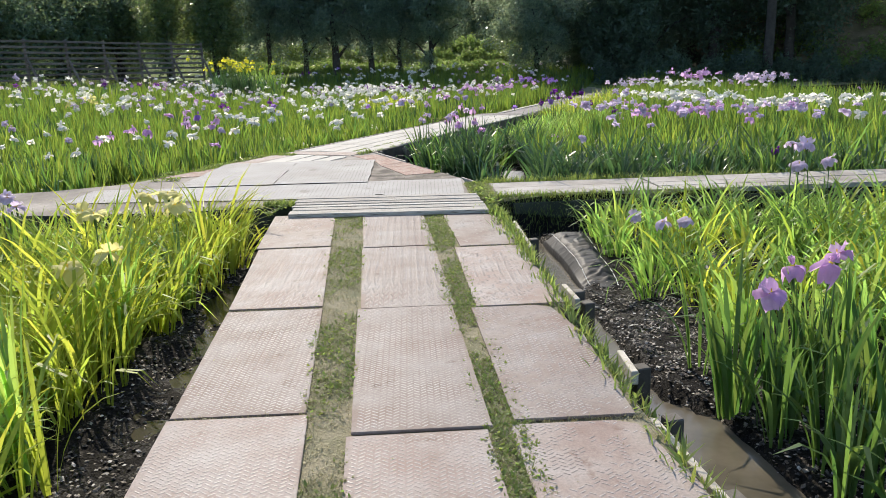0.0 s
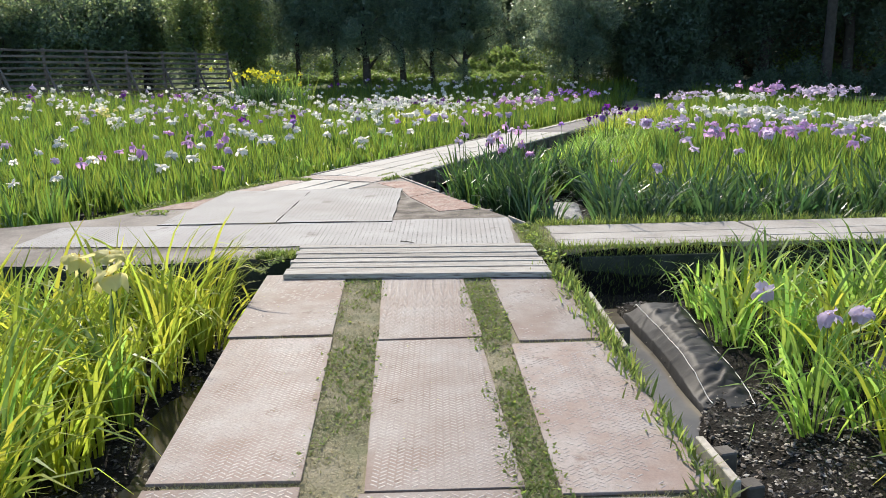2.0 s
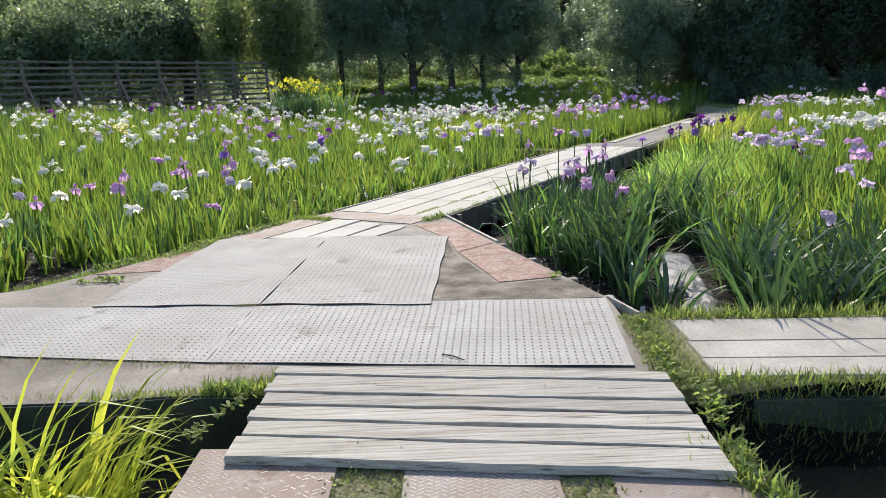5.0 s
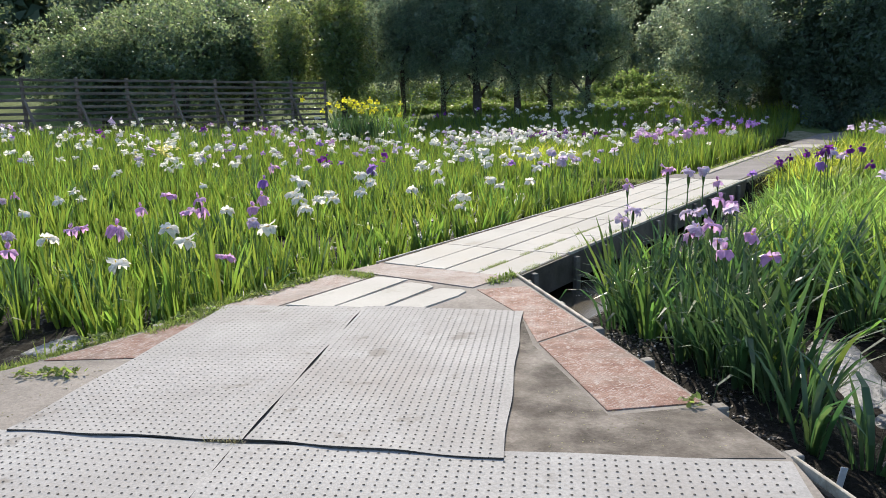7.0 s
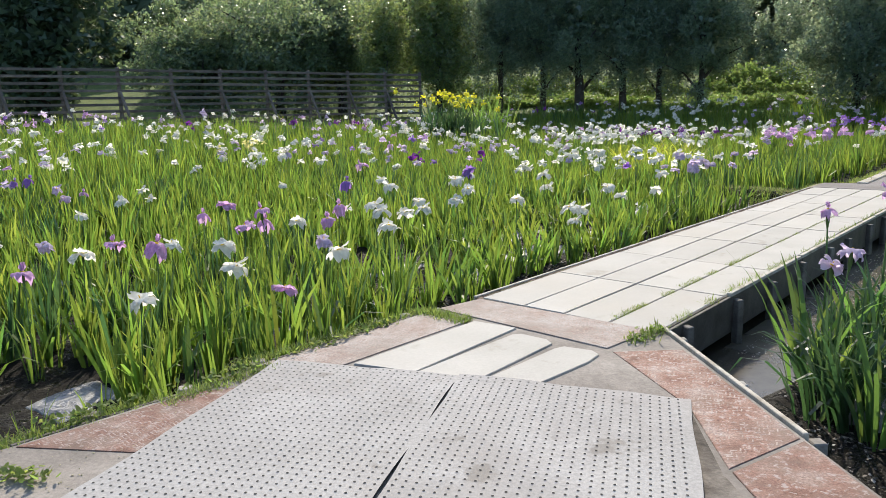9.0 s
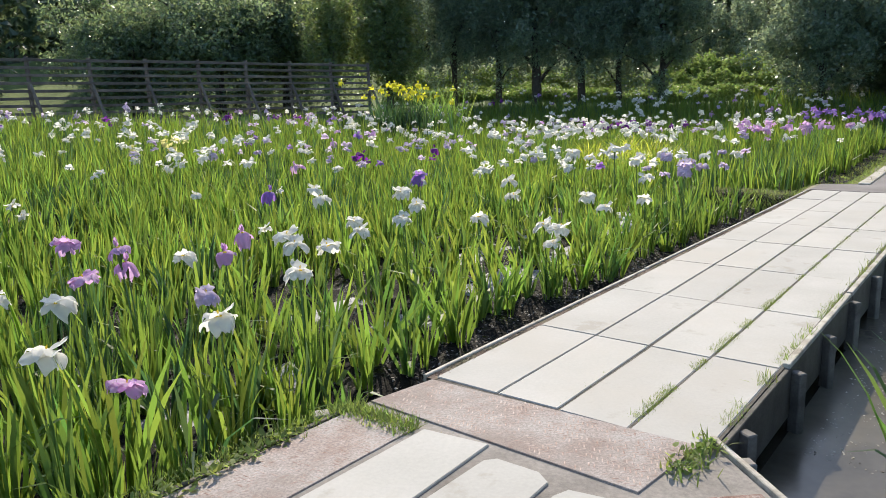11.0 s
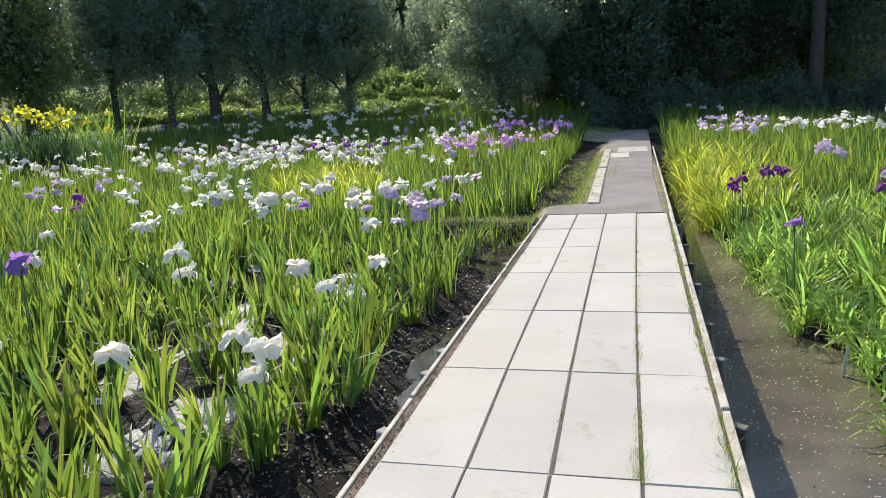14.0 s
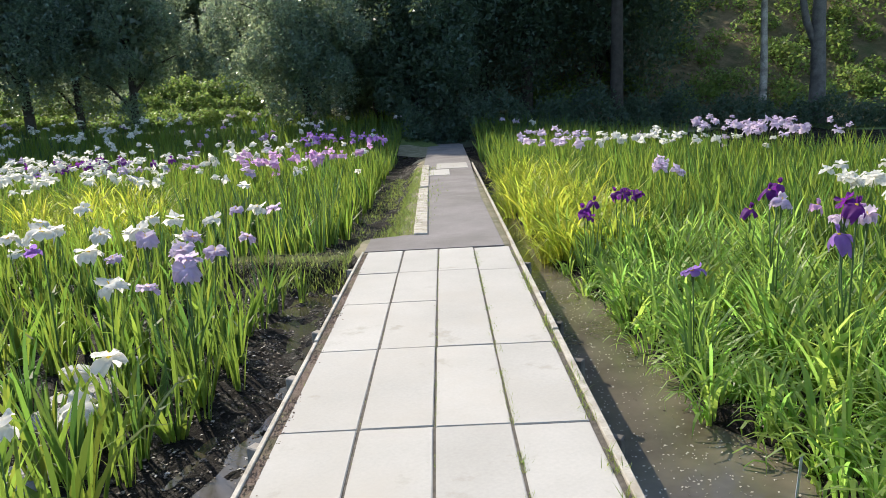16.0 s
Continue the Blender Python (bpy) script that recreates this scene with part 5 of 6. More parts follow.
def golden(x, y):
    """Patches of golden-leaved irises."""
    u, v = rel(x, y)
    a = (v > 1.8) & (v < 3.15 + 0.2 * np.sin(u * 1.7)) & (u > 9.4) & (u < 17.0)
    b = np.hypot((x - 1.15) / 1.15, (y - 26.2) / 2.1) < 1
    c = (x < -1.2) & (x > -2.75 + 0.25 * np.sin(y * 1.4)) & (y < 6.3)
    return a | b | c


class Clumps:
    """Gathers blades for one material."""
    def __init__(self):
        self.v, self.f, self.k = [], [], 0

    def add(self, v, f):
        self.v.append(v)
        self.f.append(f + self.k)
        self.k += len(v)

    def link(self, name, mat, label, category, kind="stuff"):
        if self.v:
            return tagged(new(name, mesh_np(name, np.concatenate(self.v), np.concatenate(self.f), mat)), label, category, kind=kind)


def add_clumps(store, x, y, n_leaf, high, width, segs, spread_r=0.07, lean_max=0.30, bend_max=0.55):
    z = ground_z(x, y) - 0.02
    r = np.repeat(np.arange(len(x)), n_leaf)
    n = len(r)
    fan = np.repeat(rng.uniform(0, 2 * math.pi, len(x)), n_leaf)
    az = fan + math.pi * rng.integers(0, 2, n) + rng.normal(0, 0.45, n)
    off = rng.uniform(0.0, spread_r, n)
    bx, by = x[r] + np.cos(az) * off, y[r] + np.sin(az) * off
    size = np.repeat(rng.uniform(0.72, 1.18, len(x)), n_leaf)
    ln = high * size * rng.uniform(0.45, 1.10, n)
    lean = np.abs(rng.normal(0.0, lean_max * 0.5, n)) + off / spread_r * lean_max * 0.3
    bend = np.abs(rng.normal(0.05, bend_max * 0.5, n)) + max(0.0, bend_max - 1.0) * 0.5
    flop = rng.uniform(0, 1, n) < 0.09
    bend = np.where(flop, bend + rng.uniform(0.9, 1.9, n), bend)
    kink = np.where(rng.uniform(0, 1, n) < 0.06, rng.uniform(1.0, 2.3, n), 0.0) if segs > 3 else None
    twist = az + np.where(bend > 0.7, math.pi / 2, 0.0) + rng.normal(0, 0.5, n)
    if kink is not None:
        twist = np.where(kink > 0, az + math.pi / 2, twist)
    store.add(*blades(bx, by, z[r], az, lean, bend, ln, width * rng.uniform(0.7, 1.25, n), segs, kink, twist))


# nearest plants are things of their own, made from a few patterns
LEAF_ME = []
for k in range(6):
    one = np.zeros(1)
    v_, f_ = blades(one, one, one, one, one + (0.04, 0.10, 0.16, 0.08, 0.20, 0.12)[k], one + (0.1, 0.25, 0.5, 0.9, 1.5, 0.35)[k], one + (0.86, 0.80, 0.78, 0.82, 0.72, 0.62)[k], one + 0.027, 6)
    LEAF_ME.append((v_, f_))


NEAR_BLOOMS = []


def iris_plant(seed, mat, leaves, label, flower="", stem_h=0.86, height=1.0, group="irises beside the path"):
    """A clump of sword leaves; with a flower colour it carries a stem and a bloom."""
    g = np.random.default_rng(seed)
    ob = tagged(new("iris_plant"), label, "iris", group)
    ob.location.z = -50.0
    for k in range(leaves):
        j = int(g.integers(0, 6))
        key = "leaf_%d_%s" % (j, mat)
        me = bpy.data.meshes.get(key) or mesh_np(key, *LEAF_ME[j], M[mat])
        lf = part("leaf", me, None, ob)
        a = g.uniform(0, 2 * math.pi)
        lf.location = (math.cos(a) * 0.05, math.sin(a) * 0.05, 0)
        lf.rotation_euler.z = a + g.uniform(-0.4, 0.4)
        s = g.uniform(0.75, 1.1) * height
        lf.scale = (s, s, s)
    if flower:
        tilt = Vector((g.uniform(-0.06, 0.06), g.uniform(-0.06, 0.06), stem_h))
        part("flower_stem", tube([Vector((0, 0, -0.02)), Vector((tilt.x * 0.3, tilt.y * 0.3, stem_h * 0.5)), tilt], [0.006, 0.005, 0.004], 5), M["stem"], ob)
        part("spathe", tube([tilt * f for f in (0.88, 0.93, 0.97, 1.0)], [0.004, 0.011, 0.009, 0.004], 6), M["stem"], ob, "pale green spathe")
        fv, ff = flower_arrays(True, seed, six=flower in ("white", "cream", "lavender") or seed % 3 == 0)
        fl_ = part("flower", mesh_np("flower", fv, ff, PETAL[flower], True), None, ob, flower.replace("violet", "blue-violet") + " ruffled petals")
        fl_.location = tilt
        fl_.rotation_euler = (g.uniform(-0.4, 0.4), g.uniform(-0.4, 0.4), g.uniform(0, 6.28))
        hv, hf = flower_arrays(False, seed)
        part("flower_heart", mesh_np("flower_heart", hv * np.array([0.22, 0.22, 0.3]) + np.array([0, 0, 0.010]), hf, M["heart"]), None, fl_, "yellow heart")
    return ob


def place_plants():
    kinds = {}

    def kind(color, mat):
        key = (color, mat)
        if key not in kinds:
            tone = {"leaf": "green", "leaf_blue": "deep green", "leaf_deep": "dark green", "leaf_yellow": "golden-green", "leaf_fresh": "fresh green"}[mat]
            if color:
                names = {"white": "white", "lavender": "pale lavender", "pink": "mauve-pink", "violet": "blue-violet", "purple": "deep purple", "cream": "creamy yellow"}
                lab = "iris with %s bloom and tall %s sword leaves" % (names[color], tone)
            else:
                lab = "iris clump of tall %s sword leaves, no bloom" % tone
            kinds[key] = [iris_plant(len(kinds) * 5 + q, mat, 9, lab, color) for q in range(3)]
        return kinds[key]

    # blooms by the paths: places x, y and height of the bloom
    BLOOMS = []
    # field beside the boardwalk
    BLOOMS.append(("pink", "leaf", [(-3.20, 12.52, 0.61), (-3.20, 13.08, 0.58), (-3.18, 13.02, 0.69), (-3.46, 12.92, 0.74), (-2.94, 14.10, 0.58), (-2.96, 13.92, 0.47), (-4.03, 12.08, 0.54), (-3.70, 12.03, 0.55), (-4.29, 11.33, 0.46), (-2.50, 11.88, 0.26), (-4.6, 14.4, 0.44), (-4.5, 12.6, 0.44)]))
    BLOOMS.append(("white", "leaf", [(-2.37, 13.66, 0.64), (-2.26, 13.60, 0.60), (-2.14, 13.58, 0.57), (-2.04, 12.95, 0.56), (-2.21, 12.29, 0.47), (-2.91, 11.84, 0.44), (-3.46, 12.67, 0.42), (-4.5, 12.19, 0.42), (-3.1, 10.9, 0.40), (-3.3, 13.9, 0.44), (-4.2, 13.0, 0.36)]))
    BLOOMS.append(("white", "leaf", [(-1.23, 15.47, 0.46), (-1.82, 15.62, 0.57), (-2.00, 15.93, 0.64), (-1.98, 15.69, 0.42), (-2.26, 15.29, 0.38), (-2.34, 15.40, 0.44), (0.0, 16.80, 0.34), (-0.61, 16.10, 0.28), (-0.47, 15.70, 0.33), (-0.55, 15.60, 0.19), (0.48, 17.45, 0.33), (-0.14, 17.34, 0.38)]))
    BLOOMS.append(("white", "leaf", [(-1.04, 17.90, 0.33), (-1.05, 17.80, 0.53), (-0.24, 18.80, 0.77), (0.28, 19.30, 0.78), (0.98, 19.35, 0.71), (0.60, 18.75, 0.43), (0.03, 21.30, 0.50), (0.73, 20.30, 0.58), (0.38, 18.50, -0.06), (0.33, 17.90, -0.04), (0.58, 19.1, 0.62)]))
    BLOOMS.append(("lavender", "leaf", [(-2.56, 12.79, 0.45), (0.92, 17.88, 0.55), (1.16, 18.84, 0.59), (1.90, 19.80, 0.47), (0.75, 19.73, 0.46), (1.06, 18.46, 0.61), (0.90, 19.07, 0.68), (2.02, 21.04, 0.56), (2.29, 20.29, 0.62), (1.02, 18.30, 0.56), (1.30, 18.9, 0.55), (1.45, 19.9, 0.52), (-0.95, 22.0, 0.42)]))
    BLOOMS.append(("white", "leaf", [(1.75, 20.6, 0.55), (1.35, 21.4, 0.52), (0.5, 21.6, 0.5), (-0.26, 21.5, 0.46), (0.28, 22.2, 0.5), (2.42, 21.5, 0.5), (0.8, 23.2, 0.5), (-2.31, 18.6, 0.46), (-1.6, 20.1, 0.46), (-3.1, 16.6, 0.5), (-3.6, 17.8, 0.46)]))
    BLOOMS.append(("violet", "leaf", [(-2.16, 17.60, 0.62), (-2.20, 17.68, 0.56), (-3.9, 17.2, 0.5)]))
    # stand beside the concrete pad
    BLOOMS.append(("pink", "leaf_deep", [(1.24, 12.23, 0.80), (1.56, 12.21, 0.93), (1.69, 10.80, 0.82), (1.39, 10.55, 0.62), (1.53, 10.47, 0.69), (1.82, 10.76, 0.57), (1.49, 10.18, 0.57), (1.92, 10.55, 0.44), (2.0, 11.5, 0.7), (2.52, 13.9, 0.62)]))
    BLOOMS.append(("lavender", "leaf_deep", [(1.72, 10.9, 0.74), (1.76, 12.33, 0.90), (1.96, 12.54, 0.90), (1.52, 11.00, 0.71), (1.10, 11.56, 0.66), (1.62, 11.3, 0.66), (4.0, 9.9, 0.5), (4.4, 9.5, 0.5), (3.1, 9.0, 0.42)]))
    BLOOMS.append(("lavender", "leaf_deep", [(1.12, 11.60, 0.56), (1.42, 10.6, 0.66), (1.60, 10.5, 0.56)]))
    # beyond the ditch
    BLOOMS.append(("violet", "leaf_blue", [(3.60, 16.66, 0.43), (4.54, 16.07, 0.61)]))
    BLOOMS.append(("purple", "leaf_blue", [(4.94, 19.09, 0.42), (4.86, 19.0, 0.36), (5.38, 18.99, 0.53), (5.5, 19.1, 0.53), (5.62, 19.0, 0.50), (5.25, 19.2, 0.46), (4.58, 16.08, 0.80), (4.66, 16.2, 0.80), (5.5, 17.3, 0.70), (5.62, 17.4, 0.72), (5.9, 19.4, 0.47), (6.1, 18.0, 0.4)]))
    BLOOMS.append(("lavender", "leaf_blue", [(4.60, 16.15, 0.70), (4.72, 16.1, 0.70), (5.0, 16.9, 0.70), (3.87, 4.91, 0.69), (4.15, 5.0, 0.67), (4.35, 5.05, 0.52), (4.05, 5.1, 0.48), (2.50, 5.08, 0.07), (2.42, 4.24, 0.20), (2.62, 4.3, 0.19)]))
    BLOOMS.append(("pink", "leaf_blue", [(1.98, 1.85, 0.37), (2.20, 2.0, 0.45), (2.32, 2.0, 0.47), (2.40, 2.05, 0.48), (6.5, 17.6, 0.42), (6.85, 17.35, 0.42)]))
    # golden bed
    BLOOMS.append(("cream", "leaf_yellow", [(-1.62, 3.55, 0.36), (-1.75, 3.2, 0.36), (-1.9, 4.1, 0.5), (-1.55, 4.9, 0.42), (-1.85, 5.2, 0.46), (-1.68, 5.35, 0.44), (-2.1, 4.4, 0.48)]))
    BLOOMS.append(("lavender", "leaf_yellow", [(-2.9, 5.2, 0.42), (-3.2, 5.6, 0.44), (-3.05, 4.6, 0.4)]))
    g = np.random.default_rng(77)
    for color, mat, places in BLOOMS:
        for k, (x, y, zf) in enumerate(places):
            size = g.uniform(0.95, 1.2) * (0.66 if mat == "leaf_deep" or (zf < 0.3 and y < 6.3) else 0.76 if mat == "leaf_blue" else 0.85 if color == "lavender" else 0.86 if color == "pink" else 1.0)
            ub, vb = rel(x, y)
            if 0 < ub < 9 and -0.8 < vb < 0:
                x, y = bw(ub, -0.8)
            if 0.2 < ub < 12 and 1.5 < vb < float(far_bank(ub)) + 0.06:
                x, y = bw(ub, float(far_bank(ub)) + 0.06)
            z0 = float(ground_z(x, y)) - 0.02
            s = max(0.35, (zf - z0) / 0.86)
            made = copy_thing(kind(color, mat)[k % 3], pose(x, y, z0, 0, 0, g.uniform(0, 360)) @ Matrix.Diagonal((s, s, s, 1)))
            for ch in made.children:
                if ch.name.startswith("leaf"):
                    ch.scale = ch.scale * min(1.0, 0.80 / s)
                if ch.name.startswith("flower") and not ch.name.startswith("flower_stem"):
                    ch.scale = (1.08 * size / s,) * 3
    # single blooms scattered through the near beds
    slim = {}
    for k, (x, y, zf, color, mat) in enumerate(NEAR_BLOOMS):
        if (color, mat) not in slim:
            src = kind(color, mat)
            slim[(color, mat)] = src
            if len(slim) < 40:
                slim[(color, mat)] = [iris_plant(200 + len(slim) * 3 + q, mat, 4, src[0]["label"], color) for q in range(3)]
        z0 = float(ground_z(x, y)) - 0.02
        s = (zf - z0) / 0.86
        made = copy_thing(slim[(color, mat)][k % 3], pose(x, y, z0, 0, 0, g.uniform(0, 360)) @ Matrix.Diagonal((s, s, s, 1)))
        for ch in made.children:
            if ch.name.startswith("flower") and not ch.name.startswith("flower_stem"):
                ch.scale = (g.uniform(0.75, 1.05) / s,) * 3
    for trio in slim.values():
        for ob in trio:
            kinds.setdefault("spare", []).append(ob)
    # leafy clumps along the edges of the ways
    edges = []
    for u0 in np.arange(0.2, 9.2, 0.5):
        edges.append((*bw(u0, -0.78 + 0.14 * math.sin(u0 * 2.3)), "leaf", 0.66))
    for u0 in np.arange(1.3, 12.0, 0.5):
        edges.append((*bw(u0, 0.20 + float(far_bank(u0))), "leaf_fresh" if u0 > 1.6 else "leaf_deep", 0.72))
    for y0 in np.arange(0.6, 6.1, 0.30):
        edges.append((-1.52 + 0.06 * math.sin(y0 * 5) + 0.30 * float(smooth(3.6, 6.0, y0)), y0, "leaf_yellow", 0.8))
    for y0 in np.arange(0.9, 2.6, 0.26):
        edges.append((1.98 + 0.05 * math.sin(y0 * 7), y0, "leaf_blue", 0.92))
    for p, q in (((-1.75, 12.5), (-3.2, 10.1)), ((1.22, 11.8), (1.70, 9.95))):
        for s in np.linspace(0, 1, 9):
            edges.append((p[0] + (q[0] - p[0]) * s, p[1] + (q[1] - p[1]) * s, "leaf" if p[0] < 0 else "leaf_deep", 0.68 if p[0] < 0 else 0.9))
    for k, (x, y, mat, s) in enumerate(edges):
        x, y = x + g.uniform(-0.06, 0.06), y + g.uniform(-0.06, 0.06)
        s *= g.uniform(0.75, 1.1)
        copy_thing(kind("", mat)[k % 2], pose(x, y, float(ground_z(x, y)) - 0.02, 0, 0, g.uniform(0, 360)) @ Matrix.Diagonal((s, s, s, 1)))
    for ob in {o for pair in kinds.values() for o in pair}:
        for o in list(ob.children_recursive) + [ob]:
            bpy.data.objects.remove(o)



# the mass of the beds
FIELD = {k: Clumps() for k in ("leaf", "leaf_blue", "leaf_deep", "leaf_fresh", "leaf_yellow", "straw")}
STEMS = Clumps()
BLOOM = {k: [] for k in PETAL}


def sow(x0, x1, y0, y1, step, n_leaf, high, width, segs, bloom_rate):
    x, y = scatter(x0, x1, y0, y1, step)
    m = bed_mask(x, y)
    gold = golden(x, y) & (m > 0)
    ok = m > 0
    gap_n = wave(x * 0.9, y * 0.9, 9.0)
    ok &= ~((gap_n > 0.62) & (m == 1)) | (y > 19)
    ub, vb = rel(x, y)
    close = (m == 1) & (ub > 0) & (ub < 9) & (vb > -3.4)
    ok &= ~(close & (rng.uniform(0, 1, len(x)) < 0.10))
    tint = rng.uniform(0, 1, len(x))
    if y0 < 20:
        for c, film, *_ in FILMS:
            if film == "film_black":
                ok &= poly_sd(x, y, c) > 0.0
            else:
                ok &= (poly_sd(x, y, c) > 0.02) | (rng.uniform(0, 1, len(x)) < 0.40)
        ok &= ~((m == 4) & (y > 2.5) & (y < 4.0) & (x < 3.0) & (rng.uniform(0, 1, len(x)) < 0.35))
    for code, mat, hh in ((1, "leaf", 1.0), (2, "leaf_blue", 1.08), (3, "leaf", 0.9), (4, "leaf_blue", 1.0)):
        wide = 0.85 if code == 4 else 1.0
        sel = ok & (m == code) & ~gold
        if code == 1:
            fans = sel & close
            for half, key in ((fans & (tint < 0.7), "leaf"), (fans & (tint >= 0.7), "leaf_blue")):
                add_clumps(FIELD[key], x[half], y[half], 13, high * 0.86, 0.034, max(segs, 4), 0.07, 0.36, 0.55)
            sel = sel & ~close
            cool = sel & (rng.uniform(0, 1, len(x)) < 0.28 + 0.25 * wave(x * 0.4, y * 0.4, 2.0))
            for half, key in ((cool & (tint < 0.6), "leaf_blue"), (cool & (tint >= 0.6), "leaf_deep")):
                add_clumps(FIELD[key], x[half], y[half], n_leaf, high, width, segs, 0.07, 0.22, 0.5)
            sel = sel & ~cool
        if code == 4:
            low = sel & (y > 2.5)
            for half, key in ((low & (tint < 0.8), "leaf_fresh"), (low & (tint >= 0.8), "leaf_yellow")):
                add_clumps(FIELD[key], x[half], y[half], n_leaf + 6, high * (0.84 + 0.16 * (y0 > 0)), width * 0.70, 5, 0.12, 0.42, 2.2)
            sel = sel & (y <= 2.5)
        if code == 2:
            mixed = tint < 0.65
            arch = sel & ((vb < 4.6) | (ub < 0)) & (ub < 10)
            rim_ = arch & (ub > 1.6) & (vb < far_bank(ub) + 0.5 + 0.3 * wave(x, y, 8.0))
            core_ = arch & (ub > 1.6) & ~rim_
            stand = arch & (ub <= 1.6)
            add_clumps(FIELD["leaf_fresh"], x[rim_], y[rim_], n_leaf + 12, high * 0.80, width * 0.75, 5, 0.12, 0.55, 2.9)
            for half, key in ((core_ & (tint < 0.8) & (ub > 3.5), "leaf_fresh"), (core_ & (tint >= 0.8) & (ub > 3.5), "leaf"), (core_ & mixed & (ub <= 3.5), "leaf_blue"), (core_ & ~mixed & (ub <= 3.5), "leaf")):
                add_clumps(FIELD[key], x[half], y[half], n_leaf + 10, high * 0.95, width * 0.85, 5, 0.12, 0.45, 1.7)
            for half, key in ((stand & (tint < 0.8), "leaf_deep"), (stand & (tint >= 0.8), "leaf_blue")):
                add_clumps(FIELD[key], x[half], y[half], n_leaf + 4, high * 1.34, width * 1.05, 5, 0.12, 0.34, 1.5)
            sel = sel & ~arch
            add_clumps(FIELD["leaf"], x[sel & mixed], y[sel & mixed], n_leaf, high * hh, width, segs)
            sel = sel & ~mixed
        if sel.any():
            add_clumps(FIELD[mat], x[sel], y[sel], n_leaf + 2, high * hh, width * wide, segs, 0.07, 0.22, 0.5)
    for half, key in ((gold & ((tint < 0.85) | (y > 8)), "leaf_yellow"), (gold & (tint >= 0.85) & (y <= 8), "leaf_fresh")):
        if half.any():
            add_clumps(FIELD[key], x[half], y[half], int(n_leaf * (2.4 if y0 < 13 else 2.6)), high * (1.18 if y0 > 8 else 1.24), width * (0.72 if y0 < 13 else 0.85), 5 if y0 < 13 else 4, 0.13, 0.38, 2.0 if y0 < 13 else 2.5)
    # blooms
    tone = wave(x * 0.33, y * 0.33, 4.0) + rng.normal(0, 0.33, len(x))
    rate = bloom_rate * (0.65 + 0.8 * smooth(-0.2, 0.5, wave(x * 0.5, y * 0.5, 21.0)))
    rate = np.where(m == 2, rate * 0.14, rate)
    rate = np.where((ub > 9) & (vb > -3.6), rate * 0.38, rate)
    rate = np.where((y > 32.5) & (x > -7) & (vb < 0), rate * 0.6, rate)
    rate = np.where(np.hypot((x - 1.0) / 1.6, (y - 24.6) / 2.6) < 1, rate * 0.1, rate)
    rate = np.where(m >= 3, rate * 0.12, rate)
    rate = np.where((m == 1) & (x > -4.6) & (y > 10) & (y < 21), rate * 0.15, rate)
    hit = ok & ~gold & (rng.uniform(0, 1, len(x)) < rate)
    xb, yb, tb, mb = x[hit], y[hit], tone[hit], m[hit]
    twin = (rng.uniform(0, 1, len(xb)) < 0.45) & (yb > 13)
    xb, yb = np.concatenate([xb, xb[twin] + rng.uniform(-0.17, 0.17, twin.sum())]), np.concatenate([yb, yb[twin] + rng.uniform(-0.17, 0.17, twin.sum())])
    tb, mb = np.concatenate([tb, tb[twin]]), np.concatenate([mb, mb[twin]])
    z0 = ground_z(xb, yb)
    zb = z0 + high * rng.uniform(0.78, 1.14, len(xb))
    lean = rng.uniform(-0.05, 0.05, (2, len(xb)))
    for q in range(len(xb)):
        if mb[q] == 2:
            c = "white" if tb[q] < -0.25 else "lavender" if tb[q] < 0.2 else "pink" if tb[q] < 0.55 else "purple"
        else:
            c = "white" if tb[q] < 0.25 else "lavender" if tb[q] < 0.64 else "violet" if tb[q] < 0.74 else "pink" if tb[q] < 0.95 else "purple"
        if y1 <= 21 and x1 < 13 and x0 > -10:
            NEAR_BLOOMS.append((float(xb[q]), float(yb[q]), float(zb[q]), c, "leaf_blue" if mb[q] in (2, 4) else "leaf"))
        else:
            BLOOM[c].append((xb[q], yb[q], zb[q]))
    if y1 <= 21 and x1 < 13 and x0 > -10:
        return x, y
    one = np.zeros(len(xb))
    STEMS.add(*blades(xb, yb, z0, one, one + 0.01, one + 0.02, zb - z0, one + 0.010, 2))
    return x, y


sow(-6, 6, -2.0, 0.3, 0.32, 12, 0.72, 0.036, 3, 0.0)
sow(-6, 7, 0.3, 7, 0.28, 16, 0.72, 0.034, 4, 0.03)
sow(-9, 9, 7, 13, 0.27, 16, 0.64, 0.031, 4, 0.03)
sow(-9, 12, 13, 21, 0.29, 16, 0.66, 0.030, 3, 0.055)
sow(2.6, 9, 13, 20.5, 0.36, 16, 0.70, 0.030, 4, 0.0)
sow(-15, 16, 21, 30, 0.31, 14, 0.76, 0.028, 2, 0.155)
sow(-22, 22, 30, 43, 0.34, 11, 0.80, 0.030, 2, 0.22)
sow(-16, -9, 9, 21, 0.29, 12, 0.78, 0.030, 2, 0.16)
sow(-22, -15, 14, 30, 0.34, 9, 0.80, 0.032, 2, 0.32)
sow(9, 18, 7, 13, 0.30, 10, 0.82, 0.028, 2, 0.2)
sow(12, 18, 13, 21, 0.30, 10, 0.82, 0.028, 2, 0.25)

place_plants()

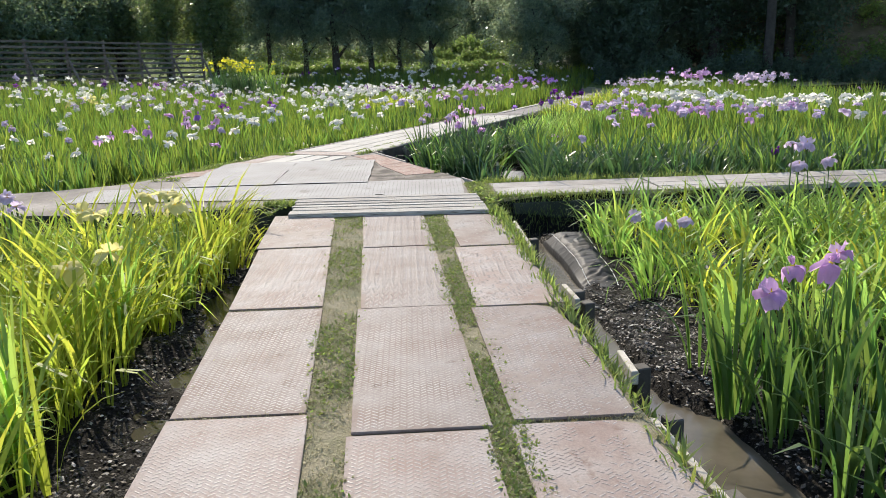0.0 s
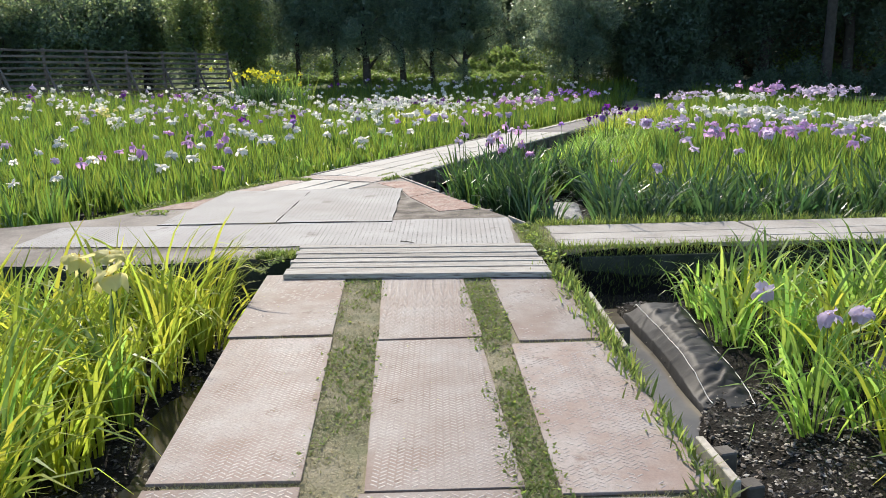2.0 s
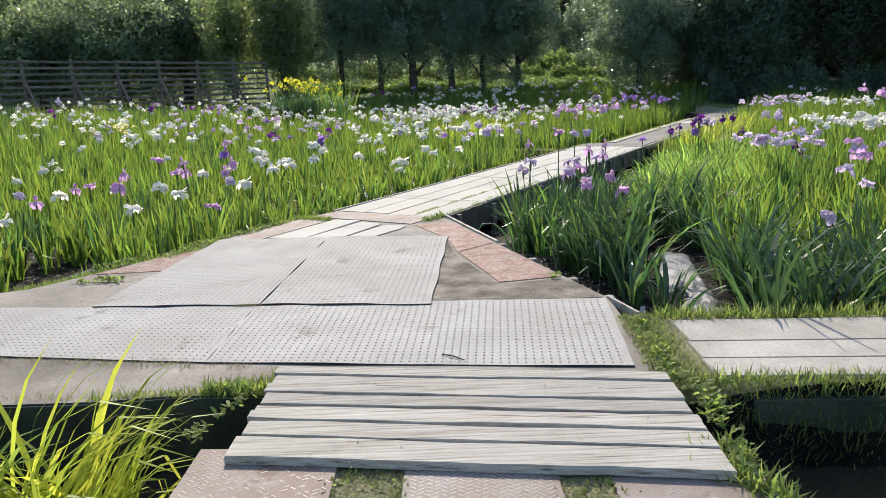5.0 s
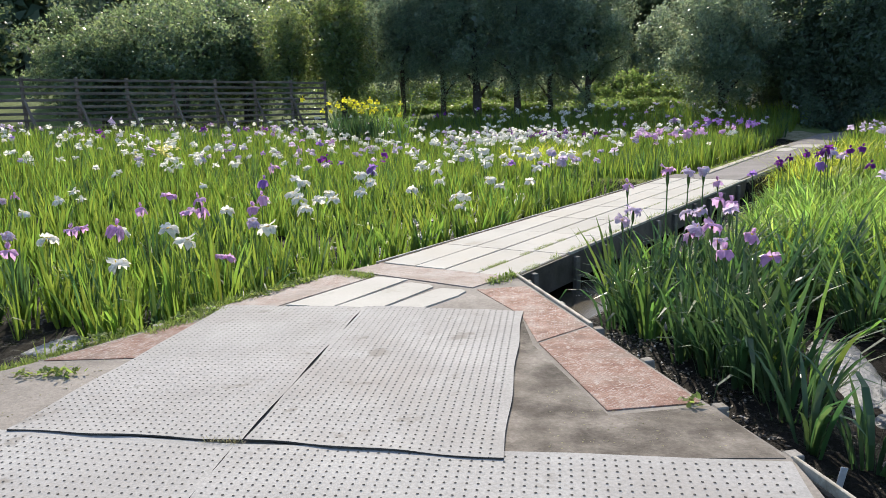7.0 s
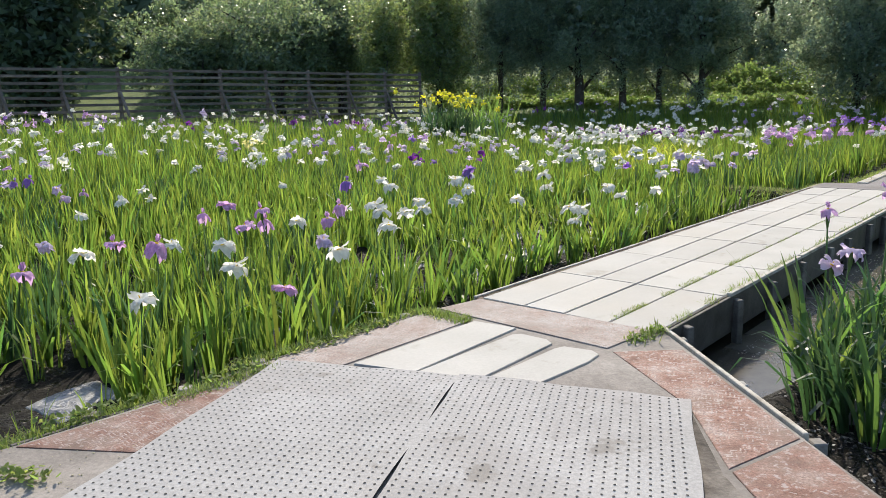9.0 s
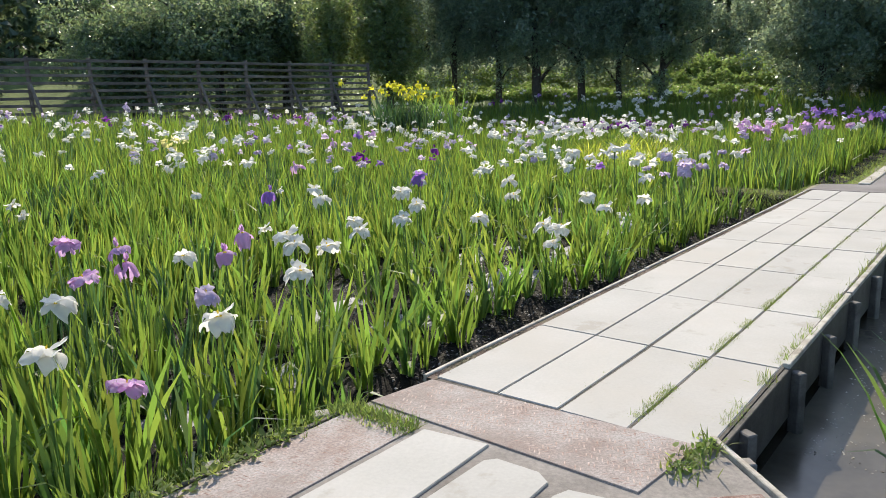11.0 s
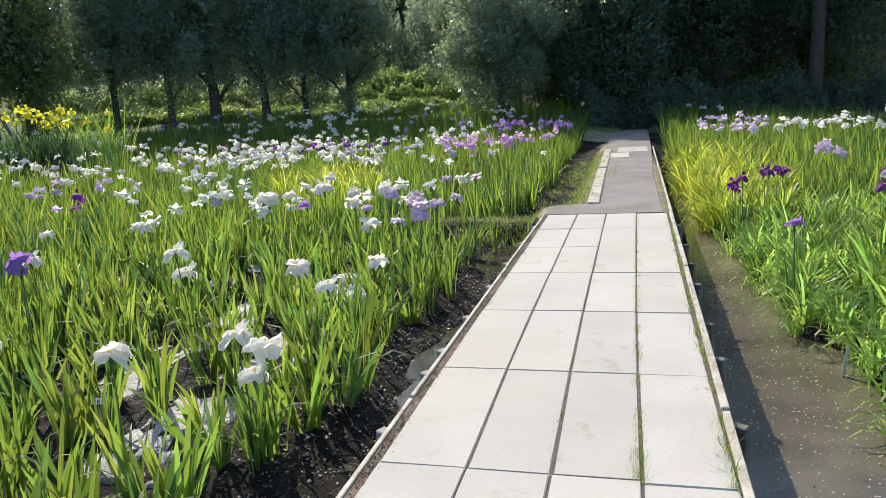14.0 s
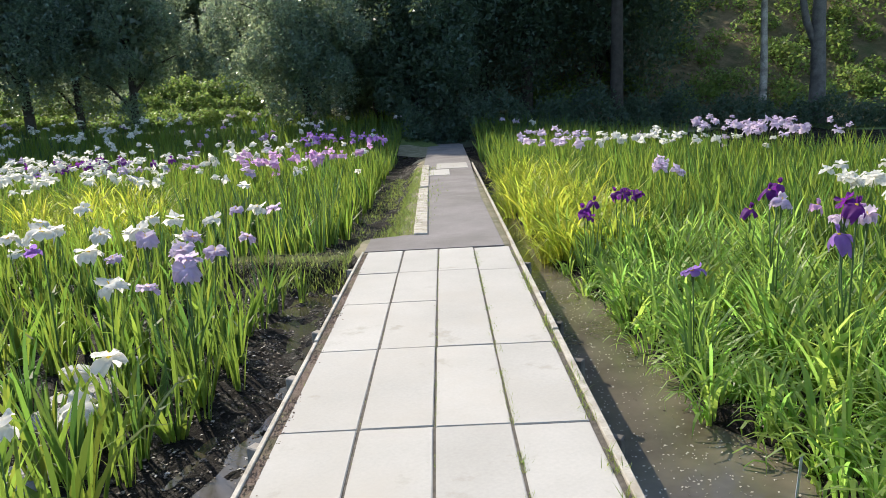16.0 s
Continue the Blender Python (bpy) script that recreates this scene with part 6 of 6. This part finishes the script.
# tall clump of yellow flags at the far end of the field
g = np.random.default_rng(14)
yx, yy_ = -5.45 + g.normal(0, 0.62, 80), 33.0 + g.normal(0, 0.5, 80)
add_clumps(FIELD["leaf_deep"], yx, yy_, 14, 1.45, 0.04, 4)
add_clumps(FIELD["leaf_fresh"], -4.7 + g.normal(0, 0.35, 16), 35.2 + g.normal(0, 0.3, 16), 24, 1.85, 0.02, 4, 0.1, 0.4, 0.8)
for x, y in zip(yx[:28], yy_[:28]):
    BLOOM["yellow"].append((x, y, float(ground_z(x, y)) + g.uniform(1.45, 1.95)))
# a few pale yellow blooms in the field
for _ in range(6):
    x, y = -8.4 + g.normal(0, 0.4), 22.6 + g.normal(0, 0.5)
    BLOOM["cream"].append((x, y, float(ground_z(x, y)) + g.uniform(0.7, 0.85)))
# bands of blooms along the far edges: centre along and across the lane, spread, number, colour
BANDS = [
    (8.2, 5.9, 0.8, 0.6, 44, 'white', 0.9),
    (3.5, 6.7, 1.0, 0.9, 16, 'pink', 0.86),
    (3.6, 7.2, 1.0, 1.3, 40, 'lavender', 0.88),
    (5.4, 9.0, 0.5, 0.9, 50, 'white', 0.9),
    (4.8, 4.7, 0.8, 0.4, 12, 'lavender', 0.85),
    (19.0, 3.4, 1.6, 0.5, 34, 'lavender', 0.95),
    (17.3, 4.9, 1.0, 0.7, 32, 'white', 0.92),
    (17.5, 7.6, 1.6, 0.6, 56, 'lavender', 1.05),
    (11.6, 3.9, 0.3, 0.3, 8, 'lavender', 0.85),
]
BANDS += [
    (8.9, 5.1, 0.2, 0.3, 9, 'white', 0.9),
    (16.0, -7.2, 1.2, 1.0, 44, 'white', 0.85),
    (17.0, -6.6, 0.8, 0.6, 18, 'purple', 0.85),
    (16.6, -2.0, 1.1, 0.8, 36, 'pink', 0.88),
    (17.0, -7.6, 1.5, 1.6, 50, 'white', 0.92),
    (14.0, -6.3, 1.0, 0.9, 26, 'white', 0.88),
    (22.0, -1.6, 1.2, 1.0, 34, 'violet', 0.9),
    (8.1, 6.3, 0.3, 0.35, 14, 'pink', 1.4),
]
for u0, v0, su, sv, cnt, c, hh in BANDS:
    for _ in range(cnt):
        x, y = bw(u0 + g.normal(0, su), v0 + g.normal(0, sv))
        if bed_mask(np.array([x]), np.array([y]))[0]:
            BLOOM[c].append((x, y, float(ground_z(x, y)) + hh * g.uniform(0.92, 1.08)))

NAMES = {"leaf": "green", "leaf_deep": "dark blue-green", "leaf_blue": "deep green", "leaf_yellow": "golden", "leaf_fresh": "fresh light green", "straw": "straw-coloured"}
for key, store in FIELD.items():
    store.link("iris_leaves", M[key], "dense bed of %s iris sword leaves" % NAMES[key], "iris bed")
STEMS.link("iris_stems", M["stem"], "thin green flower stems in the beds", "iris bed")
COL = {"white": "white", "lavender": "pale lavender", "pink": "mauve-pink", "violet": "blue-violet", "purple": "deep purple", "yellow": "yellow", "cream": "cream"}
for key, pts in BLOOM.items():
    if pts:
        p = np.array(pts)
        n = len(p)
        near = p[:, 1] < 14
        pick = rng.integers(0, 4, n)
        heap = Clumps()
        for q in range(8):
            sel = (pick == q % 4) & (near == (q > 3))
            if sel.any():
                c = int(sel.sum())
                shape = flower_arrays(q > 3, 30 + q, six=key in ("white", "lavender") or q % 2 == 0)
                heap.add(*spread(*shape, p[sel], rng.uniform(0, 6.28, c), rng.uniform(0.75, 1.3, c) * (1.08 if key != "yellow" else 1.35), np.abs(rng.normal(0, 0.28, c)), rng.uniform(0, 6.28, c)))
        heap.link("iris_blooms", PETAL[key], "many %s iris blooms over the beds" % COL[key], "iris blooms")


# ---------------------------------------------------------------- grass along the ways
TURF, HAY = Clumps(), Clumps()
DRY = False


def turf(x, y, z, high, width=0.005, lean=0.9):
    n = len(x)
    {False: TURF, True: HAY, "sod": SOD}[DRY].add(*blades(x, y, z, rng.uniform(0, 6.28, n), rng.uniform(0.1, lean, n), rng.uniform(0, 0.9, n), high * rng.uniform(0.4, 1.2, n), width * rng.uniform(0.7, 1.3, n), 2 if high > 0.06 else 1))


def turf_line(p, q, n, half, high, width=0.005, patchy=0.0, floor=-0.45):
    t = rng.uniform(0, 1, n)
    p, q = np.array(p), np.array(q)
    d = (q - p) / np.hypot(*(q - p))
    off = rng.normal(0, half * 0.5, n)
    x, y = p[0] + (q[0] - p[0]) * t - d[1] * off, p[1] + (q[1] - p[1]) * t + d[0] * off
    keep = wave(x * 2.2, y * 2.2, 5.0) > patchy - 0.6
    x, y = x[keep], y[keep]
    turf(x, y, np.maximum(ground_z(x, y), floor) + 0.002, high, width)


def strip_turf(store, lo0, hi0, lo1, hi1, n, high, patchy, width=0.0048, y0=0.0, y1=6.2):
    """Short trodden grass over a strip whose edges run from lo0, hi0 (near) to lo1, hi1 (far)."""
    y = rng.uniform(y0, y1, n)
    t = (y + 1.75) / 7.95
    lo, hi = lo0 + (lo1 - lo0) * t, hi0 + (hi1 - hi0) * t
    x = lo + (hi - lo) * rng.uniform(-0.08, 1.08, n) + 0.012 * np.sin(y * 9)
    keep = wave(x * 2.6, y * 2.6, 5.0) + rng.normal(0, 0.25, n) > patchy
    x, y = x[keep], y[keep]
    k = len(x)
    z = ground_z(x, y) + rng.uniform(0.0, 0.012, k)
    store.add(*blades(x, y, z, rng.uniform(0, 6.28, k), rng.uniform(0.5, 1.45, k), rng.uniform(0, 0.6, k), high * rng.uniform(0.5, 1.3, k), width * rng.uniform(0.7, 1.4, k), 1 if width < 0.008 else 2))


SOD = Clumps()
for edges_, green, dry in (((-0.245, -0.125, -0.275, -0.005), 11000, 12000), ((0.46, 0.56, 0.60, 0.80), 14000, 7000)):
    strip_turf(SOD, *edges_, green * 2 // 3, 0.028, -0.02 if green < 12000 else -0.3)
    strip_turf(HAY, *edges_, dry, 0.022, -0.6)
    wider = (edges_[0] - 0.02, edges_[1] + 0.02, edges_[2] - 0.02, edges_[3] + 0.02)
    strip_turf(TURF, *wider, 6500, 0.023, 0.2 if green < 12000 else -0.25, 0.0135)
DRY = True
for yj in (1.76, 3.25, 4.9):
    turf_line((-0.85, yj), (-0.25, yj - 0.04), 220, 0.02, 0.025, 0.005, 0.1)
for yj in (1.49, 3.02, 4.6):
    turf_line((0.62, yj), (1.25, yj - 0.04), 260, 0.025, 0.03, 0.005, 0.0)
turf_line((-3.4, 7.78), (-0.95, 7.33), 1100, 0.06, 0.04, 0.004, 0.3, -0.008)
turf_line((-1.4, 8.555), (-1.18, 8.54), 110, 0.03, 0.028, 0.004, -2, 0.004)
turf_line((-2.2, 7.0), (-0.8, 6.98), 350, 0.06, 0.05, 0.004, 0.2, -0.008)
turf_line((-0.6, 7.1), (1.2, 6.9), 260, 0.05, 0.03, 0.004, 0.0, 0.004)
DRY = False
turf_line((1.24, 0.3), (1.40, 6.2), 3000, 0.12, 0.11, 0.012, 0.25)
turf_line((-0.92, 0.4), (-0.95, 6.3), 450, 0.05, 0.07, 0.006, 0.5)
turf_line((1.38, 6.75), (1.42, 8.0), 1500, 0.17, 0.05, 0.006, 0.35)
DRY = "sod"
turf_line((1.38, 6.75), (1.42, 8.0), 3600, 0.15, 0.035, 0.006, 0.0)
turf_line(bw(9.6, -2.8), bw(9.5, -0.1), 5000, 0.35, 0.05, 0.007, -0.4)
turf_line(bw(10.0, 0.1), bw(19.0, 0.1), 7000, 0.6, 0.05, 0.008, 0.3)
DRY = True
turf_line((1.36, 6.75), (1.40, 8.0), 1500, 0.17, 0.035, 0.005, 0.0)
turf_line(bw(9.6, -2.8), bw(9.5, -0.1), 1800, 0.35, 0.05, 0.006, -0.4)
DRY = False
turf_line((1.5, 6.80), (5.5, 6.50), 5000, 0.10, 0.09, 0.007, 0.0)
turf_line((1.55, 7.98), (6.0, 7.62), 7000, 0.12, 0.11, 0.007, -0.2)
turf_line((1.32, 5.85), (1.55, 6.9), 500, 0.13, 0.10, 0.010, -0.1)
turf_line((-1.05, 6.3), (-0.8, 6.9), 420, 0.08, 0.12, 0.010, -0.2)
turf_line(bw(9.2, -1.0), bw(9.15, -0.15), 700, 0.3, 0.12, 0.008, 0.1)
turf_line(bw(10.0, 0.0), bw(19.0, 0.05), 5000, 0.6, 0.09, 0.008, 0.45)
turf_line(bw(9.95, 0.3), bw(19.0, 0.25), 5000, 0.22, 0.05, 0.007, 0.3)
turf_line((-1.62, 12.30), (-1.20, 12.05), 900, 0.09, 0.06, 0.008, -2, -0.01)
turf_line((-2.6, 10.35), (-2.22, 11.0), 900, 0.09, 0.05, 0.006, -0.6, -0.008)
turf_line((-3.45, 9.35), (-2.65, 10.45), 2200, 0.12, 0.06, 0.011, -0.5, -0.05)
turf_line((-2.5, 10.9), (-1.6, 12.3), 1200, 0.10, 0.05, 0.006, -0.2, -0.01)
turf_line((-0.06, 11.70), (0.18, 12.05), 70, 0.10, 0.09, 0.010, 0.0, -0.01)
turf_line((-1.1, 6.98), (-0.76, 6.95), 500, 0.06, 0.09, 0.008, -0.6, -0.008)
turf_line((-1.7, 6.96), (-1.1, 6.98), 260, 0.04, 0.06, 0.007, -0.1, -0.008)
turf_line((-0.8, 7.0), (-0.74, 7.2), 200, 0.03, 0.06, 0.006, -1, -0.008)


def joint_grass(u0, u1, v, n, half, high):
    u = rng.uniform(u0, u1, n)
    keep = np.sin(u * 5.3) + np.sin(u * 13.1 + v) > -0.4
    u = u[keep]
    vv = v + rng.normal(0, half, len(u))
    x, y = B0[0] + U[0] * u + V[0] * vv, B0[1] + U[1] * u + V[1] * vv
    turf(x, y, np.full(len(u), -0.012), high, 0.004, 1.2)


joint_grass(0.1, 4.5, 1.18, 700, 0.012, 0.045)
joint_grass(0.3, 2.4, 1.18, 500, 0.02, 0.05)
joint_grass(0.15, 2.6, 1.185, 5200, 0.020, 0.030)
joint_grass(0.2, 0.9, 1.19, 1200, 0.012, 0.022)
joint_grass(0.3, 3.2, 1.55, 2600, 0.020, 0.045)
joint_grass(0.1, 1.4, 0.80, 900, 0.007, 0.018)
joint_grass(4.5, 9.0, 1.18, 450, 0.010, 0.04)
joint_grass(0.2, 9.0, 0.79, 380, 0.008, 0.028)
joint_grass(0.6, 8.5, 1.555, 900, 0.02, 0.08)
joint_grass(2.0, 9.0, 1.558, 3600, 0.010, 0.028)
joint_grass(2.5, 9.0, 1.18, 6500, 0.015, 0.028)
joint_grass(1.4, 9.0, 0.80, 3200, 0.009, 0.022)
joint_grass(2.0, 9.0, 0.43, 900, 0.007, 0.018)
DRY = True
joint_grass(0.1, 9.0, 0.03, 1300, 0.014, 0.022)
joint_grass(0.1, 9.0, 1.18, 700, 0.008, 0.02)
DRY = False
joint_grass(0.2, 9.0, 0.03, 350, 0.015, 0.03)
WEEDS = Clumps()
for p, q, n in (((-3.05, 9.95), (-2.30, 10.95), 420), ((-2.30, 10.95), (-1.75, 12.0), 260), ((-2.98, 9.50), (-2.62, 9.48), 150), ((1.02, 8.98), (1.08, 9.06), 26), ((-0.04, 11.75), (0.16, 12.03), 110), ((1.34, 6.0), (1.46, 6.9), 420), ((1.34, 6.9), (1.42, 7.9), 300), ((-1.0, 6.4), (-0.82, 6.95), 120)):
    t = rng.uniform(0, 1, n)
    x, y = p[0] + (q[0] - p[0]) * t + rng.normal(0, 0.035, n), p[1] + (q[1] - p[1]) * t + rng.normal(0, 0.03, n)
    keep = wave(x * 4, y * 4, 7.0) > -0.35
    x, y = x[keep], y[keep]
    k = len(x)
    WEEDS.add(*blades(x, y, np.full(k, 0.0) + rng.uniform(-0.01, 0.03, k), rng.uniform(0, 6.28, k), rng.uniform(0.5, 1.4, k), rng.uniform(0, 0.5, k), rng.uniform(0.02, 0.045, k), rng.uniform(0.016, 0.028, k), 3))
WEEDS.link("weeds", M["grass"], "low round-leaved weeds along the concrete's edge", "weeds")
SOD.link("turf", M["turf"], "short trodden grass between the steel plates", "grass")
TURF.link("grass", M["grass"], "short green grass and weeds along the paths", "grass")
HAY.link("dry_grass", M["straw"], "dry trodden grass between the plates", "grass")


# ---------------------------------------------------------------- litter on the mud
def litter(name, x, y, size, mat, label, flat=0.5, z=None):
    n = len(x)
    z = ground_z(x, y) + 0.003 if z is None else z
    o = np.array([(1, 0, 0), (0, 1, 0), (-1, 0, 0), (0, -1, 0), (0, 0, 1), (0, 0, -0.6)], float)
    f = np.array([(0, 1, 4), (1, 2, 4), (2, 3, 4), (3, 0, 4), (1, 0, 5), (2, 1, 5), (3, 2, 5), (0, 3, 5)])
    o = o * np.array([1, 0.7, flat])
    v_, f_ = spread(o, f, np.stack([x, y, z], -1), rng.uniform(0, 6.28, n), size * rng.uniform(0.5, 1.5, n), rng.uniform(0, 0.7, n), rng.uniform(0, 6.28, n))
    tagged(new(name, mesh_np(name, v_, f_, mat)), label, "litter", kind="stuff")


def strewn(boxes):
    xs, ys = [], []
    for x0, x1, y0, y1, n in boxes:
        xs.append(rng.uniform(x0, x1, n))
        ys.append(rng.uniform(y0, y1, n))
    return np.concatenate(xs), np.concatenate(ys)


LB = [(1.42, 2.5, 0.3, 4.6, 7500), (1.45, 2.1, 4.6, 6.3, 700), (-1.5, -0.95, 0.8, 6.2, 2600), (0.5, 1.6, 8.5, 11.5, 2200)]
lx_, ly_ = strewn(LB)
keep = (poly_sd(lx_, ly_, PAD) > 0.05) & (poly_sd(lx_, ly_, CAUSEWAY) > 0.1)
uu_, vv_ = rng.uniform(0.2, 12, 3000), rng.uniform(2.3, 3.0, 3000)
ux_, uy_ = rng.uniform(0, 9, 5200), rng.uniform(-1.05, -0.02, 5200)
bx_, by_ = B0[0] + U[0] * np.concatenate([uu_, ux_]) + V[0] * np.concatenate([vv_, uy_]), B0[1] + U[1] * np.concatenate([uu_, ux_]) + V[1] * np.concatenate([vv_, uy_])
lx_, ly_ = np.concatenate([lx_[keep], bx_]), np.concatenate([ly_[keep], by_])
cut = rng.uniform(0, 1, len(lx_)) < 0.45
litter("mud_clods", lx_[cut], ly_[cut], 0.013, M["clod"], "clods of dark wet mud and debris")
litter("leaf_litter", lx_[~cut], ly_[~cut], 0.0125, M["leaf_and_glint"], "scattered pale dead leaves and painted wet glints on the mud", 0.2)
fu, fv = rng.uniform(1.0, 9, 2400), rng.uniform(1.75, 2.6, 2400)
litter("floating_petals", B0[0] + U[0] * fu + V[0] * fv, B0[1] + U[1] * fu + V[1] * fv, 0.007, M["edging"], "specks of pale petals floating on the ditch", 0.1, np.full(2400, -0.394))

# crumbs of soil along the boardwalk's edge
cu = rng.uniform(0.05, 9.0, 2600)
cv = 0.025 + rng.normal(0, 0.020, 2600)
keep = np.sin(cu * 3.1) + np.sin(cu * 7.7 + 1) + rng.normal(0, 0.6, 2600) > -0.5
cu, cv = cu[keep], cv[keep]
litter("soil_crumbs", B0[0] + U[0] * cu + V[0] * cv, B0[1] + U[1] * cu + V[1] * cv, 0.006, M["brown_soil"], "crumbs of red-brown soil along the boardwalk's edge", 0.5, np.full(len(cu), 0.001))

# twig and blown petals on the mat
twig = tagged(new("twig", None), "thin dry brown twig lying on the rubber mat", "twig")
part("stick", tube([Vector((0.15, 7.38, 0.008)), Vector((0.21, 7.34, 0.011)), Vector((0.28, 7.27, 0.008))], [0.004, 0.005, 0.003], 5), M["dark_wood"], twig)
px_, py_ = strewn([(-3.3, -0.8, 6.95, 7.75, 260), (0.25, 1.2, 8.5, 9.2, 220), (-3.2, -2.4, 8.8, 10.3, 200), (-2.2, -1.0, 10.9, 12.2, 200), (-0.9, 1.3, 0.2, 6.2, 260), (-0.7, 1.2, 6.0, 6.9, 50)])
litter("path_litter", px_, py_, 0.0055, M["straw"], "dry leaf scraps and grit on the path", 0.3, np.where(py_ > 6.9, -0.004, np.where(py_ > 5.95, 0.05, 0.006)))
